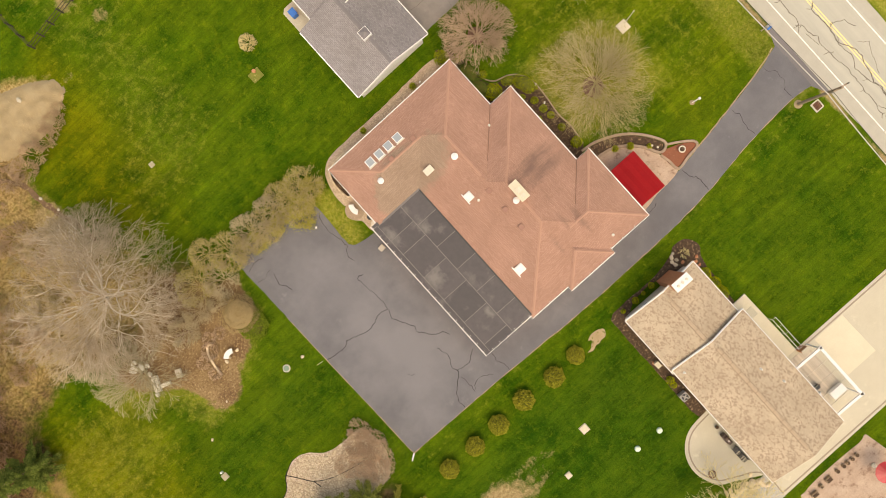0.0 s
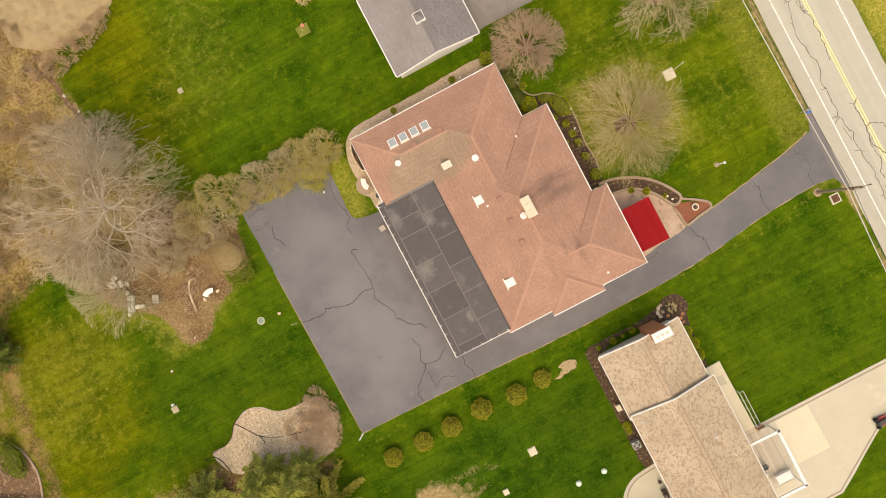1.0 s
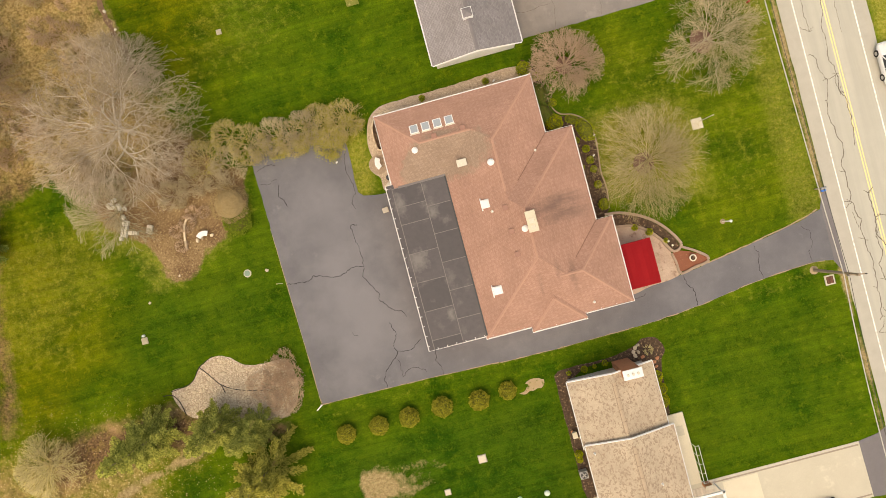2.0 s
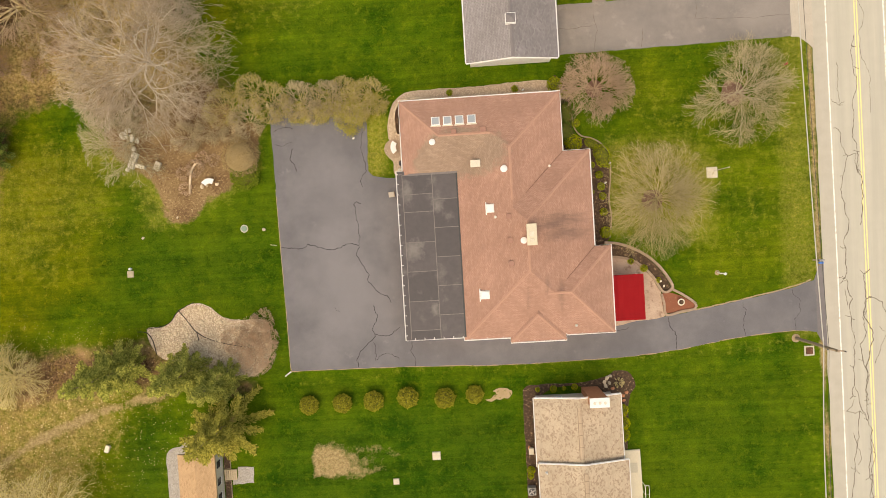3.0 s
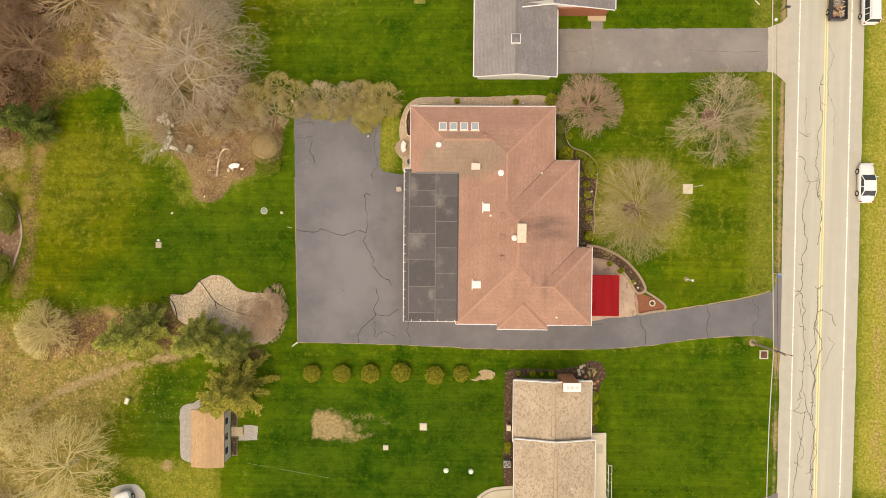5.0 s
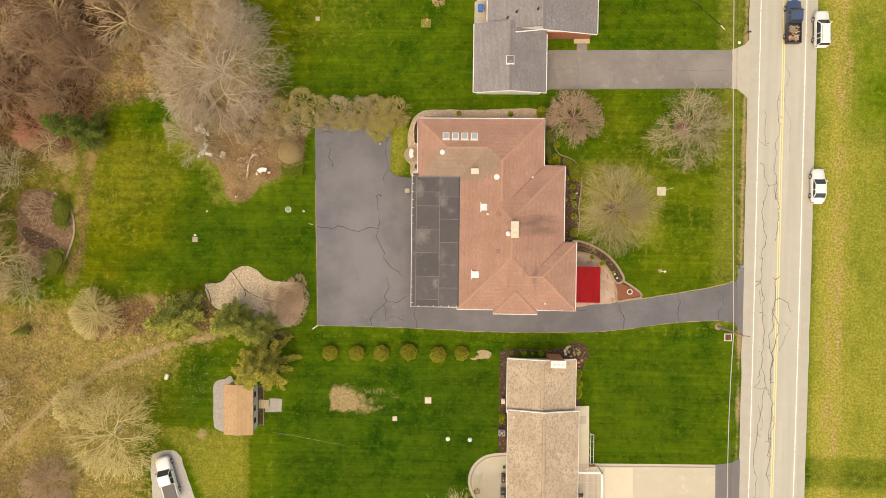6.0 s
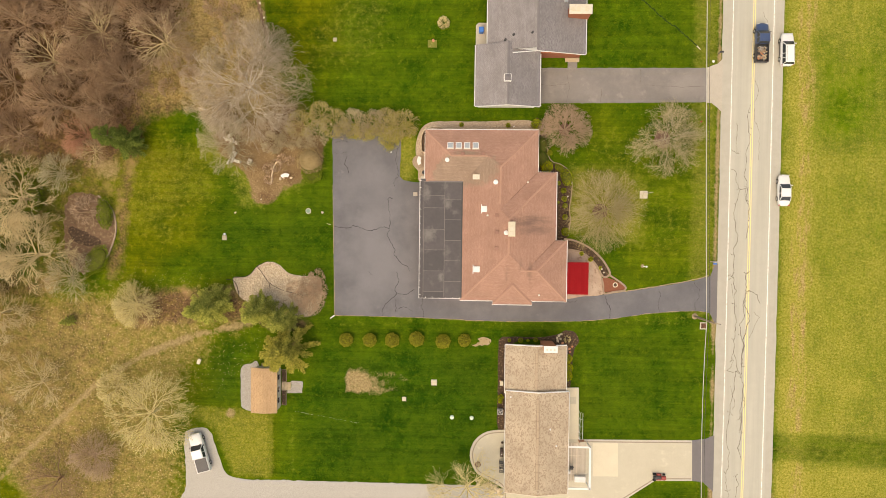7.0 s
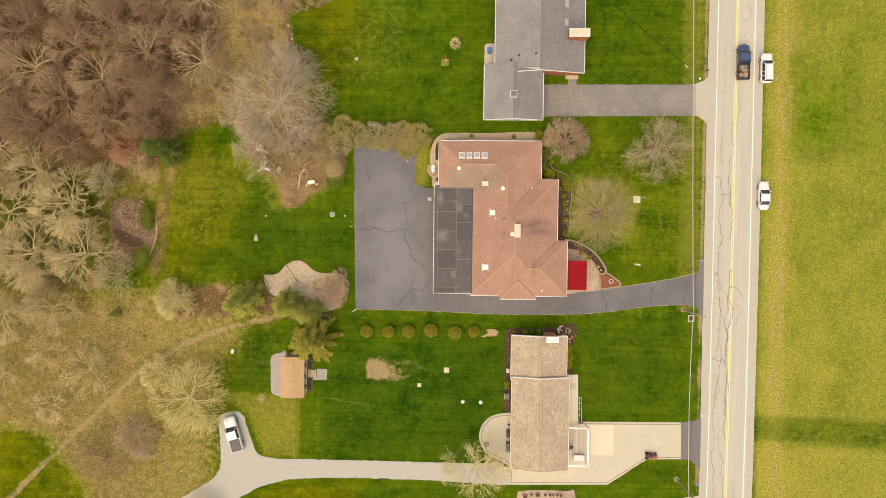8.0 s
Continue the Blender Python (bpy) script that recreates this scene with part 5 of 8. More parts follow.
part("ridge_cap", cap((12.45, 24.3, 3.1 + 6.8 * GS), (12.45, 46.0, 3.1 + 6.8 * GS), 0.34), GREYCAP, grey)


def gable_wall(x0, x1, y, z, slope, t=0.22):
    bm = bmesh.new()
    xm = (x0 + x1) / 2
    pts = [(x0, 0), (x1, 0), (x1, z), (xm, z + (x1 - x0) / 2 * slope), (x0, z)]
    a = [bm.verts.new((px, y, pz)) for px, pz in pts]
    b = [bm.verts.new((px, y + t, pz)) for px, pz in pts]
    bm.faces.new(a)
    bm.faces.new(b[::-1])
    for i in range(5):
        j = (i + 1) % 5
        bm.faces.new((a[j], a[i], b[i], b[j]))
    bmesh.ops.recalc_face_normals(bm, faces=bm.faces)
    return bm


part("gable_wall", gable_wall(4.5, 12.6, 17.45, 2.72, GS), WHITE, grey, "white painted gable wall")
part("wall", boxed(4.5, 4.72, 17.67, 25.4, 0, 2.75), WHITE, grey)
part("wall", boxed(12.38, 12.6, 17.67, 24.6, 0, 2.75), WHITE, grey)
part("gable_wall", gable_wall(6.1, 18.8, 24.75, 2.9, GS), WHITE, grey, "white gable over a red brick wall")
part("brick_wall", boxed(12.62, 18.85, 24.6, 24.75, 0, 2.4), BRICK, grey, "red brick wall under the gable")
part("wall", boxed(6.1, 6.32, 25.0, 45.5, 0, 2.9), BRICK, grey)
part("wall", boxed(18.58, 18.8, 25.0, 45.5, 0, 2.9), BRICK, grey)
for x, y0, y1, z in ((4.0, 17.1, 25.5, 2.86), (13.1, 17.1, 24.3, 2.86), (5.6, 25.5, 46, 3.06), (19.3, 24.3, 46, 3.06)):
    part("gutter", gutter([(x, y0), (x, y1)], z, 0.07), WHITE, grey)
for x0, x1, y, z in ((4.05, 13.05, 17.06, 2.9), (5.65, 19.25, 24.22, 3.1)):
    xm = (x0 + x1) / 2
    for xa in (x0, x1):
        part("verge_board", tube(bmesh.new(), [(xa, y, z - 0.1), (xm, y, z - 0.1 + (x1 - x0) / 2 * GS)], 0.07, 4), WHITE, grey)
z = 2.9 + 4.5 * GS
cup = part("cupola", boxed(7.95, 8.95, 20.2, 21.2, z - 0.4, z + 0.35, 0.02), WHITE, grey, "white ridge cupola with a grey hipped cap")
bm = bmesh.new()
cyl(bm, 8.45, 20.7, z + 0.35, z + 0.62, 0.62, 0.05, 4, Matrix.Translation((8.45, 20.7, 0)) @ Matrix.Rotation(radians(45), 4, "Z") @ Matrix.Translation((-8.45, -20.7, 0)))
part("cap", bm, GREYCAP, cup)
gch = part("chimney", boxed(16.6, 19.5, 29.05, 30.15, 0, 5.5, 0.02), BRICK, grey, "broad red brick chimney with pale cap")
part("chimney_cap", boxed(16.5, 19.6, 28.95, 30.25, 5.5, 5.62, 0.03), OFFWHITE, gch)
for x in (17.0, 17.7, 18.8):
    part("flue", boxed(x - 0.22, x + 0.22, 29.35, 29.85, 5.62, 5.8, 0.03), PALECONCRETE, gch)
for y in (31.6, 34.4):
    x = 16.3
    zz = 3.1 + (19.25 - x) * GS
    m = Matrix.Translation((x, y, zz)) @ Matrix.Rotation(math.atan(GS), 4, "Y")
    sk = part("skylight", box(bmesh.new(), -0.3, 0.3, -0.55, 0.55, -0.1, 0.1, 0.02, m), GREYMETAL, grey, "grey-framed skylight")
    part("pane", box(bmesh.new(), -0.24, 0.24, -0.48, 0.48, 0.09, 0.12, 0.0, m), SKYGLASS, sk)
for x, y in ((9.2, 26.6), (11.7, 26.7), (8.1, 26.0)):
    zz = 3.1 + (x - 5.65) * GS
    v = part("vent_pipe", cyl(bmesh.new(), x, y, zz - 0.3, zz + 0.45, 0.11, n=10), DARKMETAL, grey)
    part("collar", cyl(bmesh.new(), x, y, zz - 0.2, zz + 0.08, 0.24, 0.14, n=12), DARKMETAL, v)
part("door_step", boxed(16.9, 18.9, 24.0, 24.55, 0, 0.3, 0.02), DECKWOOD, grey)
pad = slab("concrete_pad", [(4.1, 25.9), (6.0, 25.9), (6.0, 29.55), (4.5, 29.55), (4.1, 29.2)], -0.1, 0.05, CONCRETE, None, "small concrete pad by the house wall", kind="structure")
pad["category"] = "pad"

# ---- the tan neighbour: two gabled blocks, one stepped above the other ----
tan = thing("house", (13.2, -28, 0), label="tan-shingled house with two stepped gabled roofs", category="house")
TS = 0.25
for x0, x1, y0, y1, z in ((8.78, 17.36, -23.2, -16.3, 2.75), (8.9, 17.76, -37.2, -22.75, 3.05)):
    part("roof", gable(x0, x1, y0, y1, z, TS), TANSHINGLE, tan)
    xm, top = (x0 + x1) / 2, z + (x1 - x0) / 2 * TS
    vent = part("ridge_vent", cap((xm, y0 + 0.9, top), (xm, y1 - 0.9, top), 0.36, 0.05), TANCAP, tan, "ridge vent under cap shingles")
    for s in (-0.2, 0.2):
        part("slot", boxed(xm + s - 0.03, xm + s + 0.03, y0 + 0.9, y1 - 0.9, top - 0.1, top - abs(s) * TS + 0.035), DARKSLOT, vent)
    for k in range(int((y1 - y0 - 1.8) / 1.2) + 1):
        part("joint", boxed(xm - 0.2, xm + 0.2, y0 + 0.9 + k * 1.2, y0 + 0.95 + k * 1.2, top - 0.1, top + 0.075), DARKSLOT, vent)
    for x in (x0 - 0.06, x1 + 0.06):
        part("gutter", gutter([(x, y0), (x, y1)], z - 0.05, 0.045), WHITE, tan, "white eaves gutter")
    for xa in (x0, x1):
        part("verge_board", tube(bmesh.new(), [(xa, y1 + 0.04, z + 0.0), (xm, y1 + 0.04, top + 0.0)], 0.09, 4), WHITE, tan)
        part("verge_board", tube(bmesh.new(), [(xa, y0 - 0.03, z - 0.08), (xm, y0 - 0.03, top - 0.08)], 0.08, 4), OFFWHITE, tan)
part("gable_wall", gable_wall(9.2, 16.95, -16.95, 2.6, TS), SIDING, tan, "pale siding gable wall")
part("gable_wall", gable_wall(9.3, 17.35, -23.1, 2.9, TS), SIDING, tan)
part("gable_wall", gable_wall(9.3, 17.35, -36.9, 2.9, TS), SIDING, tan)
for x in (9.2, 16.73):
    part("wall", boxed(x, x + 0.22, -23.0, -16.95, 0, 2.65), SIDING, tan)
for x in (9.3, 17.13):
    part("wall", boxed(x, x + 0.22, -36.7, -23.1, 0, 2.95), SIDING, tan)
window(tan, 11.2, -16.73, 1.2, 1.0, 1.0, "x", 1)
for y in (-25, -29, -33):
    window(tan, 9.3, y, 1.0, 1.3, 1.1, "y", -1)
for y in (-20, -26.5):
    window(tan, 16.95 if y > -22 else 17.35, y, 1.0, 1.3, 1.1, "y", 1)
tch = part("chimney", boxed(14.0, 15.7, -16.95, -16.1, 0, 4.7, 0.02), ORANGEBRICK, tan, "orange brick chimney with white cap")
part("chimney_cap", boxed(13.9, 15.8, -17.0, -16.05, 4.7, 4.85, 0.03), WHITE, tch)
for x in (14.35, 14.85, 15.35):
    part("flue", cyl(bmesh.new(), x, -16.55, 4.85, 4.98, 0.13, n=12), OFFWHITE, tch)
for x, y in ((9.6, -23.6), (15.1, -27.9), (16.0, -30.3)):
    zz = 3.05 + min(x - 8.9, 17.76 - x) * TS
    v = part("vent_pipe", cyl(bmesh.new(), x, y, zz - 0.2, zz + 0.35, 0.07, n=10), WHITE, tan)
    part("collar", cyl(bmesh.new(), x, y, zz - 0.1, zz + 0.05, 0.17, 0.1, n=10), WHITE, v)
slab("porch", [(17.4, -22.9), (19.65, -22.85), (19.75, -30.4), (17.4, -30.4)], 0.0, 0.16, PALECONCRETE, tan, "pale concrete porch slab")
part("porch_step", boxed(18.3, 19.3, -25.2, -24.2, 0.16, 0.22, 0.01), CONCRETE, tan)
rail = part("railing", tube(bmesh.new(), [(19.75, -26.3, 1.0), (19.75, -30.2, 1.0)], 0.03), WHITE, tan, "white metal handrail")
for y in (-26.3, -27.25, -28.2, -29.2, -30.2):
    part("post", cyl(bmesh.new(), 19.75, y, 0.1, 1.0, 0.025, n=8), WHITE, rail)
    part("rung", tube(bmesh.new(), [(19.75, y, 0.98), (20.15, y, 0.98)], 0.02), WHITE, rail)
part("rail", tube(bmesh.new(), [(20.15, -26.3, 0.98), (20.15, -30.2, 0.98)], 0.025), WHITE, rail)

# a white-framed enclosure with a clear roof beside the tan house
pergola = thing("pergola", (19.4, -33.7, 0), label="white-framed open carport enclosure beside the wall", category="pergola")
for x, y in ((17.95, -30.75), (20.9, -30.75), (20.95, -36.7), (17.95, -36.7)):
    part("post", boxed(x - 0.06, x + 0.06, y - 0.06, y + 0.06, 0.03, 2.35), WHITE, pergola)
for pts in ([(17.8, -30.75), (21.0, -30.75)], [(20.95, -30.7), (20.98, -36.75)], [(17.8, -36.7), (21.05, -36.7)]):
    (xa, ya), (xb, yb) = pts
    part("beam", boxed(min(xa, xb) - 0.13, max(xa, xb) + 0.13, min(ya, yb) - 0.13, max(ya, yb) + 0.13, 2.35, 2.5, 0.015), WHITE, pergola)
for y in (-32.0, -33.3, -34.5, -35.6):
    part("rafter", boxed(17.8, 20.9, y - 0.012, y + 0.012, 2.4, 2.46), OFFWHITE, pergola)
deck = part("deck", boxed(17.45, 20.85, -36.6, -30.9, 0.036, 0.055), DECKGREY, pergola, "grey-brown board floor")
DECKBOARD = plain("weathered_deck_board", (0.52, 0.45, 0.36), (0.60, 0.53, 0.43), 1.5, 20.0, per=0.3, spot=((0.42, 0.35, 0.27), 1.2, 0.6))
for k in range(17):
    part("board", boxed(17.46 + 0.2 * k, 17.645 + 0.2 * k, -36.55, -30.95, 0.055, 0.075, 0.004), DECKBOARD, deck)
chest = thing("storage_chest", (19.9, -36.0, 0), label="white plastic storage chest under the carport", category="chest")
part("body", boxed(19.2, 20.7, -36.45, -35.7, 0.07, 0.6, 0.04), WHITE, chest)
part("lid", boxed(19.15, 20.75, -36.5, -35.65, 0.6, 0.68, 0.03), WHITE, chest)
for k, (x, y, mat, label) in enumerate(((18.75, -34.5, DARKMETAL, "black folding seat"), (18.35, -35.1, WHITE, "white plastic chair"))):
    c = thing("garden_chair", (x, y, 0.07), label=label + " beside the storage chest", category="chair")
    part("seat", boxed(x - 0.25, x + 0.25, y - 0.25, y + 0.25, 0.4, 0.45, 0.02), mat, c)
    part("backrest", boxed(x - 0.25, x + 0.25, y + 0.2, y + 0.26, 0.45, 0.9, 0.02), mat, c)
    for dx in (-0.2, 0.2):
        for dy in (-0.2, 0.2):
            part("leg", boxed(x + dx - 0.02, x + dx + 0.02, y + dy - 0.02, y + dy + 0.02, 0.07, 0.4), mat, c)
pier = thing("brick_pier", (20.0, -30.5, 0), label="short brick gate pier", category="pier")
part("shaft", boxed(19.75, 20.45, -30.72, -30.42, 0.03, 1.2, 0.01), ORANGEBRICK, pier)
part("coping", boxed(19.7, 20.5, -30.76, -30.38, 1.2, 1.27, 0.01), CONCRETE, pier)

# ---- the garden shed ----
shed = thing("shed", (-25.6, -23.4, 0), label="small garden shed with orange-brown shingle roof", category="shed")
part("roof", gable(-27.55, -23.75, -26.8, -20.3, 2.35, 0.22), ORANGESHINGLE, shed)
part("gable_wall", gable_wall(-27.3, -24.0, -20.75, 2.25, 0.22), SIDING, shed)
part("gable_wall", gable_wall(-27.3, -24.0, -26.6, 2.25, 0.22), SIDING, shed)
part("wall", boxed(-27.3, -27.12, -26.4, -20.75, 0, 2.25), SIDING, shed)
front = part("wall", boxed(-24.1, -23.85, -26.4, -20.75, 0, 2.2), SIDING, shed)
for y in (-25.2, -23.6, -21.8):
    w = part("window", boxed(-23.85, -23.80, y - 0.35, y + 0.35, 0.9, 1.7), DARKGLASS, shed)
    part("frame", boxed(-23.85, -23.78, y - 0.42, y + 0.42, 0.82, 0.9), WHITE, w)
ramp_ob = thing("wooden_ramp", (-23.3, -23.6, 0), label="pale wooden ramp at the shed door", category="ramp")
for i in range(6):
    part("board", boxed(-23.7 + i * 0.22, -23.5 + i * 0.22, -23.95, -22.85, 0.16 - i * 0.012, 0.2 - i * 0.012), DECKWOOD, ramp_ob)
for y in (-23.9, -22.9):
    part("joist", boxed(-23.7, -22.4, y - 0.05, y + 0.05, 0.0, 0.09), DECKWOOD, ramp_ob)
for y0, y1, label in ((-26.2, -24.05, "dark soil strip in a timber frame along the shed"), (-22.75, -21.0, "short dark soil strip beside the shed door")):
    strip_bed = thing("planting_strip", (-23.4, (y0 + y1) / 2, 0), label=label, category="planter")
    part("soil", boxed(-23.72, -23.08, y0, y1, -0.05, 0.08), MULCH, strip_bed)
    part("edge_board", boxed(-23.08, -23.02, y0, y1, -0.05, 0.14), WOODPOLE, strip_bed)
    for y in (y0, y1):
        part("edge_board", boxed(-23.72, -23.02, y - 0.03, y + 0.03, -0.05, 0.14), WOODPOLE, strip_bed)
sp = slab("shed_slab", ragged([(-22.9, -24.45), (-20.75, -24.4), (-20.6, -22.75), (-22.3, -22.6), (-22.35, -23.9), (-22.9, -24.0)], 0.3, 0.06, 7), -0.1, 0.05, GREYGRAVEL, None, "small gravel pad before the shed ramp", kind="structure")
sp["category"] = "pad"
sg = slab("shed_gravel", ragged(curve([(-29.8, -21.2), (-29.35, -20.45), (-28.4, -20.2), (-27.2, -20.3), (-27.2, -26.9), (-28.4, -27.15), (-29.3, -26.9), (-29.75, -26.2), (-29.8, -23.6)], 4, True), 0.3, 0.05, 8), -0.1, 0.05, GREYGRAVEL, None,
          "grey gravel strip beside the shed", kind="structure")
sg["category"] = "gravel"
bench = thing("garden_bench", (-25.4, -20.45, 0), label="weathered wooden bench against the shed gable", category="bench")
for i in range(3):
    part("slat", boxed(-26.6, -24.4, -20.42 + i * 0.15, -20.30 + i * 0.15, 0.42, 0.46), WOODPOLE, bench)
for x in (-26.4, -24.6):
    part("leg", boxed(x - 0.04, x + 0.04, -20.4, -20.02, 0, 0.42), WOODPOLE, bench)

# ---- trees and shrubs ----
class Wood:
    """Tapered branches gathered into one mesh, and leaf places along the twigs."""

    def __init__(self, seed, thick=1.0):
        self.thick, self.seed = thick, seed * 1.7
        self.r = random.Random(seed)
        self.v, self.f, self.ends, self.split = [], [], [], 0
        self.tv, self.tf = [], []

    def limb(self, pts, radii, n, fine=False):
        v, f = (self.tv, self.tf) if fine else (self.v, self.f)
        start = len(v)
        for i, p in enumerate(pts):
            d = (pts[min(i + 1, len(pts) - 1)] - pts[max(i - 1, 0)])
            q = d.to_track_quat("Z", "Y")
            for k in range(n):
                a = 6.2832 * k / n
                v.append(tuple(p + q @ Vector((radii[i] * math.cos(a), radii[i] * math.sin(a), 0))))
        for i in range(len(pts) - 1):
            for k in range(n):
                a, b = start + i * n + k, start + i * n + (k + 1) % n
                f.append((a, b, b + n, a + n))

    def fork(self, p, d, length, radius, depth, dome, wild):
        """One branch that wanders outwards and forks at its end, with side shoots, inside an uneven dome (foot, crown radius, height)."""
        r, (foot, crown, top) = self.r, dome
        segs = 4 if depth > 3 else 3 if depth > 1 else 2
        thin = 0.0115 * self.thick * (1 + 0.34 * depth)
        radius, d = max(radius, thin), d.normalized()
        pts, radii, cut = [p.copy()], [radius], False
        for i in range(segs):
            here = pts[-1]
            flat = Vector((here.x, here.y, 0.0))
            pull = flat.normalized() * 0.07 if flat.length > 0.2 else flat
            d = (d + pull + Vector((r.gauss(0, wild), r.gauss(0, wild), r.gauss(0, wild * 0.8) + 0.02))).normalized()
            if here.z < 0.6 and d.z < 0.12:
                d.z = 0.12 + 0.2 * r.random()
            q = here + d * (length / segs)
            rim = 1 + 0.30 * noise.noise((q.x / crown * 2.1 + self.seed, q.y / crown * 2.1, q.z / top * 1.5))
            if (q.x * q.x + q.y * q.y) / crown ** 2 + ((q.z - foot) / top) ** 2 > rim:
                cut = True
                break
            pts.append(q)
            radii.append(max(thin * 0.8, radius * (1 - 0.34 * (i + 1) / segs)))
        if len(pts) < 2:
            return
        self.limb(pts, radii, 5 if depth > 3 else 4 if depth > 2 else 3, depth < 3)
        if depth == 0:
            self.ends.append((pts[-1], d))
            return
        n = len(pts) - 1
        shoots = [] if cut else [(1.0, r.uniform(14, 38), r.uniform(0.74, 0.94)) for _ in range(2 if r.random() < 0.75 else 3)]
        shoots += [(r.uniform(0.35, 0.95), r.uniform(32, 62), r.uniform(0.50, 0.80)) for _ in range(2 if r.random() < 0.15 else 1)]
        turn = r.uniform(0, 6.28)
        for k, (t, angle, ratio) in enumerate(shoots):
            i = min(int(t * n), n - 1)
            q = pts[i].lerp(pts[i + 1], t * n - i)
            axis = (pts[i + 1] - pts[i]).normalized()
            side = axis.orthogonal().normalized()
            side.rotate(Matrix.Rotation(turn + k * 2.6 + r.uniform(-0.5, 0.5), 3, axis))
            nd = axis * math.cos(radians(angle)) + side * math.sin(radians(angle))
            self.fork(q, nd, length * ratio, radii[i] * (0.72 if t == 1.0 else 0.52), depth - 1 if not cut else 0, dome, wild)


def leaf_cloud(places, rnd, size, count=1, spread=0.2, droop=0.0):
    """Small folded leaves about the places, as raw faces."""
    v, f = [], []
    for p, d in places:
        for _ in range(count):
            c = p + Vector((rnd.gauss(0, spread), rnd.gauss(0, spread), rnd.gauss(0, spread * 0.7)))
            a = Vector((rnd.gauss(0, 1), rnd.gauss(0, 1), rnd.gauss(0, 0.6) - droop)).normalized() * size * rnd.uniform(0.6, 1.3)
            b = a.orthogonal().normalized() * a.length * 0.45
            b.rotate(Matrix.Rotation(rnd.uniform(0, 6.28), 3, a.normalized()))
            i = len(v)
            v += [tuple(c - a), tuple(c + b), tuple(c + a), tuple(c - b)]
            f.append((i, i + 1, i + 2, i + 3))
    return v, f


def bare_tree(seed, height, crown, wood, limbs=8, trunk=0.2, depth=5, clear=0.9, label="", name="bare_tree", stems=1, leaves=None, twig=1.0, low=75.0, wild=0.14, limb_wood=None):
    """A leafless tree inside a dome of that height and radius: trunk, forking limbs and twigs; with stems above 1 a bush with no trunk."""
    t = thing(name, label=label, category="tree" if stems == 1 else "bush")
    w = Wood(seed, twig)
    r, top = w.r, height - clear
    if stems == 1:
        w.limb([Vector((0, 0, -0.15)), Vector((0.03, 0.02, clear * 0.5)), Vector((0.0, 0.05, clear)), Vector((0.08, 0.0, clear + 0.2 * top))], [trunk * 1.25, trunk, trunk * 0.95, trunk * 0.5], 8)
        w.split = (len(w.v), len(w.f))
    total = sum(0.80 ** k for k in range(depth + 1))
    for k in range(limbs):
        polar = radians(low * (0.30 + 0.70 * ((k * 0.618 + 0.5) % 1.0)) * r.uniform(0.9, 1.1))
        turn = 6.2832 * k / limbs * (2 if limbs > 9 else 1) + r.uniform(-0.35, 0.35)
        d = Vector((math.sin(polar) * math.cos(turn), math.sin(polar) * math.sin(turn), math.cos(polar)))
        reach = 1.30 / math.sqrt((math.sin(polar) / crown) ** 2 + (math.cos(polar) / top) ** 2)
        start = Vector((0.03, 0.02, clear + 0.18 * top * r.random())) if stems == 1 else Vector((0.3 * crown * math.cos(turn) * r.random(), 0.3 * crown * math.sin(turn) * r.random(), -0.05))
        w.fork(start, d + Vector((0, 0, 0.15)), reach / total, trunk * r.uniform(0.34, 0.55) if stems == 1 else trunk, depth, (clear, crown, top), wild)
    if stems == 1:
        nv, nf = w.split
        raw("trunk", w.v[:nv], w.f[:nf], limb_wood or wood, t)
        raw("branchwork", w.v[nv:], [tuple(i - nv for i in f) for f in w.f[nf:]], limb_wood or wood, t)
        raw("crown", w.tv, w.tf, wood, t)
    else:
        n = len(w.v)
        raw("crown", w.v + w.tv, w.f + [tuple(i + n for i in f) for f in w.tf], wood, t)
    if leaves:
        mat, size, count, spr = leaves
        raw("leaves", *leaf_cloud(w.ends, r, size, count, spr), mat, t)
    return t


def spindle(v, f, p, q, r, turn):
    """A needle-clad twig: a three-sided spindle from p to q."""
    d = q - p
    x = d.orthogonal().normalized()
    y = d.normalized().cross(x)
    m = p + d * 0.38
    j = len(v)
    v += [tuple(p), tuple(q)] + [tuple(m + (x * math.cos(turn + 2.0944 * k) + y * math.sin(turn + 2.0944 * k)) * r) for k in range(3)]
    for k in range(3):
        f += [(j, j + 2 + (k + 1) % 3, j + 2 + k), (j + 1, j + 2 + k, j + 2 + (k + 1) % 3)]


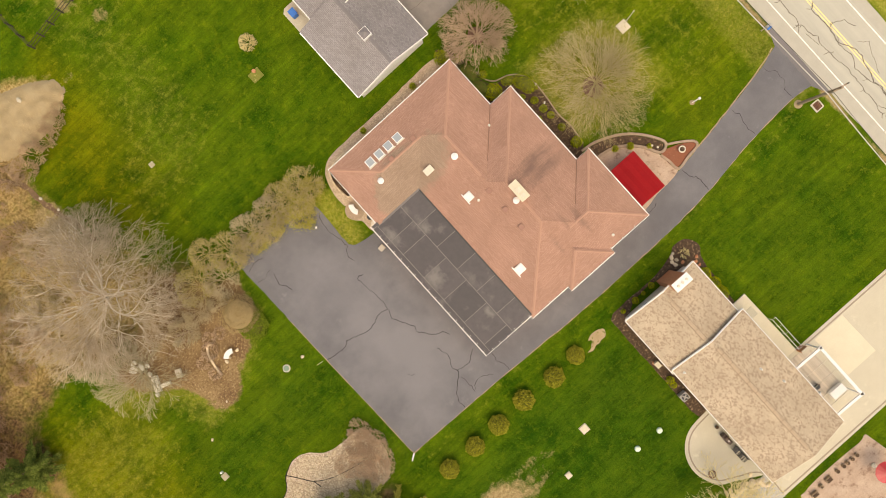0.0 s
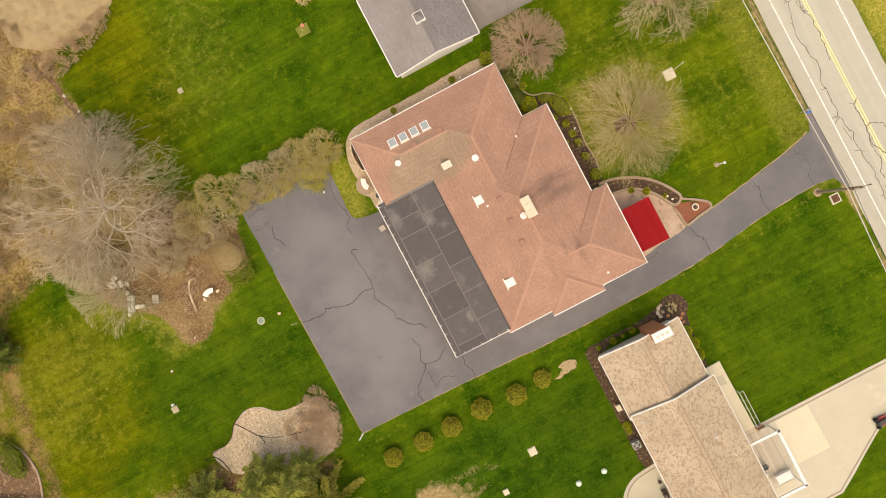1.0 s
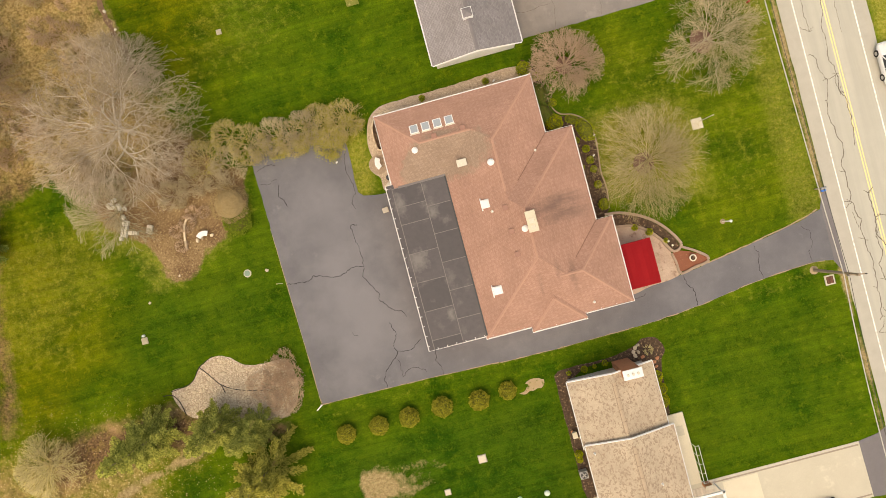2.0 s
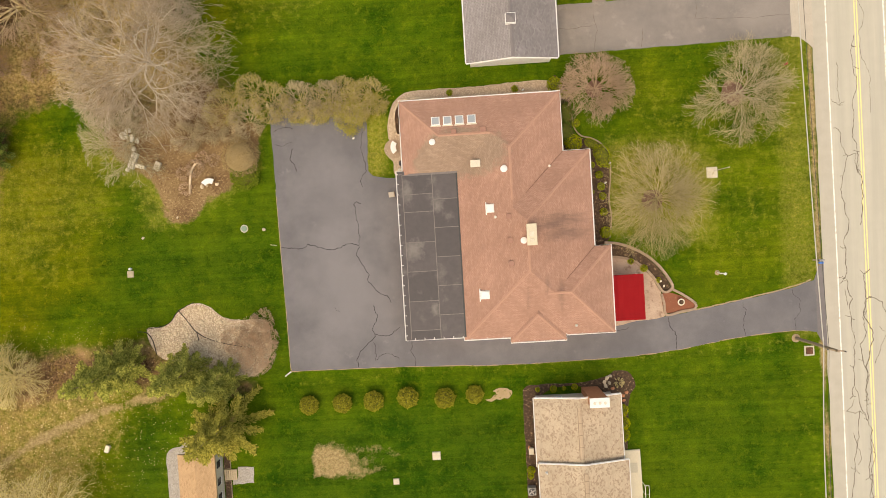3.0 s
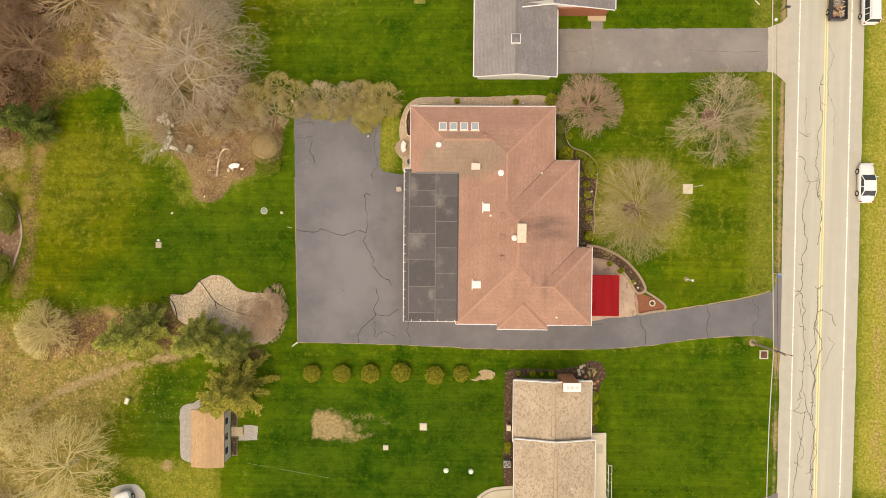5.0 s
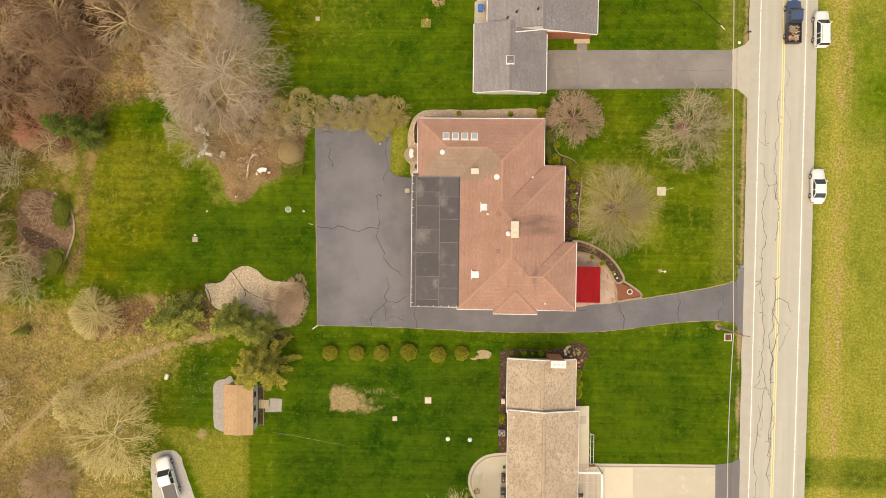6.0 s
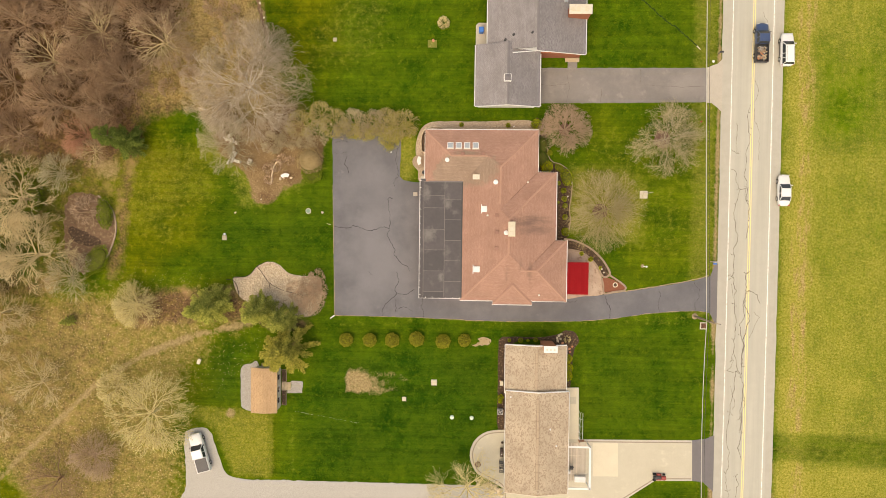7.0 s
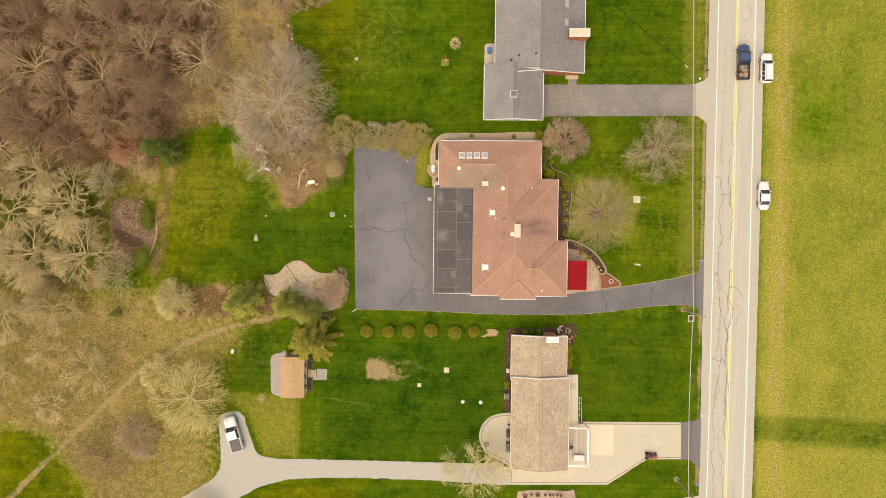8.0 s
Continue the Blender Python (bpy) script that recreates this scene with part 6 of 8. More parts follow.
def spruce(seed, height, radius, needles, label, gap=0.74):
    """A spruce: a trunk and whorls of plume-like boughs, each a fan of needle-clad twigs that lifts at the tip."""
    t = thing("spruce_tree", label=label, category="tree")
    r = random.Random(seed)
    part("trunk", cyl(bmesh.new(), 0, 0, -0.1, height * 0.97, 0.18, 0.02, 8), WOODPOLE, t, local=True)
    v, f, z, turn = [], [], 0.9, 0.0
    while z < height * 0.99:
        k = z / height
        reach = radius * (1 - k) ** 0.75 + 0.15
        n = 6 if k < 0.45 else 5
        turn += r.uniform(0.3, 1.0)
        for i in range(n):
            a = turn + 6.2832 * i / n + r.uniform(-0.2, 0.2)
            L = reach * r.uniform(0.5, 1.15)
            zz = z + r.uniform(-0.2, 0.2)
            out, side = Vector((math.cos(a), math.sin(a), 0)), Vector((-math.sin(a), math.cos(a), 0))
            rise = 0.10 + 0.9 * max(0.0, k - 0.6)

            def along(u):
                return out * (L * u) + side * (0.06 * L * math.sin(3 * u + i)) + Vector((0, 0, zz + rise * L * u - 0.42 * L * u * u + 0.34 * L * max(0, u - 0.55)))

            steps = max(4, int(L / 0.17))
            for s in range(1, steps + 1):
                u = 0.12 + 0.88 * s / steps
                p = along(u)
                w = (0.22 + 0.42 * math.sin(min(1.0, (1.06 - u) * 1.6) * 1.5708)) * min(1.0, 0.35 + 0.3 * L) * r.uniform(0.6, 1.25)
                spindle(v, f, p, p + out * 0.22 + Vector((0, 0, 0.05)), 0.075, r.random() * 2)
                for sgn in (-1, 1):
                    q = p + side * sgn * w * r.uniform(0.65, 0.95) + out * (w * 0.62) + Vector((0, 0, r.uniform(-0.30, 0.06) * w))
                    spindle(v, f, p, q, 0.075, r.random() * 2)
                    for h in (0.3, 0.55, 0.8):
                        c = p.lerp(q, h)
                        g = c + out * (w * r.uniform(0.30, 0.5)) + side * (sgn * w * r.uniform(-0.25, 0.3)) + Vector((0, 0, r.uniform(-0.10, 0.16) * w))
                        spindle(v, f, c, g, 0.068, r.random() * 2)
            spindle(v, f, along(0.9), along(1.06) + Vector((0, 0, 0.03)), 0.06, 0)
        z += r.uniform(0.8, 1.15) * gap * (1.2 - 0.5 * k)
    raw("needles", v, f, needles, t)
    return t


def shrub(seed, rx, rz, leaf, size=0.07, count=1500, label="", name="shrub", ry=None, lumps=0.10, heart=None):
    """A clipped shrub: a dark woody heart under a skin of many small leaves."""
    ry = ry or rx
    t = thing(name, label=label, category="shrub")
    r = random.Random(seed)
    bm = ball(bmesh.new(), 0, 0, rz * 0.95, rx * 0.80, ry * 0.80, rz * 0.84, 14)
    part("heart", bm, heart or STEM, t, local=True)
    places = []
    for _ in range(count):
        d = Vector((r.gauss(0, 1), r.gauss(0, 1), r.gauss(0, 1) + 0.35)).normalized()
        lump = 1 + lumps * 2 * noise.noise((d.x * 2.2 + seed, d.y * 2.2, d.z * 2.2)) + r.uniform(-0.09, 0.05)
        places.append((Vector((d.x * rx * lump, d.y * ry * lump, max(0.03, rz + d.z * rz * lump))), d))
    raw("leaves", *leaf_cloud(places, r, size, 1, 0.015), leaf, t)
    return t


def put(ob, x, y, rz=0.0, s=1.0, z=0.0, sz=None):
    ob.matrix_basis = Matrix.LocRotScale((x, y, z), Euler((0, 0, radians(rz))), (s, s, sz or s))
    PLACE[ob] = ob.matrix_basis.copy()
    return ob


def another(ob, x, y, rz=0.0, s=1.0, label="", sz=None, z=0.0):
    old = ob.scale.copy()
    c = copy_thing(ob, pose(x, y, z, 0, 0, rz))
    c.scale = (s, s, sz or s)
    if label:
        c["label"] = label
    return c


# front lawn
put(bare_tree(11, 4.0, 4.0, TWIG_RED, 20, 0.12, 5, 0.6, "leafless ornamental tree with dense reddish twigs on the lawn", twig=0.95, low=84, wild=0.11), 16.8, 14.1)
put(bare_tree(12, 3.9, 6.5, TWIG_TAN, 31, 0.075, 5, 0.4, "round leafless ornamental tree with fine tan twigs", twig=0.66, low=88, wild=0.14), 22.5, 2.8)
put(bare_tree(13, 4.8, 6.0, TWIG_OLIVE, 14, 0.10, 5, 0.6, "open leafless lawn tree with grey-brown branches", twig=0.66, low=84, wild=0.26, limb_wood=TWIG_LIMB), 31.0, 12.9)
# the big pale tree behind the lot, and the wood beyond
put(bare_tree(21, 10.0, 9.4, TWIG_GREY, 11, 0.24, 6, 2.2, "big spreading leafless tree with pale grey limbs", low=88, twig=0.95, wild=0.25, limb_wood=TWIG_WHITE), -27.6, 19.4)
TWIG_BUDRED = bark("red_budding_twigs", (0.55, 0.27, 0.165), (0.40, 0.20, 0.13))
TWIG_LICHEN = bark("lichen_grey_twigs", (0.54, 0.475, 0.29), (0.42, 0.365, 0.22))
wood_a = put(bare_tree(31, 9.0, 4.8, TWIG_DARK, 8, 0.2, 5, 2.5, "leafless dark-twigged woodland tree", low=66, twig=1.35, limb_wood=TWIG_BROWN), -50, 22)
wood_b = put(bare_tree(32, 9.5, 5.0, TWIG_BROWN, 8, 0.22, 5, 2.5, "leafless grey-twigged woodland tree", low=70, twig=1.3, limb_wood=TWIG_WARM), -39.5, 25.5)
wood_c = put(bare_tree(33, 8.0, 6.6, TWIG_WARM, 8, 0.28, 5, 2.0, "leafless pale-barked woodland tree", low=80, twig=1.8, wild=0.16), -60.5, 3.5)
bud = put(bare_tree(34, 7.0, 7.0, TWIG_PALE, 8, 0.24, 5, 1.2, "spreading yellowish tree coming into bud", low=82, twig=1.35, wild=0.15, leaves=(BUDS, 0.085, 1, 0.16)), -42.0, -27.2)
tan_tree = put(bare_tree(36, 4.4, 4.8, TWIG_WARM, 9, 0.12, 4, 0.6, "leafless tan-twigged tree over rough grass", twig=1.2, low=82), -58.6, -23.2, 30, 1.1)
under = put(bare_tree(35, 4.0, 2.8, TWIG_DARK, 8, 0.05, 4, 0.0, "tangled dark leafless undergrowth bush", "undergrowth_bush", 7, None, 1.5, 72), -55, 19)
for k, (x, y, kind, s) in enumerate(((-44.5, 20.0, 'a', 1.0), (-48.5, 27, 'b', 1.0), (-54, 16.5, 'a', 1.05), (-55.5, 23, 'b', 0.95), (-53, 31, 'a', 1.1), (-59.5, 28, 'a', 1.0), (-61, 20, 'a', 1.1), (-66, 24.5, 'b', 1.0), (-67, 31, 'a', 1.1),
                                     (-67.5, 16.5, 'a', 1.05), (-73, 20, 'b', 1.0), (-73.5, 27.5, 'a', 1.0), (-46, 34.5, 'a', 1.0), (-59.5, 36, 'b', 1.0), (-60.5, 12.5, 'a', 0.9))):
    another({"a": wood_a, "b": wood_b}[kind], x, y, k * 77.0, s)
for k, (x, y, kind, s) in enumerate(((-66, 8.5, 'c', 0.9), (-72, 12.5, 'b', 1.0), (-71, 2, 'c', 1.05), (-58.5, -4.5, 'c', 0.95), (-66.5, -4.5, 'c', 1.05), (-74.5, -5, 'c', 1.0), (-42.5, 29.5, 'a', 0.8), (-40, 35.5, 'b', 0.9),
                                     (-75.5, 34, 'a', 1.1), (-50.5, 10.5, 'b', 0.5), (-79, 8, 'c', 1.1), (-80, 24, 'a', 1.2), (-49, 16.8, 'a', 0.8), (-47.5, 23.5, 'a', 0.9), (-72, -14, 'c', 0.8), (-64.5, -13.0, 'c', 0.75))):
    another({"a": wood_a, "b": wood_b, "c": wood_c}[kind], x, y, 31 + k * 83.0, s)
spread = random.Random(77)
DENSE = [(-82, 40), (-38, 40), (-39, 19.5), (-46, 16.5), (-53, 14.5), (-62, 13), (-82, 13)]
for _ in range(60):
    x, y = spread.uniform(-82, -38), spread.uniform(13, 40)
    if inside(DENSE, np.array([x]), np.array([y]))[0] > 1.0:
        another(under, x, y, spread.uniform(0, 360), spread.uniform(0.7, 1.25))
for x, y, rz, s in ((-65, -29, 120, 0.75), (-66, -20, 200, 0.8), (-73, -24, 60, 0.8)):
    another(tan_tree, x, y, rz, s)
another(bud, -47.4, -23.6, 130, 0.5, "small yellow-green tree coming into bud")
another(bud, -40.5, -46.5, 40, 0.6, "small yellowish tree coming into bud")
put(bare_tree(47, 3.4, 4.2, TWIG_ROSE, 26, 0.08, 4, 0.3, "leafless rosy-brown shrub-like tree over dry leaves", low=84, twig=1.0), -51.3, -34.0)
put(bare_tree(48, 4.2, 5.2, TWIG_DARK, 9, 0.20, 4, 0.4, "low leafless tree with dark limbs", low=86, twig=1.0, wild=0.12), -56.5, -37.6)
put(bare_tree(49, 4.6, 3.4, TWIG_BUDRED, 14, 0.12, 4, 0.8, "leafless tree with reddish budding twigs", low=80, twig=1.2), -52.3, 12.6)
put(bare_tree(50, 4.0, 3.4, TWIG_LICHEN, 13, 0.12, 4, 0.5, "grey-green lichened leafless tree", low=82, twig=1.2), -56.0, 7.4)
put(bare_tree(56, 4.2, 4.2, TWIG_LICHEN, 13, 0.12, 4, 0.5, "pale lichened leafless tree at the bed's end", low=84, twig=1.2), -54.4, -7.6)
put(bare_tree(57, 2.6, 2.6, TWIG_ROSE, 10, 0.05, 4, 0.0, "rounded leafless shrub in the mulch bed", "twiggy_shrub", 8, None, 1.2, 80), -52.3, 2.0)
put(bare_tree(37, 3.6, 3.8, TWIG_PALE, 24, 0.12, 4, 0.3, "dense round tan tree in bud", low=84, twig=1.0, leaves=(BUDS, 0.06, 1, 0.14)), -44.9, -11.7)
put(bare_tree(38, 6.0, 6.0, TWIG_PALE, 8, 0.22, 5, 1.2, "leafless garden tree beside the patio", low=84, twig=1.0, wild=0.17), 3.6, -37.2)
put(bare_tree(39, 4.6, 5.2, TWIG_LICHEN, 9, 0.12, 5, 0.5, "leafless fine-twigged tree spreading over the leaf mulch", low=86, twig=0.9), -31.0, 11.8)
# thicket along the lot
thick = put(bare_tree(41, 3.0, 2.2, TWIG_BUSH, 16, 0.04, 4, 0.0, "tangled leafless thicket bush with first leaves", "thicket_bush", 9, (LIME, 0.055, 2, 0.12), 1.05, 72, 0.18), -7.4, 14.4)
thick_b = put(bare_tree(42, 3.0, 2.1, TWIG_OLIVE, 16, 0.04, 4, 0.0, "tangled brown leafless thicket bush", "thicket_bush", 9, None, 1.05, 72, 0.18), -10.2, 15.0)
for k, (x, y, s) in enumerate(((-13.2, 15.0, 1.05), (-16.2, 15.0, 1.0), (-18.6, 13.4, 1.0), (-21.0, 14.6, 1.0), (-22.6, 12.6, 0.9), (-18.0, 16.4, 0.85), (-25.2, 12.0, 0.85), (-11.6, 14.4, 0.9), (-14.8, 14.2, 0.8), (-8.6, 15.4, 0.85), (-20.3, 12.2, 0.7), (-5.9, 14.9, 1.0))):
    another(thick if k % 2 else thick_b, x, y, 60.0 * k, s)
lime = put(bare_tree(43, 2.0, 1.7, TWIG_BUSH, 7, 0.04, 4, 0.0, "yellow-green bush just coming into leaf", "leafing_bush", 8, (LIME, 0.07, 4, 0.20), 1.1, 75), -8.1, 12.9)
for x, y, s in ((-10.9, 13.7, 0.6), (-13.6, 13.8, 0.7), (-5.6, 14.2, 0.75), (-9.3, 13.9, 0.55)):
    another(lime, x, y, x * 50, s)
# scrub between the wood and the lawns
scrub = put(bare_tree(58, 1.7, 1.9, TWIG_BUSH, 8, 0.03, 4, 0.0, "low straw-brown scrub bush", "scrub_bush", 8, None, 1.25, 80, 0.2), -34, 24)
scrub_b = put(bare_tree(59, 2.2, 1.8, TWIG_BROWN, 8, 0.03, 4, 0.0, "low brown scrub bush", "scrub_bush", 8, None, 1.25, 76, 0.2), -31, 28)
for _ in range(70):
    x, y = spread.uniform(-42, -26), spread.uniform(15, 42)
    if inside([(-42, 19), (-36, 16.5), (-28, 16), (-27.5, 24), (-29, 36), (-29, 42), (-42, 42)], np.array([x]), np.array([y]))[0] > 0.6 and math.hypot(x + 29.3, y - 31) > 2.0:
        another(scrub if spread.random() < 0.6 else scrub_b, x, y, spread.uniform(0, 360), spread.uniform(0.5, 1.2))
put(shrub(44, 1.9, 1.0, leafy("tan_bush_leaves", (0.33, 0.24, 0.115), (0.46, 0.345, 0.17)), 0.06, 5000, "round tan dormant bush at the mulch edge", "dormant_bush", heart=TANHEART), -19.6, 9.6)
put(shrub(45, 1.5, 0.5, COVER, 0.09, 3000, "low spreading green shrub beside the mulch", "shrub"), -19.4, 7.9)
red_twigs = put(bare_tree(46, 1.6, 1.8, TWIG_ROSE, 10, 0.02, 4, 0.0, "low reddish leafless shrub over the pebble bed", "twiggy_shrub", 8, None, 0.95, 84), -19.4, -8.3)
for x, y, s in ((-18.9, -10.4, 1.2), (-20.4, -10.2, 1.0), (-18.4, -9.0, 1.0), (-19.6, -11.6, 1.0), (-21.6, -9.2, 0.9), (-18.5, -7.4, 0.8)):
    another(red_twigs, x, y, x * 90, s)
for x, y, s in ((-24.6, 8.8, 0.6), (-26.0, 8.4, 0.45), (-25.8, 6.8, 0.45), (-23.8, 9.9, 0.45), (-22.6, 9.6, 0.45)):
    another(red_twigs, x, y, x * 70, s, "small dark leafless shrub in the mulch")

# evergreens by the pebble bed
s_a = put(spruce(51, 12.0, 3.5, SPRUCE, "olive-green spruce tree with drooping boughs"), -32.9, -11.4)
another(s_a, -26.0, -12.0, 50, 0.86)
another(s_a, -22.8, -13.1, 130, 0.78)
put(spruce(52, 10.5, 4.0, SPRUCE_YELLOW, "yellowing spruce tree over the shed", 0.85), -22.2, -17.4, 0, 1.1)
put(spruce(53, 11.0, 2.6, SPRUCE_DARK, "dark green evergreen at the wood's edge", 0.75), -45.6, 11.9)
another(s_a, -54.9, -14.2, 10, 0.28, "young dark spruce in rough grass")
put(shrub(54, 1.15, 0.6, COVER, 0.09, 1900, "dense green ground-cover shrub behind a stone edging", "shrub", 2.3), -49.8, 1.7, 5)
another(put(shrub(55, 1.5, 0.6, COVER, 0.09, 1900, "spreading green ground-cover shrub in a rounded bed", "shrub", 2.3), -51.0, -5.2, -32), -60.5, 4.0, 20, 1.0)

# clipped yews on the lawn
yew = put(shrub(61, 0.93, 0.62, YEW, 0.10, 1700, "round clipped yellow-green yew on the lawn", "clipped_yew"), -14.2, -16.35)
yew["group"] = "row of clipped yews"
for k, (x, y, s) in enumerate(((-10.73, -16.33, 1.0), (-7.5, -16.28, 1.05), (-3.93, -16.1, 1.08), (-0.09, -16.4, 1.05), (3.0, -16.18, 0.93))):
    another(yew, x, y, 50.0 * k + 20, s)

# foundation planting
fresh = put(shrub(62, 0.85, 0.62, leafy("gold_leaves", (0.24, 0.28, 0.010), (0.42, 0.43, 0.015)), 0.06, 1500, "round golden-green shrub by the house wall"), 14.46, 8.92)
box_s = put(shrub(63, 0.6, 0.45, BOX, 0.06, 900, "low rounded green shrub in dark mulch"), 17.3, -0.3, 0, 0.95)
for x, y, s in ((16.31, 6.67, 0.5), (16.98, 5.61, 0.65), (17.1, 4.4, 0.65), (17.22, 3.42, 0.6), (17.23, 1.8, 0.65), (16.2, 3.9, 0.4), (14.9, 11.0, 0.7), (12.9, 15.0, 1.25), (14.0, 14.0, 0.7), (8.9, 14.9, 0.6), (2.2, 14.95, 0.55)):
    another(box_s, x, y, x * 80 + y * 31, s)
hedge = put(shrub(64, 0.85, 0.5, BOX, 0.06, 1500, "curved low clipped hedge in dark mulch", "hedge", 1.25), 17.37, 7.47, 20)
another(hedge, 16.3, 8.86, 60, 0.55)
dark_s = put(shrub(65, 0.9, 0.6, DARKLEAF, 0.07, 1200, "dark green shrub close to the wall", "shrub", 1.3), 13.8, 12.0)
another(dark_s, 13.7, 10.1, 15, 1.0)
for x, y, s in ((17.95, -18.6, 0.75), (17.95, -19.9, 0.85), (17.9, -21.1, 0.85), (11.1, -16.1, 0.42), (13.3, -16.0, 0.38), (9.5, -16.1, 0.3), (12.2, -16.1, 0.25)):
    another(fresh, x, y, x * 80 + y * 31, s, "small golden-green shrub in the mulch bed")
for x, y, s in ((8.35, -24.4, 0.5), (8.3, -25.0, 0.4), (19.7, -3.4, 0.4), (21.0, -4.2, 0.45), (22.4, -5.5, 0.35)):
    another(fresh, x, y, x * 80 + y * 31, s, "small yellowish plant in the bed")

# ---- beds, edgings and garden stones ----
rnd = random.Random(8)


def bed(name, pts, mat, label, z=0.03, smooth=5, rough=0.05, seed=0):
    ob = slab(name, ragged(curve(pts, smooth, True), 0.3, rough, seed), -0.1, z, mat, None, label, kind="structure")
    ob["category"] = "garden bed"
    return ob


def kerb_row(parent, pts, w=0.22, l=0.28, z0=0.0, z1=0.16, name="kerb_block", material=None):
    """Single edging blocks laid end to end along a line."""
    line, run = [Vector((*p, 0)) for p in pts], 0.0
    shared = None
    for p, q in zip(line, line[1:]):
        d = (q - p).length
        while run < d:
            c = p.lerp(q, run / d)
            ang = math.degrees(math.atan2(q.y - p.y, q.x - p.x))
            if shared is None:
                shared = part(name, boxed(-l / 2 + 0.004, l / 2 - 0.004, -w / 2, w / 2, z0, z1, 0.014), material or KERB, parent, local=True)
                ob = shared
            else:
                ob = new(name, shared.data)
                ob.parent = parent
            ob.matrix_basis = PLACE[parent].inverted() @ pose(c.x, c.y, rnd.uniform(-0.012, 0.012), 0, 0, ang + rnd.uniform(-2, 2))
            run += l
        run -= d


bed("mulch_bed", [(12.9, 16.0), (14.0, 14.9), (14.5, 13.2), (14.55, 10.6), (15.2, 9.6), (16.6, 9.2), (17.9, 8.0), (18.1, 5.3), (17.8, 3.0), (17.95, 1.2), (17.6, -1.1), (15.0, -1.4), (12.6, 8), (12.4, 13.4)], MULCH,
    "dark mulch bed along the house front")
front_edge = thing("stone_edging", (17.5, 5, 0), label="low tan stone edging along the front bed", category="edging")
kerb_row(front_edge, curve([(14.6, 11.6), (14.75, 10.6), (15.4, 9.75), (16.7, 9.3), (17.75, 8.4), (18.2, 7.0), (18.15, 5.2), (17.9, 3.0), (18.05, 1.2), (17.75, -0.9)], 6), 0.13, 0.3, 0.0, 0.10)
bed("pebble_strip", [(-2.5, 13.3), (-2.6, 10.4), (-4.2, 10.4), (-4.35, 12.0), (-4.0, 13.6), (-3.2, 14.8), (-1.9, 15.35), (0.5, 15.45), (5.1, 15.45), (12.6, 15.55), (12.8, 13.3)], PEBBLEPATH, "strip of pale pebbles under the eaves", 0.034, 4)
strip = thing("stone_edging", (-3.5, 12, 0), label="low scalloped stone edging round a small bed", category="edging")
kerb_row(strip, curve([(-2.95, 10.95), (-3.45, 11.1), (-3.62, 12.2), (-3.5, 13.4), (-3.0, 14.25), (-1.9, 14.6), (-0.6, 14.55), (-0.4, 14.2)], 6), 0.14, 0.26, 0.0, 0.28, material=STONE)
bed("mulch_bed", [(-3.4, 11.2), (-3.5, 13.2), (-2.9, 14.1), (-0.6, 14.4), (-0.6, 13.5), (-2.7, 13.3), (-2.75, 11.0)], MULCH, "small dark soil bed at the house corner", 0.05, 3)
pav = thing("seat_terrace", (-3.9, 9.6, 0), label="small round terrace of tan paving stones", category="terrace", kind="structure")
slab("bedding", curve([(-2.6, 11.0), (-3.6, 10.9), (-4.6, 10.2), (-4.85, 9.5), (-4.5, 8.8), (-4.0, 8.2), (-3.9, 6.9), (-2.6, 6.9)], 5, True), -0.1, 0.035, PEBBLEPATH, pav)
for ring, n in ((0.25, 4), (0.55, 9), (0.85, 14)):
    for k in range(n):
        a0, a1 = 6.2832 * k / n + ring, 6.2832 * (k + 0.9) / n + ring
        q = [(-3.85 + r * math.cos(a), 9.6 + r * math.sin(a)) for r, a in ((ring - 0.12, a0), (ring + 0.15, a0), (ring + 0.15, (a0 + a1) / 2), (ring + 0.15, a1), (ring - 0.12, a1))]
        part("paving_stone", prism(bmesh.new(), q, 0.0, 0.055), KERB, pav)


def stone_bench(x, y, rz, label):
    """A curved pale stone bench on two feet."""
    b = thing("stone_bench", (x, y, 0.05), rz, label, "bench")
    n = 8
    out = [(1.15 * math.sin(a) * 0.95, 1.15 * math.cos(a) - 0.85) for a in (radians(-38 + 76 * i / n) for i in range(n + 1))]
    inn = [(0.62 * math.sin(a) * 0.95, 0.62 * math.cos(a) - 0.85) for a in (radians(38 - 76 * i / n) for i in range(n + 1))]
    part("seat", prism(bmesh.new(), out + inn, 0.38, 0.47), WHITE, b, local=True)
    for s in (-0.3, 0.3):
        part("foot", boxed(s - 0.08, s + 0.08, -0.17, 0.1, 0, 0.38, 0.02), OFFWHITE, b, local=True)
    return b


stone_bench(-3.85, 9.7, 90, "curved white stone bench on the round terrace")
stone_bench(-23.3, 7.4, 10, "curved pale stone bench in the leaf mulch")
# entrance terrace with its curved low walls
terrace = slab("entrance_terrace", curve([(17.0, -2.6), (19.3, -3.1), (20.8, -3.9), (21.95, -5.2), (22.7, -6.9), (23.15, -9.1), (20, -9.6), (17.0, -9.4)], 5, True), -0.1, 0.05, STAMPED, None, "pinkish stamped concrete entrance terrace", kind="structure")
terrace["category"] = "terrace"
bed("mulch_bed", [(17.4, -1.6), (19.5, -2.0), (21.2, -3.0), (22.6, -4.4), (23.6, -6.0), (23.3, -6.6), (22.5, -6.4), (21.8, -5.0), (20.7, -3.8), (19.2, -3.0), (17.4, -2.7)], MULCH, "curved dark mulch bed between low stone walls", 0.09)
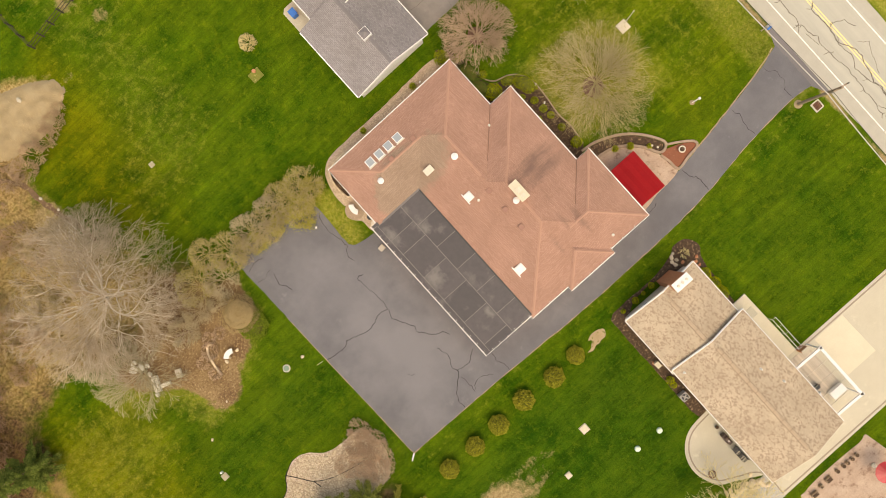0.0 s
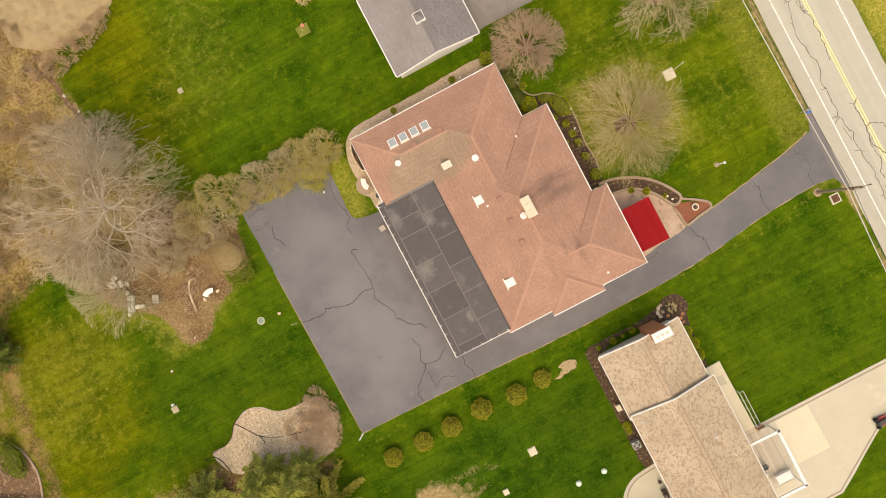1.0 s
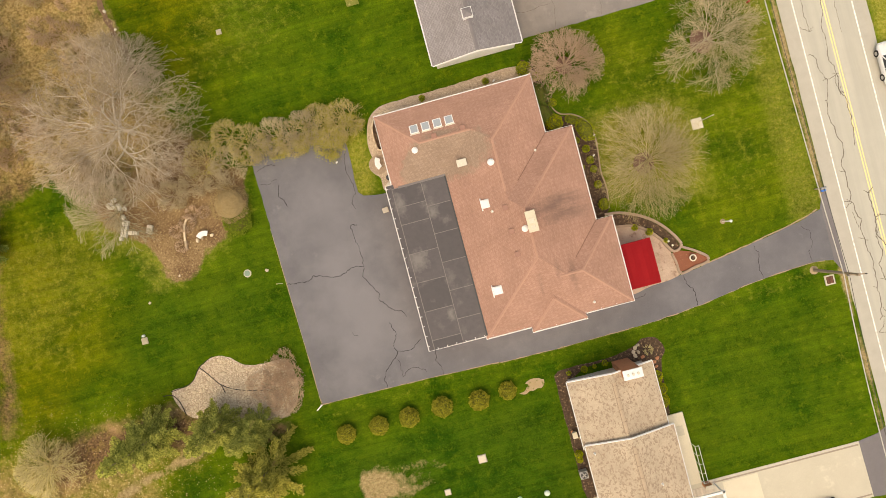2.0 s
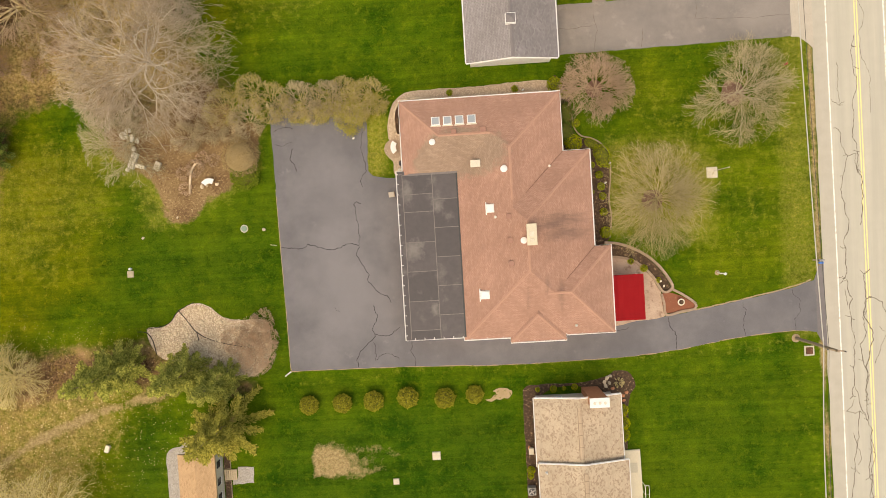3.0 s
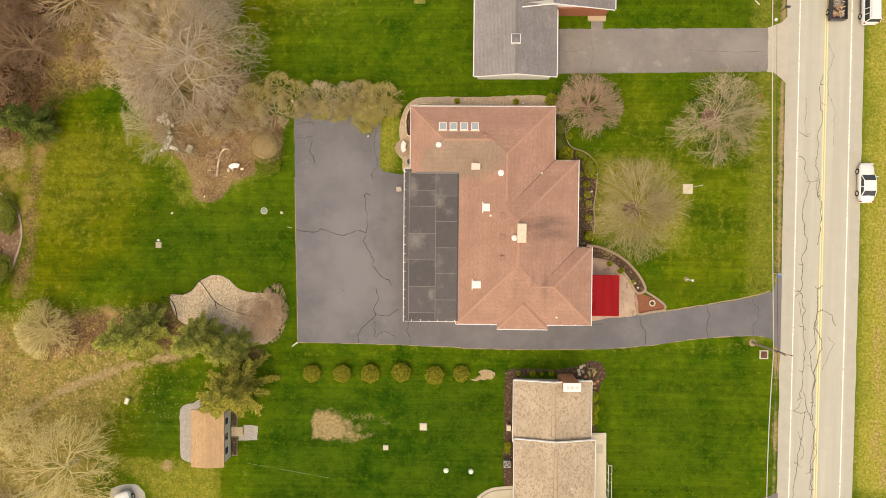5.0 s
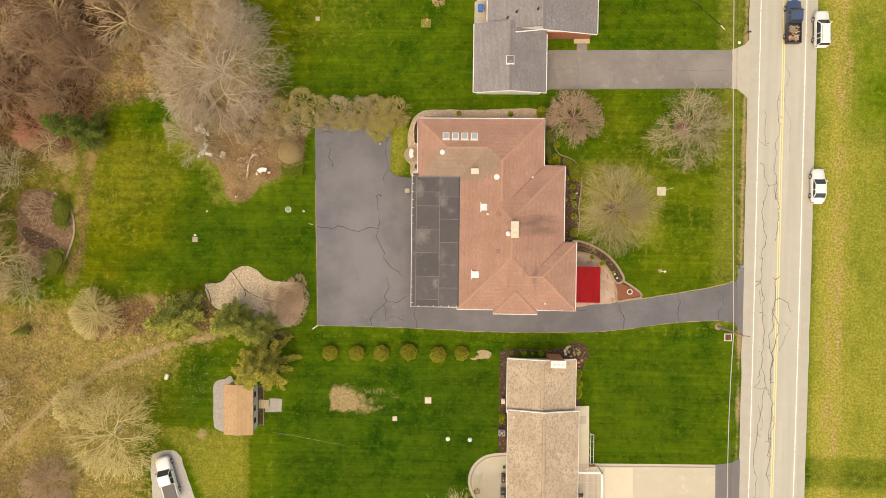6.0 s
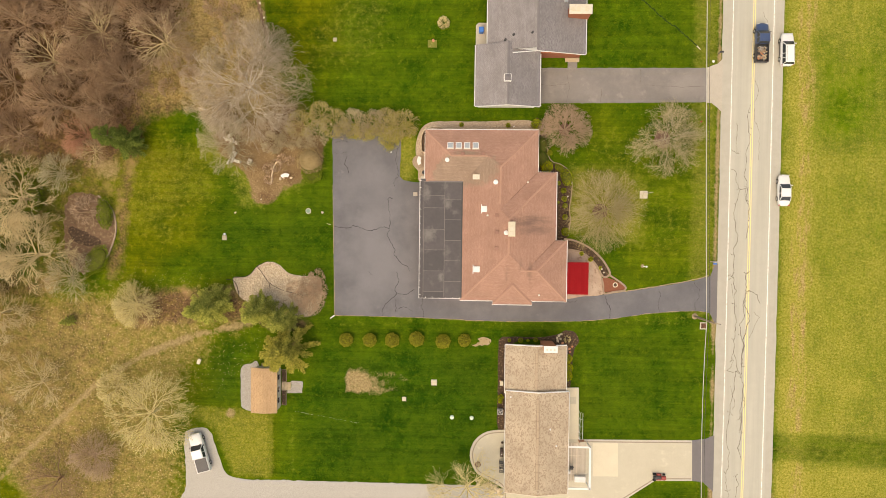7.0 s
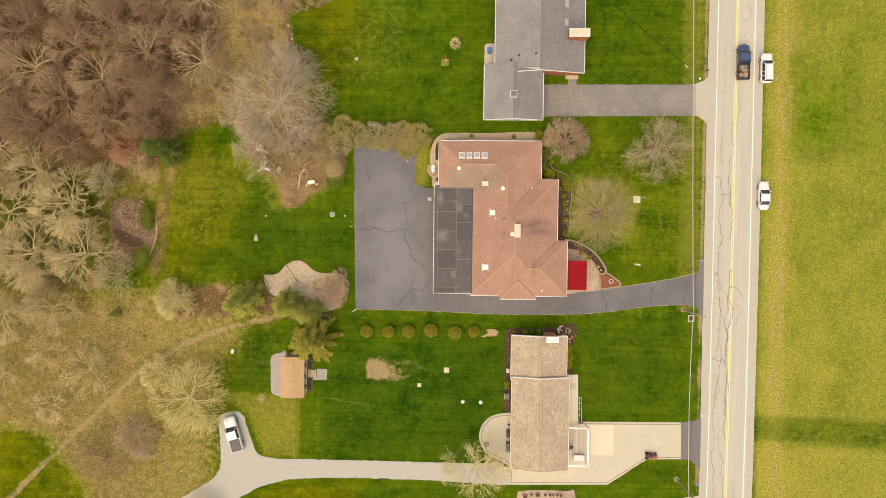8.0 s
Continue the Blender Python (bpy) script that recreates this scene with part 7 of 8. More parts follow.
bed("red_mulch_bed", [(22.8, -6.9), (23.6, -6.9), (24.9, -7.4), (25.9, -8.1), (25.8, -8.6), (23.1, -8.95)], REDMULCH, "red mulch bed with pale stone rim", 0.07, 3)
w1 = thing("low_stone_wall", (21, -4, 0), label="low curved wall of tan stone blocks", category="garden wall")
kerb_row(w1, curve([(17.3, -1.35), (18.6, -1.55), (20.2, -2.2), (21.6, -3.1), (22.8, -4.35), (23.7, -5.8), (23.75, -6.4), (23.2, -6.75), (22.65, -6.5), (21.9, -5.15), (20.75, -3.9), (19.3, -3.1), (17.3, -2.8)], 6), 0.26, 0.3, 0, 0.3)
kerb_row(w1, curve([(23.8, -6.5), (24.8, -7.1), (25.7, -7.75), (26.1, -8.2), (25.9, -8.65), (24.6, -8.85), (23.1, -9.1), (22.9, -7.9), (22.7, -7.0)], 6), 0.24, 0.3, 0, 0.22)
pot = thing("stone_planter", (24.55, -7.85, 0.07), label="round white stone planter on red mulch", category="planter")
bm = bmesh.new()
tube(bm, [(24.55 + 0.3 * math.cos(6.2832 * k / 20), -7.85 + 0.3 * math.sin(6.2832 * k / 20), 0.42) for k in range(20)], 0.07, 8, True)
cyl(bm, 24.55, -7.85, 0.07, 0.42, 0.2, 0.32, 20)
part("bowl", bm, OFFWHITE, pot)
part("soil", cyl(bmesh.new(), 24.55, -7.85, 0.4, 0.44, 0.25, n=16), MULCH, pot)
for x, y in ((22.6, -5.6), (22.9, -6.1)):
    lamp = thing("path_lamp", (x, y, 0.09), label="small pale path lamp in the mulch", category="lamp")
    part("stake", cyl(bmesh.new(), x, y, 0.05, 0.4, 0.02, n=8), GREYMETAL, lamp)
    part("cap", cyl(bmesh.new(), x, y, 0.4, 0.46, 0.12, 0.06, n=12), OFFWHITE, lamp)
for x, y, z0 in ((17.55, 4.75, 0.03), (9.7, 14.7, 0.034), (18.1, 6.7, 0.0), (-7.9, 10.9, 0.04)):
    lamp = thing("garden_light", (x, y, z0), label="small white garden spotlight on a stake", category="lamp")
    part("stake", cyl(bmesh.new(), x, y, z0 - 0.05, 0.3, 0.02, n=8), GREYMETAL, lamp)
    part("head", boxed(x - 0.13, x + 0.13, y - 0.07, y + 0.07, 0.3, 0.45, 0.03, pose(x, y, 0, 0, 0, 35) @ pose(-x, -y, 0)), WHITE, lamp)
cans = thing("rain_barrel", (-3.2, 7.15, 0.03), label="white rain barrel at the house corner", category="barrel")
part("body", cyl(bmesh.new(), -3.25, 7.2, 0.03, 0.9, 0.26, 0.28, 16), WHITE, cans)
part("lid", cyl(bmesh.new(), -3.25, 7.2, 0.9, 0.96, 0.29, 0.2, 16), OFFWHITE, cans)
grill = thing("garden_fountain", (-3.1, 8.0, 0.035), label="dark metal bowl on a stand beside the wall", category="bowl")
part("stand", cyl(bmesh.new(), -3.1, 8.0, 0.035, 0.5, 0.1, n=10), DARKMETAL, grill)
part("bowl", cyl(bmesh.new(), -3.1, 8.0, 0.5, 0.66, 0.16, 0.3, 16), DARKMETAL, grill)

# leaf-mulch island behind the lot
SEATSTONE = plain("pale_seat_stone", (0.76, 0.71, 0.59), (0.66, 0.60, 0.48), 2.0, 20.0, per=0.15)
seat = thing("stone_seat_group", (-31.08, 10.05, 0.02), -24.5, "white stone slabs set as a low garden seat", "garden seat")
for col in range(2):
    for row in range(3):
        part("slab", boxed(-0.31 + 0.33 * col, -0.02 + 0.33 * col, -0.86 + 0.59 * row, -0.31 + 0.59 * row, 0.0, 0.38 + 0.02 * ((row + col) % 2), 0.03), SEATSTONE, seat, local=True)
part("side_slab", boxed(-0.56, -0.35, -0.25, 0.6, 0.0, 0.2, 0.03), STONE, seat, "lower tan slab", local=True)
for k in range(2):
    part("slab", boxed(0.36 + 0.52 * k, 0.85 + 0.52 * k, -0.62, -0.22, 0.0, 0.36, 0.03, pose(0, 0, 0, 0, 0, 8)), SEATSTONE, seat, local=True)
part("arm_stone", boxed(-0.42, -0.1, -1.28, -0.92, 0.0, 0.34, 0.06), SEATSTONE, seat, local=True)


def rock(x, y, s, mat=None, label="weathered garden rock half sunk in the bed", z=0.02, flat=0.6):
    """One uneven boulder."""
    r = thing("rock", (x, y, z), label=label, category="rock")
    bm = bmesh.new()
    bmesh.ops.create_icosphere(bm, subdivisions=2, radius=1)
    for v in bm.verts:
        k = 1 + 0.35 * noise.noise(v.co * 1.3 + Vector((x, y, s * 9)))
        v.co = Vector((v.co.x * k * s, v.co.y * k * s * 0.75, max(-0.05, v.co.z * k * s * flat + s * flat * 0.5)))
    bm.transform(Matrix.Rotation(x * 7 + y, 4, "Z"))
    part("stone", bm, mat or STONE, r, local=True)
    return r


for x, y, s in ((-31.9, 12.7, 0.5), (-31.2, 12.4, 0.45), (-31.5, 13.2, 0.35), (-30.6, 12.1, 0.3), (-24.1, 6.95, 0.25), (-22.5, 7.1, 0.22), (-23.6, 7.1, 0.2), (-17.9, 2.1, 0.2), (-30.7, 1.95, 0.16), (-16.7, 14.9, 0.2),
                (-31.0, 11.3, 0.3), (-26.9, 3.9, 0.14)):
    rock(x, y, s, SEATSTONE if y > 11 and x < -29 else None)
for x, y, w, l, turn, z, label in ((-28.6, 9.35, 0.6, 0.9, -25, 0.02, "pale squared stone block on leaf mulch"), (-36.0, -20.0, 0.45, 0.75, -20, 0.0, "pale stone block lying in rough grass"), (-4.35, 4.9, 0.62, 0.55, 5, 0.04, "pale stone block at the edge of the asphalt")):
    block = thing("stone_block", (x, y, z), turn, label, "stone")
    part("stone", boxed(-w / 2, w / 2, -l / 2, l / 2, 0, 0.3, 0.05), PALESTONE if x < -10 else WORNAPRON, block, local=True)
row = thing("stone_border", (-25, 8.3, 0.02), label="curved row of small pale stones in leaf mulch", category="edging")
kerb_row(row, curve([(-25.4, 6.4), (-25.3, 7.6), (-25.0, 8.8), (-24.5, 9.4), (-23.9, 9.2)], 5), 0.2, 0.33, 0.0, 0.16, "border_stone", STONE)
# pebble bed with black edging
bed("pebble_bed", [(-31.0, -7.7), (-29.4, -7.5), (-28.5, -7.1), (-27.4, -5.9), (-25.8, -5.2), (-24.2, -5.6), (-22.8, -6.8), (-20.8, -7.2), (-18.6, -7.3), (-17.9, -8.8), (-18.0, -11.0), (-19.6, -13.0), (-23, -13.0), (-27, -11.8), (-30.0, -10.4)],
         PEBBLES, "bed of rounded pebbles with black edging", 0.03)
edging = thing("plastic_edging", (-27, -8, 0.02), label="black plastic lawn edging across the pebbles", category="edging")
for pts in ([(-27.5, -5.8), (-26.6, -7.0), (-25.7, -8.2), (-24, -9.2), (-21.0, -10.0)], [(-32.0, -7.85), (-31.0, -8.0), (-30.4, -8.9), (-30.1, -10.3)], [(-31.0, -7.6), (-29.4, -7.4), (-28.4, -7.0), (-27.4, -5.8), (-25.8, -5.1)], [(-25.7, -8.2), (-25.5, -9.2)]):
    part("strip", band(bmesh.new(), curve(pts, 6), 0.055, 0.0, 0.1), BLACKEDGE, edging)
pebble_mesh = bmesh.new()
for _ in range(1300):
    x, y = rnd.uniform(-30.5, -18.2), rnd.uniform(-12.5, -5.4)
    if inside([(-30.8, -7.9), (-28.5, -7.3), (-27.4, -6.1), (-25.8, -5.4), (-24.2, -5.8), (-22.8, -7.0), (-18.7, -7.5), (-18.1, -10.9), (-19.7, -12.8), (-27, -11.6), (-30.0, -10.2)], np.array([x]), np.array([y]))[0] > 0.1:
        s = rnd.uniform(0.05, 0.12) * (2.0 if rnd.random() < 0.05 else 1)
        got = bmesh.ops.create_icosphere(pebble_mesh, subdivisions=1, radius=1)["verts"]
        bmesh.ops.transform(pebble_mesh, matrix=Matrix.LocRotScale((x, y, 0.03 + s * 0.25), Euler((0, 0, rnd.uniform(0, 3))), (s * 1.3, s, s * 0.6)), verts=got)
pebble_ob = part("loose_pebbles", pebble_mesh, STONE, None, "scattered larger pale pebbles", kind="stuff")
pebble_ob["category"] = "pebbles"
# beds of the tan house
bed("mulch_bed", [(7.95, -23.6), (7.95, -17), (8.2, -15.9), (9.5, -15.6), (13.9, -15.65), (16.6, -15.1), (17.6, -14.6), (18.9, -14.8), (19.6, -16.2), (18.8, -17.7), (18.4, -22.7), (16.9, -22.7), (16.9, -17), (9.5, -17.0), (9.5, -28.9), (8.0, -28.9)], MULCH,
    "dark mulch bed round the tan house", 0.03, 4)
for k, (x, y, s) in enumerate(((16.7, -15.3, 0.26), (16.4, -15.7, 0.24), (16.9, -15.8, 0.22), (16.5, -16.1, 0.25), (17.0, -15.1, 0.2), (18.2, -17.2, 0.24), (18.6, -16.9, 0.22), (18.3, -17.7, 0.2), (17.2, -16.4, 0.22), (8.3, -22.1, 0.2))):
    rock(x, y, s, STONE if k < 5 else ORANGEBRICK, "rough stone beside the corner bed")
soil = slab("bare_patch", ragged(curve([(4.0, -16.95), (4.7, -16.75), (5.2, -16.45), (5.0, -16.0), (5.5, -15.75), (6.1, -15.85), (6.55, -15.8), (6.85, -16.2), (6.5, -16.9), (5.9, -16.75), (5.3, -17.0)], 4, True), 0.1, 0.16, 3), -0.1, 0.015, PATCHSOIL, None, "bare soil patch in the lawn", kind="structure")
soil["category"] = "soil"
put(bare_tree(71, 0.8, 0.6, TWIG_PALE, 12, 0.015, 3, 0.0, "dry ornamental grass tuft in mulch", "grass_tuft", 8), 17.9, -15.8, 0, 1.0, 0.03)
for k in range(26):
    x, y = rnd.uniform(4.9, 8.8), rnd.uniform(-39.2, -36.8)
    if y < -37.9 + (x - 9) * 0.45 + 1.4 and y > -38.4 - (x - 5) * 0.1:
        rock(x, y, rnd.uniform(0.14, 0.3), STONE, "pale stone beside the patio", 0.02, 0.45)
# patio furniture against the tan house
ac = thing("air_conditioner", (8.3, -26.45, 0.03), label="square grey air-conditioning unit with a fan", category="air conditioner")
part("casing", boxed(7.9, 8.7, -26.85, -26.05, 0.03, 0.8, 0.04), GREYMETAL, ac)
part("grille", cyl(bmesh.new(), 8.3, -26.45, 0.8, 0.82, 0.34, n=20), DARKMETAL, ac)
for k in range(4):
    part("fan_blade", boxed(-0.05, 0.28, -0.06, 0.06, 0.82, 0.84, 0.0, pose(8.3, -26.45, 0, 0, 0, 90 * k + 30)), GREYMETAL, ac)
meter = thing("utility_box", (8.45, -22.3, 0.03), label="small dull cream utility box at the wall", category="box")
part("body", boxed(8.24, 8.66, -22.62, -22.06, 0.03, 0.6, 0.03), CONCRETE, meter)
part("lid", boxed(8.20, 8.70, -22.66, -22.02, 0.6, 0.65, 0.02), PALECONCRETE, meter)
bbq = thing("barbecue", (8.6, -32.4, 0.036), label="dark brown barbecue grill by the wall", category="barbecue")
part("body", boxed(8.36, 8.84, -33.0, -31.8, 0.2, 0.85, 0.08), COVERBROWN, bbq)
part("hood", boxed(8.38, 8.80, -32.8, -32.0, 0.85, 1.12, 0.14), COVERBROWN, bbq)
part("thermometer", cyl(bmesh.new(), 8.58, -32.45, 1.12, 1.15, 0.06, n=12), CHROME, bbq)
for y in (-32.85, -31.95):
    part("leg", boxed(8.4, 8.8, y - 0.03, y + 0.03, 0.036, 0.2), DARKMETAL, bbq)
pot = thing("flower_pot", (8.7, -31.05, 0.036), label="small dark round pot by the wall", category="pot")
part("pot", cyl(bmesh.new(), 8.7, -31.05, 0.036, 0.34, 0.13, 0.19, 16), DARKMETAL, pot)
part("soil", cyl(bmesh.new(), 8.7, -31.05, 0.34, 0.352, 0.16, n=16), MULCH, pot)
for k, y in enumerate((-34.05, -34.95)):
    c = thing("patio_chair", (8.6, y, 0.036), label=("black patio chair against the wall", "black patio chair with striped pale cushions")[k], category="chair")
    part("seat", boxed(8.3, 8.88, y - 0.36, y + 0.36, 0.36, 0.42, 0.03), DARKMETAL, c)
    part("backrest", boxed(8.82, 8.9, y - 0.36, y + 0.36, 0.42, 0.95, 0.03), DARKMETAL, c)
    part("armrest", boxed(8.32, 8.86, y - 0.38, y - 0.32, 0.58, 0.63, 0.01), DARKMETAL, c)
    part("armrest", boxed(8.32, 8.86, y + 0.32, y + 0.38, 0.58, 0.63, 0.01), DARKMETAL, c)
    for n in range(3 if k else 1):
        part("cushion", boxed(8.34, 8.8, y - 0.27 + 0.24 * n, y - 0.14 + 0.24 * n, 0.42, 0.5, 0.03), OFFWHITE, c, "pale cushion")
    for dx in (8.33, 8.85):
        for dy in (-0.32, 0.32):
            part("leg", boxed(dx - 0.02, dx + 0.02, y + dy - 0.02, y + dy + 0.02, 0.036, 0.36), DARKMETAL, c)
fire = thing("fire_pit", (5.2, -34.3, 0.036), label="round dark metal fire pit on the patio", category="fire pit")
bm = bmesh.new()
tube(bm, [(5.2 + 0.36 * math.cos(6.2832 * k / 20), -34.3 + 0.36 * math.sin(6.2832 * k / 20), 0.35) for k in range(20)], 0.05, 6, True)
cyl(bm, 5.2, -34.3, 0.036, 0.35, 0.28, 0.36, 20)
part("bowl", bm, RUST, fire)
part("mesh_lid", cyl(bmesh.new(), 5.2, -34.3, 0.35, 0.45, 0.33, 0.08, 20), WOODPOLE, fire)

# ---- lids, drains and lawn markers ----
MOSS = plain("mossy_stone", (0.15, 0.17, 0.03), (0.24, 0.23, 0.06), 2.0, 14.0, spot=((0.40, 0.34, 0.14), 2.5, 0.58))
LIDRIM = plain("weathered_lid_rim", (0.46, 0.40, 0.29), (0.36, 0.32, 0.21), 3.0, 20.0)
LIDSTONE = plain("weathered_lid", (0.66, 0.59, 0.45), (0.55, 0.49, 0.36), 3.0, 20.0)
for x, y, w, label in ((-1.35, -22.5, 0.44, "square pale concrete tank lid in the lawn"), (-5.7, -25.0, 0.32, "small pale concrete lid in the lawn"), (-16.25, 27.1, 0.27, "small concrete lid in the lawn"), (-32.3, -1.75, 0.34, "pale concrete pad with a valve cap")):
    lid = thing("concrete_lid", (x, y, 0), label=label, category="lid")
    part("collar", boxed(x - w, x + w, y - w, y + w, -0.05, 0.06, 0.03), LIDRIM, lid)
    part("lid", boxed(x - w * 0.84, x + w * 0.84, y - w * 0.84, y + w * 0.84, 0.06, 0.10, 0.03), LIDSTONE if -15 < x < 0 else LIDRIM, lid)
cap_v = thing("valve_cap", (-32.25, -1.3, 0), label="white round valve cap", category="cap")
part("cap", cyl(bmesh.new(), -32.25, -1.2, 0, 0.3, 0.14, 0.12, 14), WHITE, cap_v)
for x, y in ((1.32, -27.55), (4.2, -27.6)):
    d = thing("septic_cap", (x, y, 0), label="pale green domed plastic tank cap", category="cap", group="septic caps")
    bm = cyl(bmesh.new(), x, y, -0.02, 0.12, 0.30, n=20)
    ball(bm, x, y, 0.12, 0.29, 0.29, 0.12, 16)
    part("dome", bm, PALEGREEN, d, smooth=True)
lidw = thing("round_lid", (-19.97, 2.3, 0), label="round green-grey tank lid in the lawn", category="lid")
part("collar", cyl(bmesh.new(), -19.97, 2.3, -0.02, 0.08, 0.42, 0.38, 20), CONCRETE, lidw)
part("lid", cyl(bmesh.new(), -19.97, 2.3, 0.08, 0.13, 0.31, 0.28, 20), GREENLID, lidw)
drain = thing("drain_inlet", (37.35, -13.6, 0), label="square concrete drain inlet with rusty grate", category="drain")
part("frame", boxed(36.85, 37.85, -14.1, -13.1, -0.05, 0.08, 0.03), CONCRETE, drain)
for k in range(7):
    part("grate_bar", boxed(37.03, 37.67, -13.94 + k * 0.1, -13.88 + k * 0.1, 0.06, 0.10), RUST, drain)
part("pit", boxed(37.0, 37.7, -13.97, -13.23, 0.05, 0.085), MULCH, drain)
flagbase = thing("concrete_lid", (28.45, 5.15, 0), label="square pale concrete base under a slim pole", category="lid")
part("base", boxed(27.9, 29.0, 4.6, 5.7, -0.05, 0.09, 0.03), LIDSTONE, flagbase)
flag = thing("lamp_post", (28.7, 5.3, 0.09), label="slim white lawn pole on a concrete base", category="pole")
part("pole", cyl(bmesh.new(), 28.7, 5.3, 0.09, 3.6, 0.035, 0.03, 10), OFFWHITE, flag)
part("finial", ball(bmesh.new(), 28.7, 5.3, 3.64, 0.06, 0.06, 0.06, 8), OFFWHITE, flag)
yardlamp = thing("lamp_post", (28.5, -5.1, 0), label="white yard lamp post with a glazed lantern", category="lamp")
part("post", cyl(bmesh.new(), 28.5, -5.1, 0, 1.7, 0.05, n=10), WHITE, yardlamp)
lant = part("lantern", boxed(28.41, 28.59, -5.19, -5.01, 1.7, 1.98, 0.02), OFFWHITE, yardlamp)
part("cap", cyl(bmesh.new(), 28.5, -5.1, 1.98, 2.1, 0.15, 0.04, 8), WHITE, lant)
part("cross_arm", boxed(28.2, 28.8, -5.13, -5.07, 1.5, 1.56), WHITE, yardlamp)
part("foot", cyl(bmesh.new(), 28.5, -5.1, -0.02, 0.04, 0.3, 0.2, 14), SOIL, yardlamp)
marker = thing("corner_marker", (-16.25, -13.1, 0), label="short white downspout marker at the lot corner", category="marker")
part("pipe", tube(bmesh.new(), [(-16.1, -12.95, 0.06), (-16.65, -13.35, 0.06)], 0.07, 8), WHITE, marker)
part("elbow", boxed(-16.15, -15.98, -13.0, -12.86, 0.0, 0.16, 0.03), WHITE, marker)
stake = thing("marker_stake", (-16.85, 0.4, 0), label="thin pale wooden driveway stake", category="stake")
part("rod", tube(bmesh.new(), [(-16.7, 0.35, 0), (-16.9, 0.45, 1.2)], 0.03, 6), OFFWHITE, stake)
part("tip", tube(bmesh.new(), [(-16.9, 0.45, 1.2), (-16.92, 0.46, 1.35)], 0.035, 6), YELLOWLINE, stake)
hyd = thing("hydrant", (36.3, 15.6, 0), label="small red marker cap near the road", category="hydrant")
part("barrel", cyl(bmesh.new(), 36.3, 15.6, 0, 0.4, 0.1, n=12), LAMPRED, hyd)
part("bonnet", ball(bmesh.new(), 36.3, 15.6, 0.42, 0.13, 0.13, 0.09, 10), LAMPRED, hyd)
pedestal = thing("feeder_pedestal", (-2.2, 26.6, 0), label="mossy square stone pad with a small planter", category="planter")
part("pad", boxed(-2.8, -1.5, 26.0, 27.1, -0.02, 0.06, 0.03), MOSS, pedestal)
part("pot", cyl(bmesh.new(), -2.0, 26.9, 0.06, 0.4, 0.16, 0.2, 12), ORANGEBRICK, pedestal)
put(bare_tree(72, 0.8, 0.85, TWIG_PALE, 40, 0.012, 3, 0.0, "round clump of dead ornamental grass", "grass_tuft", 10, low=86, twig=0.7), -0.5, 29.5, 0, 1.2)
bin_t = thing("wheelie_bin", (4.85, 28.3, 0.05), label="blue plastic wheelie bin on a concrete pad", category="bin")
part("body", boxed(4.55, 5.15, 27.95, 28.65, 0.12, 0.95, 0.05), BLUE, bin_t)
part("lid", boxed(4.5, 5.2, 27.9, 28.7, 0.95, 1.03, 0.03), BLUE, bin_t)
for x in (4.6, 5.1):
    part("wheel", cyl(bmesh.new(), 0, 0, -0.03, 0.03, 0.1, n=12, m=pose(x, 28.6, 0.15, 0, 90, 0)), RUBBER, bin_t)

# ---- mailboxes, poles and cables ----
def mailbox(x, y, blue):
    mb = thing("mailbox", (x, y, 0), label="roadside mailbox with a blue newspaper tube on a post", category="mailbox")
    part("post", boxed(x - 0.06, x + 0.06, y - 0.06, y + 0.06, 0, 1.05), DECKWOOD, mb)
    b = bmesh.new()
    box(b, x - 0.1, x + 0.45, y - 0.11, y + 0.11, 1.05, 1.2)
    cyl(b, 0, 0, -0.275, 0.275, 0.11, n=14, m=pose(x + 0.175, y, 1.2, 0, 90, 0))
    part("box", b, GREYMETAL if not blue else BLUE, mb)
    part("paper_tube", boxed(x - 0.05, x + 0.42, y - 0.36, y - 0.16, 0.95, 1.13, 0.03), BLUE, mb, "blue plastic newspaper tube")
    part("arm", boxed(x - 0.05, x + 0.2, y - 0.36, y + 0.1, 0.9, 0.96), DECKWOOD, mb)


mailbox(38.2, -4.35, False)
mailbox(38.3, -39.6, False)
marker = thing("lawn_marker", (37.95, 24.2, 0), label="small white round marker cap in the verge", category="marker")
part("cap", cyl(bmesh.new(), 37.95, 24.2, -0.03, 0.10, 0.2, 0.15, 16), WHITE, marker)
letterbox = thing("mailbox", (38.6, 25.25, 0), label="dark metal roadside mailbox on a thin post", category="mailbox")
part("post", boxed(38.56, 38.64, 25.21, 25.29, 0, 1.0), DARKMETAL, letterbox)
part("box", boxed(38.4, 38.95, 25.14, 25.36, 1.0, 1.22, 0.05), DARKMETAL, letterbox)
drain = thing("drain_pipe", (35.8, 26.1, 0), label="pale plastic drain pipe end lying in the lawn", category="pipe")
part("pipe", tube(bmesh.new(), [(35.55, 26.35, 0.05), (36.05, 25.85, 0.07)], 0.07, 10), PALECONCRETE, drain)


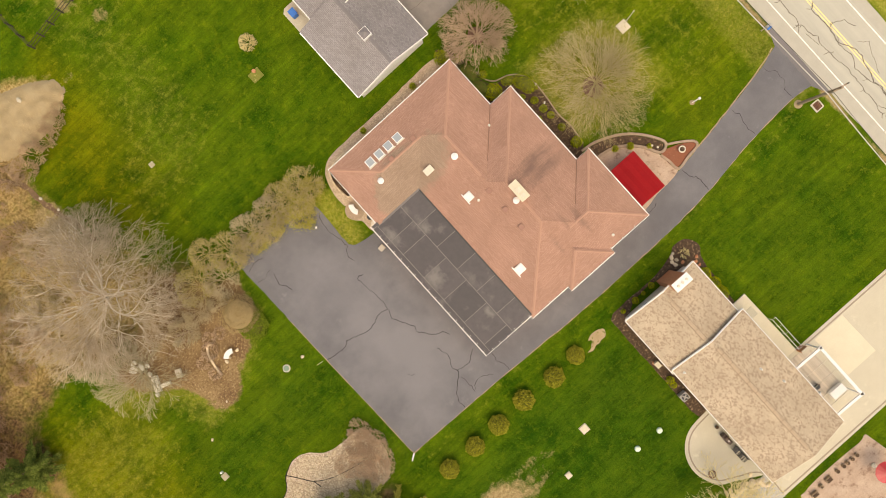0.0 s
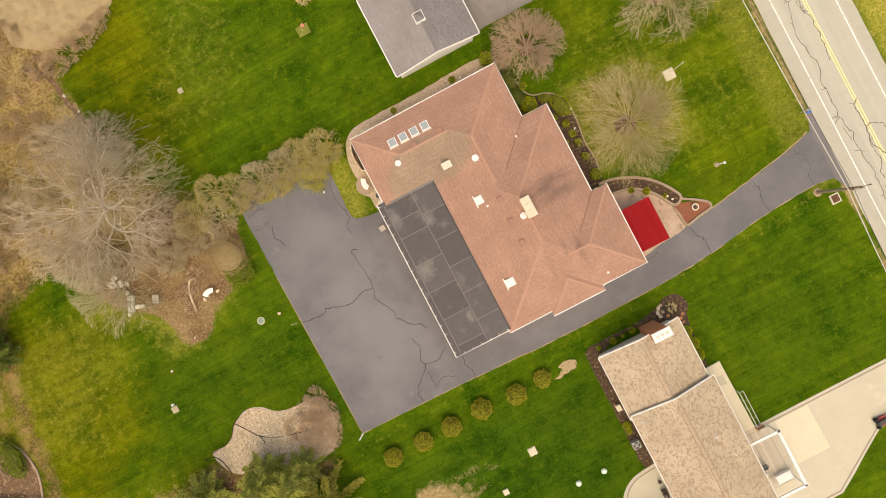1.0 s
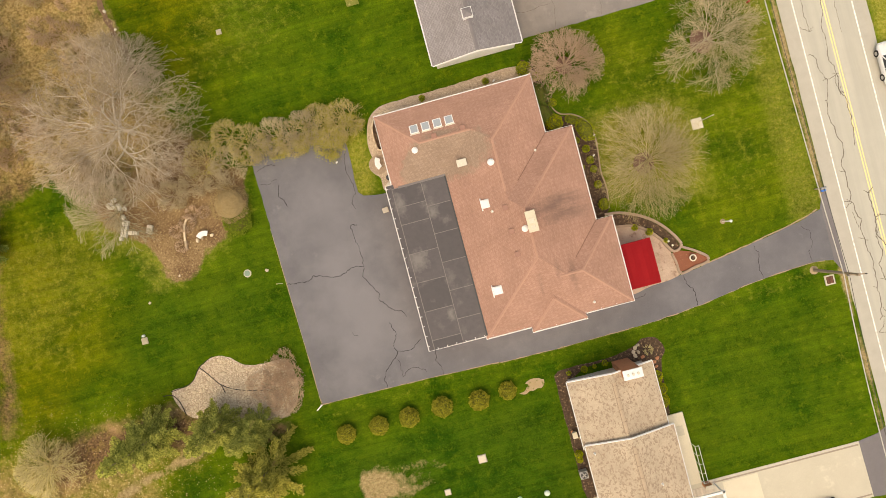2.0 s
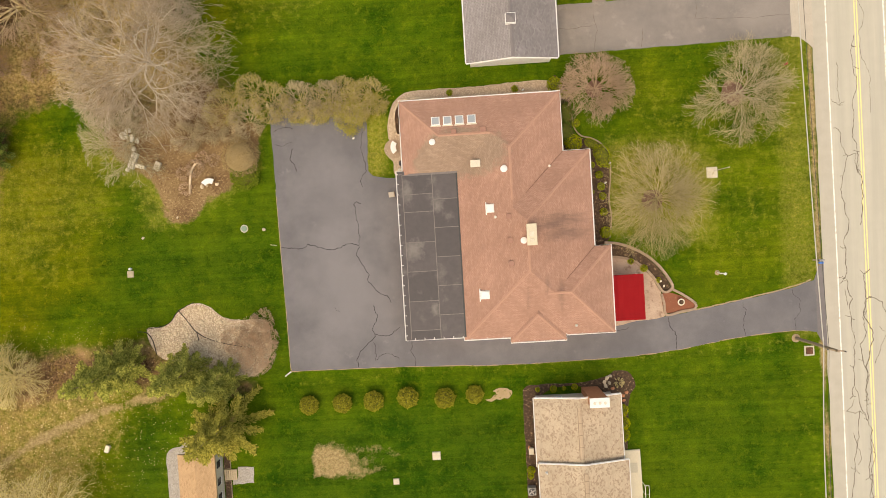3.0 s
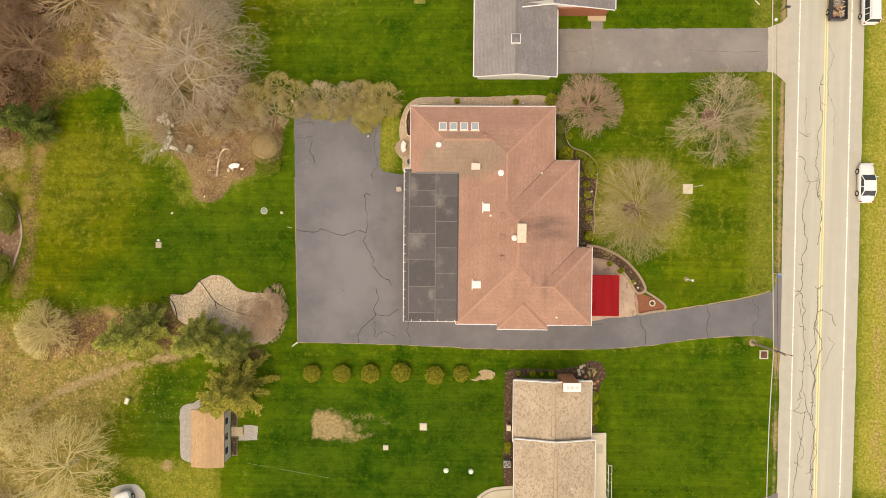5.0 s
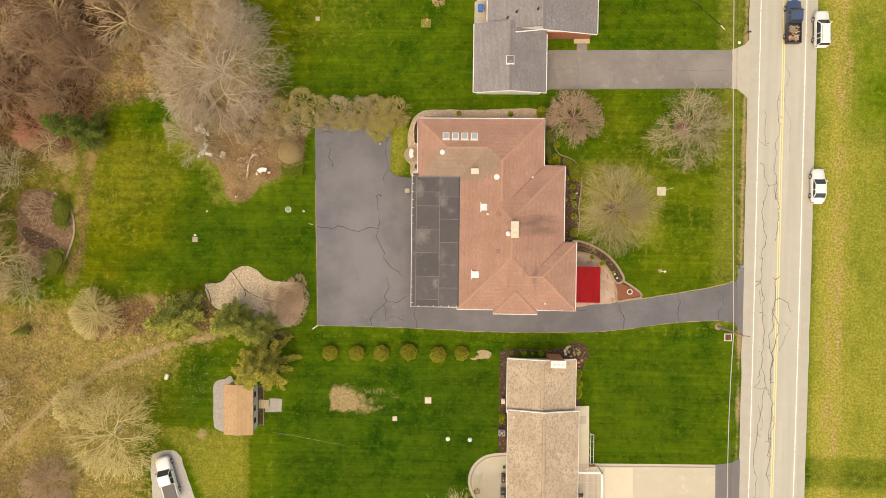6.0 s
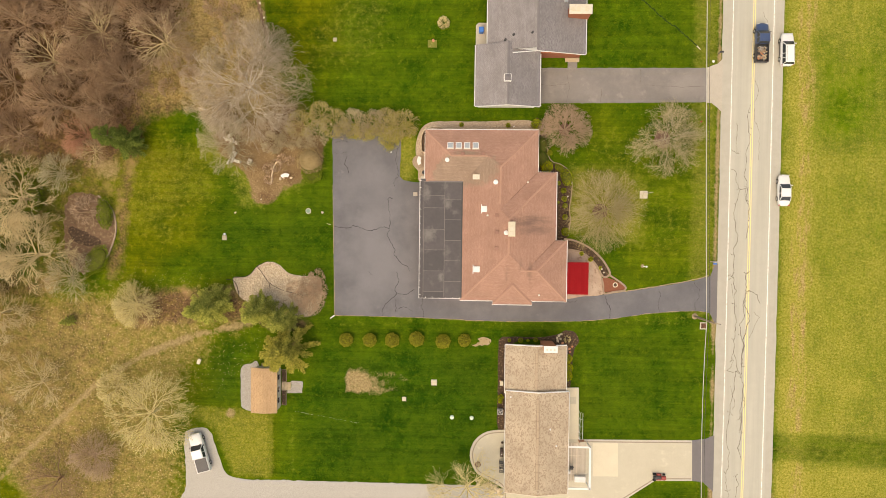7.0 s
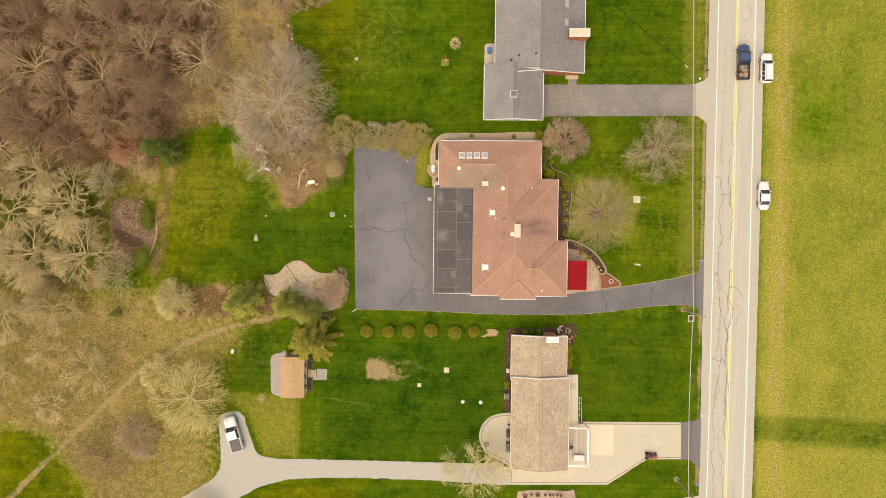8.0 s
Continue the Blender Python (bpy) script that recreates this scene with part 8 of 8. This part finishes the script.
def wood_pole(x, y, h, tilt, label):
    p = thing("utility_pole", (x, y, 0), label=label, category="utility pole")
    part("pole", cyl(bmesh.new(), x, y, -0.1, h, 0.17, 0.12, 12), WOODPOLE, p)
    part("base_soil", cyl(bmesh.new(), x, y, -0.02, 0.05, 0.5, 0.3, 12), SOIL, p)
    part("crossarm", boxed(x - 0.06, x + 0.06, y - 0.9, y + 0.9, h - 0.5, h - 0.4, 0.0, pose(x, y, 0, 0, 0, tilt) @ pose(-x, -y, 0)), WOODPOLE, p)
    for s in (-0.8, 0.8):
        part("insulator", cyl(bmesh.new(), 0, s, h - 0.4, h - 0.2, 0.05, n=8, m=pose(x, y, 0, 0, 0, tilt)), DARKMETAL, p)
    return p


wood_pole(36.1, -12.25, 7.3, 80, "weathered wooden utility pole beside the driveway")
wood_pole(35.6, -39.4, 8.2, 20, "weathered wooden utility pole on the verge")
wood_pole(36.4, 62.0, 8.2, 80, "weathered wooden utility pole on the verge")
for x0, z, sag, r, mat, label in ((35.45, 6.1, 0.7, 0.05, CABLE, "thick pale telephone cable between poles"), (35.65, 6.6, 0.7, 0.022, DARKCABLE, "thin dark wire between poles")):
    cab = thing("overhead_cable", (x0, 0, 0), label=label, category="cable")
    for ya, yb in ((-39.4, -12.2), (-12.2, 62.0), (-39.4, -100)):
        pts = [(x0 + (0.004 if y < -12.2 else -0.014) * (y + 12.2), y, z - 4 * sag * u * (1 - u)) for u, y in ((k / 24, ya + (yb - ya) * k / 24) for k in range(25))]
        part("span", tube(bmesh.new(), pts, r, 5), mat, cab)


COVERGREY = plain("bed_cover_vinyl", (0.16, 0.15, 0.14), (0.13, 0.12, 0.115), 3.0, 30.0, rough=0.7)
DARKGREEN = plain("dark_green", (0.018, 0.042, 0.005), (0.035, 0.07, 0.007), 0.6, 8.0, spot=((0.06, 0.11, 0.01), 1.5, 0.55))
FENCEWOOD = plain("dark_fence_wood", (0.060, 0.050, 0.036), (0.085, 0.07, 0.05), 3.0, 30.0)


# ---- vehicles ----
def car(name, label, paint, length, width, roof, bonnet, kind, category="car", bed=0.36, hood=1.65):
    """A road vehicle facing +y at the origin: body lofted from cross sections, glazed cabin, wheels, lamps, mirrors."""
    c = thing(name, label=label, category=category)
    L, W = length / 2, width / 2
    bed_len = {"pickup": bed, "sedan": 0.0, "suv": 0.0}[kind] * length

    def loft(stations, mat, nm, parent, lab=""):
        bm, rings = bmesh.new(), []
        for y, w, z0, z1, rr in stations:
            ring = []
            for x, z in ((-w + rr, z0), (w - rr, z0), (w, z0 + rr), (w, z1 - rr * 1.3), (w - rr * 1.3, z1), (0, z1 + 0.03), (-w + rr * 1.3, z1), (-w, z1 - rr * 1.3), (-w, z0 + rr)):
                ring.append(bm.verts.new((x, y, z)))
            rings.append(ring)
        for a, b in zip(rings, rings[1:]):
            for k in range(9):
                bm.faces.new((a[k], a[(k + 1) % 9], b[(k + 1) % 9], b[k]))
        bm.faces.new(rings[0])
        bm.faces.new(rings[-1][::-1])
        bmesh.ops.recalc_face_normals(bm, faces=bm.faces)
        bmesh.ops.bevel(bm, geom=[e for e in bm.edges if e.calc_face_angle(0) > 0.6], offset=0.03, segments=2, affect="EDGES")
        return part(nm, bm, mat, parent, lab, smooth=True, local=True)

    belt = bonnet + 0.06
    rear = -L + bed_len
    if kind == "sedan":
        st = [(-L, W * 0.50, 0.40, belt - 0.16, 0.12), (-L + 0.06, W * 0.72, 0.33, belt - 0.09, 0.12), (-L + 0.2, W * 0.88, 0.25, belt - 0.03, 0.12), (-L + 0.5, W * 0.96, 0.23, belt, 0.12), (-L + 1.0, W, 0.22, belt, 0.12), (0, W, 0.2, belt, 0.12), (L - 1.3, W, 0.22, bonnet, 0.12), (L - 0.6, W * 0.94, 0.25, bonnet - 0.06, 0.12), (L - 0.25, W * 0.83, 0.27, bonnet - 0.15, 0.12), (L - 0.08, W * 0.66, 0.33, bonnet - 0.24, 0.1), (L, W * 0.42, 0.38, bonnet - 0.32, 0.08)]
        cab = (-L + 0.62, -L + 1.25, L - 2.0, L - 1.35)
    elif kind == "suv":
        st = [(-L, W * 0.86, 0.4, belt - 0.05, 0.1), (-L + 0.2, W * 0.96, 0.3, belt, 0.12), (-L + 0.9, W, 0.28, belt, 0.12), (L - 1.3, W, 0.28, bonnet, 0.12), (L - 0.4, W * 0.93, 0.3, bonnet - 0.06, 0.12), (L - 0.12, W * 0.80, 0.34, bonnet - 0.16, 0.1), (L, W * 0.58, 0.4, bonnet - 0.27, 0.1)]
        cab = (-L + 0.10, -L + 0.28, L - 1.85, L - 1.3)
    else:
        st = [(rear + 0.02, W * 0.98, 0.35, belt, 0.1), (rear + 0.9, W, 0.33, belt, 0.12), (L - 1.5, W, 0.33, bonnet, 0.12), (L - 0.4, W * 0.94, 0.35, bonnet - 0.05, 0.12), (L - 0.1, W * 0.84, 0.4, bonnet - 0.16, 0.1), (L, W * 0.64, 0.45, bonnet - 0.27, 0.1)]
        cab = (rear + 0.04, rear + 0.2, L - hood - 0.6, L - hood)
    body = loft(st, paint, "body", c)
    yb0, yb1, yf1, yf0 = cab
    # glazed cabin with a painted roof and pillars
    bm = bmesh.new()
    lo = [(-W * 0.93, yb0), (W * 0.93, yb0), (W * 0.90, yf0), (-W * 0.90, yf0)]
    top = 0.70 if kind == "suv" else 0.80
    hi = [(-W * top, yb1), (W * top, yb1), (W * (top - 0.02), yf1), (-W * (top - 0.02), yf1)]
    a = [bm.verts.new((x, y, belt - 0.05)) for x, y in lo]
    b = [bm.verts.new((x, y, roof - 0.05)) for x, y in hi]
    bm.faces.new(b)
    for k in range(4):
        bm.faces.new((a[k], a[(k + 1) % 4], b[(k + 1) % 4], b[k]))
    bmesh.ops.recalc_face_normals(bm, faces=bm.faces)
    part("windows", bm, DARKGLASS, c, "dark tinted glass", local=True)
    bm = bmesh.new()
    rings = []
    for z, k in ((roof - 0.10, 1.05), (roof - 0.03, 1.02), (roof + 0.03, 0.86)):
        rings.append([bm.verts.new((x * k, (y - (yb1 + yf1) / 2) * (1.02 if k > 1 else 0.97 if k < 0.9 else 1.0) + (yb1 + yf1) / 2, z)) for x, y in hi])
    for p, q in zip(rings, rings[1:]):
        for k in range(4):
            bm.faces.new((p[k], p[(k + 1) % 4], q[(k + 1) % 4], q[k]))
    bm.faces.new(rings[-1])
    bm.faces.new(rings[0][::-1])
    bmesh.ops.recalc_face_normals(bm, faces=bm.faces)
    part("roof_panel", bm, paint, c, local=True)
    for k in range(4):
        part("pillar", tube(bmesh.new(), [(lo[k][0], lo[k][1], belt - 0.04), (hi[k][0], hi[k][1], roof - 0.04)], 0.045, 5), paint, c, local=True)
    mid = (yb0 + yf0) / 2 - 0.1
    for s in (-1, 1):
        part("pillar", tube(bmesh.new(), [(s * W * 0.92, mid, belt - 0.04), (s * W * (top - 0.045), mid, roof - 0.04)], 0.05, 5), paint, c, local=True)
        part("mirror", boxed(s * (W + 0.10) - 0.1, s * (W + 0.10) + 0.1, yf0 - 0.3, yf0 - 0.16, belt - 0.02, belt + 0.12, 0.03), paint if kind != "pickup" else DARKMETAL, c, local=True)
        part("headlight", boxed(s * W * 0.62 - 0.17, s * W * 0.62 + 0.17, L - 0.22, L - 0.04, bonnet - 0.3, bonnet - 0.14, 0.03), LAMPCLEAR, c, local=True)
        part("tail_light", boxed(s * W * 0.8 - 0.12, s * W * 0.8 + 0.12, -L - 0.005, -L + 0.14, belt - 0.32, belt - 0.14, 0.03), LAMPRED, c, local=True)
        for y in (L - 0.95, -L + 1.0):
            w = part("wheel", cyl(bmesh.new(), 0, 0, -0.12, 0.12, 0.34, n=24, m=pose(s * (W - 0.11), y, 0.34, 0, 90, 0)), RUBBER, c, local=True)
            part("rim", cyl(bmesh.new(), 0, 0, -0.13, 0.13, 0.2, n=16, m=pose(s * (W - 0.105), y, 0.34, 0, 90, 0)), CHROME, w, local=True)
    part("bumper", boxed(-W * 0.8, W * 0.8, -L - 0.05, -L + 0.1, 0.4, 0.58, 0.04), paint if kind != "pickup" else GREYMETAL, c, local=True)
    if kind == "suv":
        for s in (-1, 1):
            part("roof_rail", tube(bmesh.new(), [(s * W * 0.58, yb1 + 0.1, roof + 0.05), (s * W * 0.58, yf1 - 0.2, roof + 0.05)], 0.03, 6), GREYMETAL, c, local=True)
            part("pillar", tube(bmesh.new(), [(s * W * 0.92, yb0 + 0.85, belt - 0.04), (s * W * 0.665, yb0 + 0.85, roof - 0.04)], 0.045, 5), paint, c, local=True)
            part("side_trim", boxed(s * W - 0.025, s * W + 0.025, -L + 1.45, L - 1.4, 0.42, 0.56, 0.01), DARKMETAL, c, "dark plastic side trim", local=True)
        part("wiper_cowl", boxed(-W * 0.82, W * 0.82, yf0 - 0.02, yf0 + 0.1, bonnet + 0.0, bonnet + 0.075, 0.02), DARKMETAL, c, local=True)
        part("rear_trim", boxed(-W * 0.72, W * 0.72, -L - 0.06, -L + 0.02, 0.46, 0.54, 0.01), DARKMETAL, c, local=True)
    if kind == "pickup":
        bedp = bmesh.new()
        box(bedp, -W + 0.02, W - 0.02, -L, rear, 0.45, 0.62)
        box(bedp, -W, -W + 0.1, -L, rear, 0.62, belt + 0.02, 0.02)
        box(bedp, W - 0.1, W, -L, rear, 0.62, belt + 0.02, 0.02)
        box(bedp, -W + 0.1, W - 0.1, -L, -L + 0.08, 0.62, belt + 0.02, 0.02)
        box(bedp, -W + 0.1, W - 0.1, rear - 0.06, rear, 0.62, belt + 0.02, 0.02)
        part("cargo_bed", bedp, paint if bed < 0.4 else DARKMETAL, c, local=True)
    return c


def park(ob, x, y, rz, z=0.03):
    ob.matrix_basis = pose(x, y, z, 0, 0, rz)
    return ob


park(car("sedan_car", "white four-door sedan parked on the road shoulder", CARWHITE, 4.4, 1.66, 1.42, 0.92, "sedan"), 47.95, 5.95, 0.5)
park(car("estate_car", "white sport utility car parked on the road shoulder", CARWHITE, 4.5, 1.74, 1.74, 1.08, "suv"), 47.85, 25.7, 1.0)
white_truck = park(car("pickup_truck", "white crew-cab pickup truck on the gravel", CARWHITE, 5.75, 1.95, 1.85, 1.12, "pickup", "truck"), -35.6, -33.25, 16, 0.028)
part("bed_cover", boxed(-0.84, 0.84, -2.78, -0.85, 1.15, 1.23, 0.02), COVERGREY, white_truck, "grey soft bed cover", local=True)
park(car("pickup_truck", "dark blue pickup truck with a loaded bed on the road", CARBLUE, 5.45, 1.76, 1.78, 1.1, "pickup", "truck", 0.46, 1.1), 44.3, 26.6, 0, 0.034)
cargo = thing("timber_load", (44.3, 24.9, 0.66), label="heap of split wood and scrap in a truck bed", category="load")
for k in range(48):
    x, y = 44.3 + rnd.uniform(-0.5, 0.5), 25.1 + rnd.uniform(-0.85, 0.85)
    m = pose(x, y, 0.72 + rnd.uniform(0, 0.28), rnd.uniform(-12, 12), rnd.uniform(-12, 12), rnd.uniform(0, 180))
    part("log", box(bmesh.new(), -0.28, 0.28, -0.06, 0.06, -0.05, 0.05, 0.0, m), (DECKWOOD, WOODPOLE, ORANGEBRICK, GREYMETAL, WOODPOLE, DARKMETAL)[k % 6], cargo)
MOWERRED = paint_material("faded_red_paint", (0.33, 0.05, 0.04), 0.5, 0.1)
mower = thing("ride_on_mower", (31.3, -35.6, 0.036), 90, "red ride-on lawn mower at the drive's edge", "mower")
part("deck", boxed(-0.5, 0.5, -0.4, 0.3, 0.1, 0.3, 0.05), MOWERRED, mower, local=True)
part("bonnet", boxed(-0.26, 0.26, -0.95, -0.3, 0.35, 0.8, 0.08), MOWERRED, mower, local=True)
part("seat", boxed(-0.25, 0.25, 0.2, 0.65, 0.5, 0.62, 0.04), DARKMETAL, mower, local=True)
part("seat_back", boxed(-0.25, 0.25, 0.62, 0.72, 0.6, 0.95, 0.04), DARKMETAL, mower, local=True)
part("steering_wheel", tube(bmesh.new(), [(0.17 * math.cos(k * 0.5236), -0.1 + 0.17 * math.sin(k * 0.5236), 0.88) for k in range(12)], 0.02, 6, True), DARKMETAL, mower, local=True)
part("chassis", boxed(-0.2, 0.2, -0.9, 0.8, 0.28, 0.5, 0.03), DARKMETAL, mower, local=True)
for s in (-1, 1):
    part("wheel", cyl(bmesh.new(), 0, 0, -0.1, 0.1, 0.25, n=16, m=pose(s * 0.42, 0.6, 0.25, 0, 90, 0)), RUBBER, mower, local=True)
    part("wheel", cyl(bmesh.new(), 0, 0, -0.07, 0.07, 0.18, n=16, m=pose(s * 0.38, -0.8, 0.18, 0, 90, 0)), RUBBER, mower, local=True)

for k in range(26):
    u = rnd.random()
    rock(4.9 + 3.6 * u + rnd.uniform(-0.5, 0.5), -36.6 - 1.6 * u + rnd.uniform(-0.9, 0.4), rnd.uniform(0.16, 0.34), STONE, "pale rounded rock beside the gravel and the patio", 0.03)

# ---- the corner of the next yard ----
for k, (x, y, w, d) in enumerate(((11.5, -42.6, 0.75, 0.45), (12.5, -42.4, 0.4, 0.35), (13.5, -42.35, 0.7, 0.5))):
    tr = thing("planter_box", (x, y, 0.03), label="dark wooden planter box on the paved yard", category="planter")
    part("box", boxed(x - w / 2, x + w / 2, y - d / 2, y + d / 2, 0.03, 0.4, 0.03), WOODPOLE, tr)
    part("soil", boxed(x - w / 2 + 0.06, x + w / 2 - 0.06, y - d / 2 + 0.06, y + d / 2 - 0.06, 0.4, 0.42), MULCH, tr)
for x in (14.7, 15.5, 16.0, 16.6, 17.2):
    tr = thing("plant_pot", (x, -42.3, 0.03), label="round brown plant pot on the paved yard", category="planter")
    part("pot", cyl(bmesh.new(), x, -42.3, 0.03, 0.35, 0.16, 0.22, 14), WOODPOLE, tr)
    part("soil", cyl(bmesh.new(), x, -42.3, 0.35, 0.37, 0.19, n=14), MULCH, tr)
para = thing("patio_umbrella", (17.8, -44.3, 0.03), label="red garden umbrella with a pale scalloped rim", category="umbrella")
part("pole", cyl(bmesh.new(), 17.8, -44.3, 0.03, 2.3, 0.03, n=8), WHITE, para)
part("canopy", cyl(bmesh.new(), 17.8, -44.3, 2.0, 2.45, 1.1, 0.05, 12), LAMPRED, para)
part("base", cyl(bmesh.new(), 17.8, -44.3, 0.03, 0.15, 0.25, n=14), CONCRETE, para)

# mulch rings under the lawn trees, and the dry rims of the asphalt
ROSEMULCH = plain("rosy_mulch", (0.235, 0.135, 0.095), (0.165, 0.095, 0.068), 2.0, 9.0, relief=0.9, spot=((0.36, 0.25, 0.17), 4.0, 0.58))
for x, y, r in ((16.95, 14.4, 0.9), (22.3, 2.7, 1.1), (30.9, 13.05, 1.25)):
    bed("mulch_ring", [(x + r * math.cos(6.2832 * k / 10), y + r * math.sin(6.2832 * k / 10)) for k in range(10)], ROSEMULCH, "ring of brown mulch round a tree's foot", 0.02, 3, 0.12, int(x))
rim = thing("soil_rim", (0, -13.2, 0), label="thin dry soil rim along the asphalt edge", category="soil", kind="structure")
for pts in (south[:-3], [(-16.0, -12.8), (-16.5, 12.5)], curve([(23.2, -9.2), (26.4, -8.72), (30.7, -8.0), (35.25, -7.12), (38.0, -6.3)], 6)):
    line = [p for a, b in zip(pts, pts[1:]) for p in [(a[0] + (b[0] - a[0]) * k / 4, a[1] + (b[1] - a[1]) * k / 4) for k in range(4)]]
    line = [(x + 0.08 * noise.noise((x, y, 2)), y + 0.08 * noise.noise((x, y, 7))) for x, y in line]
    part("edge", band(bmesh.new(), line, 0.13, -0.05, 0.016), PATCHSOIL, rim)

# ---- far corners: a stone-rimmed mulch bed, a wire fence, a dark line in the lawn and a garden hose ----
BEDMULCH = plain("leafy_bed", (0.20, 0.125, 0.075), (0.12, 0.078, 0.048), 1.2, 6.0, relief=0.9, spot=((0.34, 0.25, 0.14), 2.6, 0.54))
bed("garden_bed", [(-55.6, 4.0), (-50.9, 4.1), (-49.1, 2.3), (-48.5, -0.7), (-49.3, -3.6), (-50.2, -5.0), (-53.4, -7.3), (-56.0, -4.0)], BEDMULCH, "leaf-strewn mulch bed in a rounded stone rim", 0.03, 4, 0.2, 5)
# a flat patch in the darker mulch colour, just above the bed
bed("pond_bed", [(-55.0, -0.4), (-51.2, -2.0), (-50.8, -3.0), (-51.6, -3.3), (-54.6, -2.6), (-55.4, -1.5)], MULCH, "dark patch in the mulch bed", 0.04, 4, 0.15, 6)
bed_rim = thing("stone_edging", (-49, -1, 0), label="low pale stone rim of a mulch bed", category="edging")
kerb_row(bed_rim, curve([(-50.9, 4.1), (-49.0, 2.3), (-48.4, -0.7), (-49.2, -3.6), (-50.1, -5.1), (-53.4, -7.4)], 6), 0.22, 0.42, 0.0, 0.16)
fence = thing("wire_fence", (-17.3, 44.2, 0), label="dark wire garden fence with wooden rails", category="fence")
for (xa, ya), (xb, yb) in (((-17.6, 50.5), (-17.2, 44.0)), ((-17.2, 44.0), (-11.0, 44.9))):
    n = 4
    for k in range(n + 1):
        x, y = xa + (xb - xa) * k / n, ya + (yb - ya) * k / n
        if k or ya > 45:
            part("post", boxed(x - 0.06, x + 0.06, y - 0.06, y + 0.06, 0, 1.25), FENCEWOOD, fence)
    for z in (0.3, 0.75, 1.15):
        part("rail", tube(bmesh.new(), [(xa, ya, z), (xb, yb, z)], 0.03, 5), FENCEWOOD, fence)
# a thin dark green ribbon laid flat on the grass
trench = thing("trench_line", (30, 29, 0), label="narrow dark green line across the lawn", category="trench", kind="structure")
part("furrow", crack([(24.6, 35.6), (31.0, 30.0), (36.0, 25.9)], 0.26, 0.012, 4, 6, 0.06), DARKGREEN, trench)
hose = thing("garden_hose", (-17, -27.5, 0), label="thin pale hose lying straight across the lawn", category="hose")
part("tube", tube(bmesh.new(), [(-22.0, -27.1, 0.02), (-17.0, -27.9, 0.02), (-12.3, -28.7, 0.02)], 0.005, 5), CABLE, hose)

# a matted mound of dead reeds at the wood's edge
STRAWBLADE = leafy("straw_blades", (0.40, 0.31, 0.175), (0.56, 0.445, 0.265))
MAT = plain("reed_straw", (0.44, 0.345, 0.20), (0.36, 0.275, 0.155), 1.2, 12.0, relief=0.8, spot=((0.40, 0.30, 0.165), 2.2, 0.60))
heap = thing("reed_mound", (-23.5, 39.8, 0), label="matted mound of dead straw-coloured reeds", category="reeds", kind="stuff")
bm, grid = bmesh.new(), {}
RIM = [(-29.5, 39.5), (-27.0, 37.6), (-24.0, 37.0), (-21.6, 37.0), (-19.3, 38.0), (-17.9, 38.9), (-18.1, 40.3), (-20.1, 41.7), (-22.8, 42.8), (-26.0, 44.5), (-29.5, 44.5)]
hx, hy = np.meshgrid(np.arange(-30, -17, 0.2), np.arange(36.4, 45, 0.2))
hin = inside(RIM, hx, hy)
for a in range(hx.shape[0]):
    for b in range(hx.shape[1]):
        if hin[a, b] > -0.35:
            x, y = float(hx[a, b]), float(hy[a, b])
            grid[a, b] = bm.verts.new((x, y, -0.05 + 0.65 * math.sin(1.5708 * min(1.0, max(0.0, (hin[a, b] + 0.3) / 1.6))) + 0.12 * noise.noise((x * 1.1, y * 1.1, 4)) * (hin[a, b] > 0)))
for a, b in grid:
    q = [grid.get(k) for k in ((a, b), (a, b + 1), (a + 1, b + 1), (a + 1, b))]
    if all(q):
        bm.faces.new(q)
part("thatch", bm, MAT, heap, smooth=True)
v, f = [], []
for _ in range(5200):
    x, y = spread.uniform(-29.5, -17.8), spread.uniform(36.8, 44.3)
    e = inside(RIM, np.array([x]), np.array([y]))[0]
    if e > -0.1:
        p = Vector((x, y, 0.58 * math.sin(1.5708 * min(1.0, max(0.0, (e + 0.3) / 1.6)))))
        q = p + Vector((spread.gauss(0.1, 0.22), spread.gauss(-0.35, 0.22), spread.uniform(0.02, 0.2)))
        spindle(v, f, p, q, 0.014, spread.random())
raw("blades", [tuple(Vector(c) - Vector((-23.5, 39.8, 0))) for c in v], f, STRAWBLADE, heap)
for k, (x, y, s) in enumerate(((-20.9, 36.8, 0.75), (-22.6, 36.2, 0.8), (-24.4, 35.8, 0.9), (-26.3, 35.4, 0.9), (-19.6, 37.6, 0.5), (-28.0, 35.6, 0.9))):
    another(scrub_b, x, y, k * 70.0, s, "low brown scrub bush below the reed mound")
# the ditch between the scrub and the north lawn, with stones along it
bed("ditch", [(-29.6, 36.6), (-28.0, 34.8), (-27.6, 31.4), (-26.6, 28.2), (-26.0, 25.2), (-25.6, 25.2), (-26.0, 28.2), (-27.0, 31.5), (-27.4, 34.6), (-29.2, 36.9)], BEDMULCH, "narrow dark ditch along the lawn's edge", 0.02, 4, 0.25, 9)
for x, y, s in ((-26.2, 28.9, 0.22), (-25.9, 28.3, 0.18), (-26.6, 30.2, 0.16), (-25.6, 26.6, 0.2), (-25.4, 25.4, 0.16), (-27.2, 32.3, 0.2), (-21.8, 40.9, 0.3), (-22.6, 43.6, 0.3)):
    rock(x, y, s, PALESTONE, "pale stone beside the ditch", 0.02 if y < 40 else 0.55)
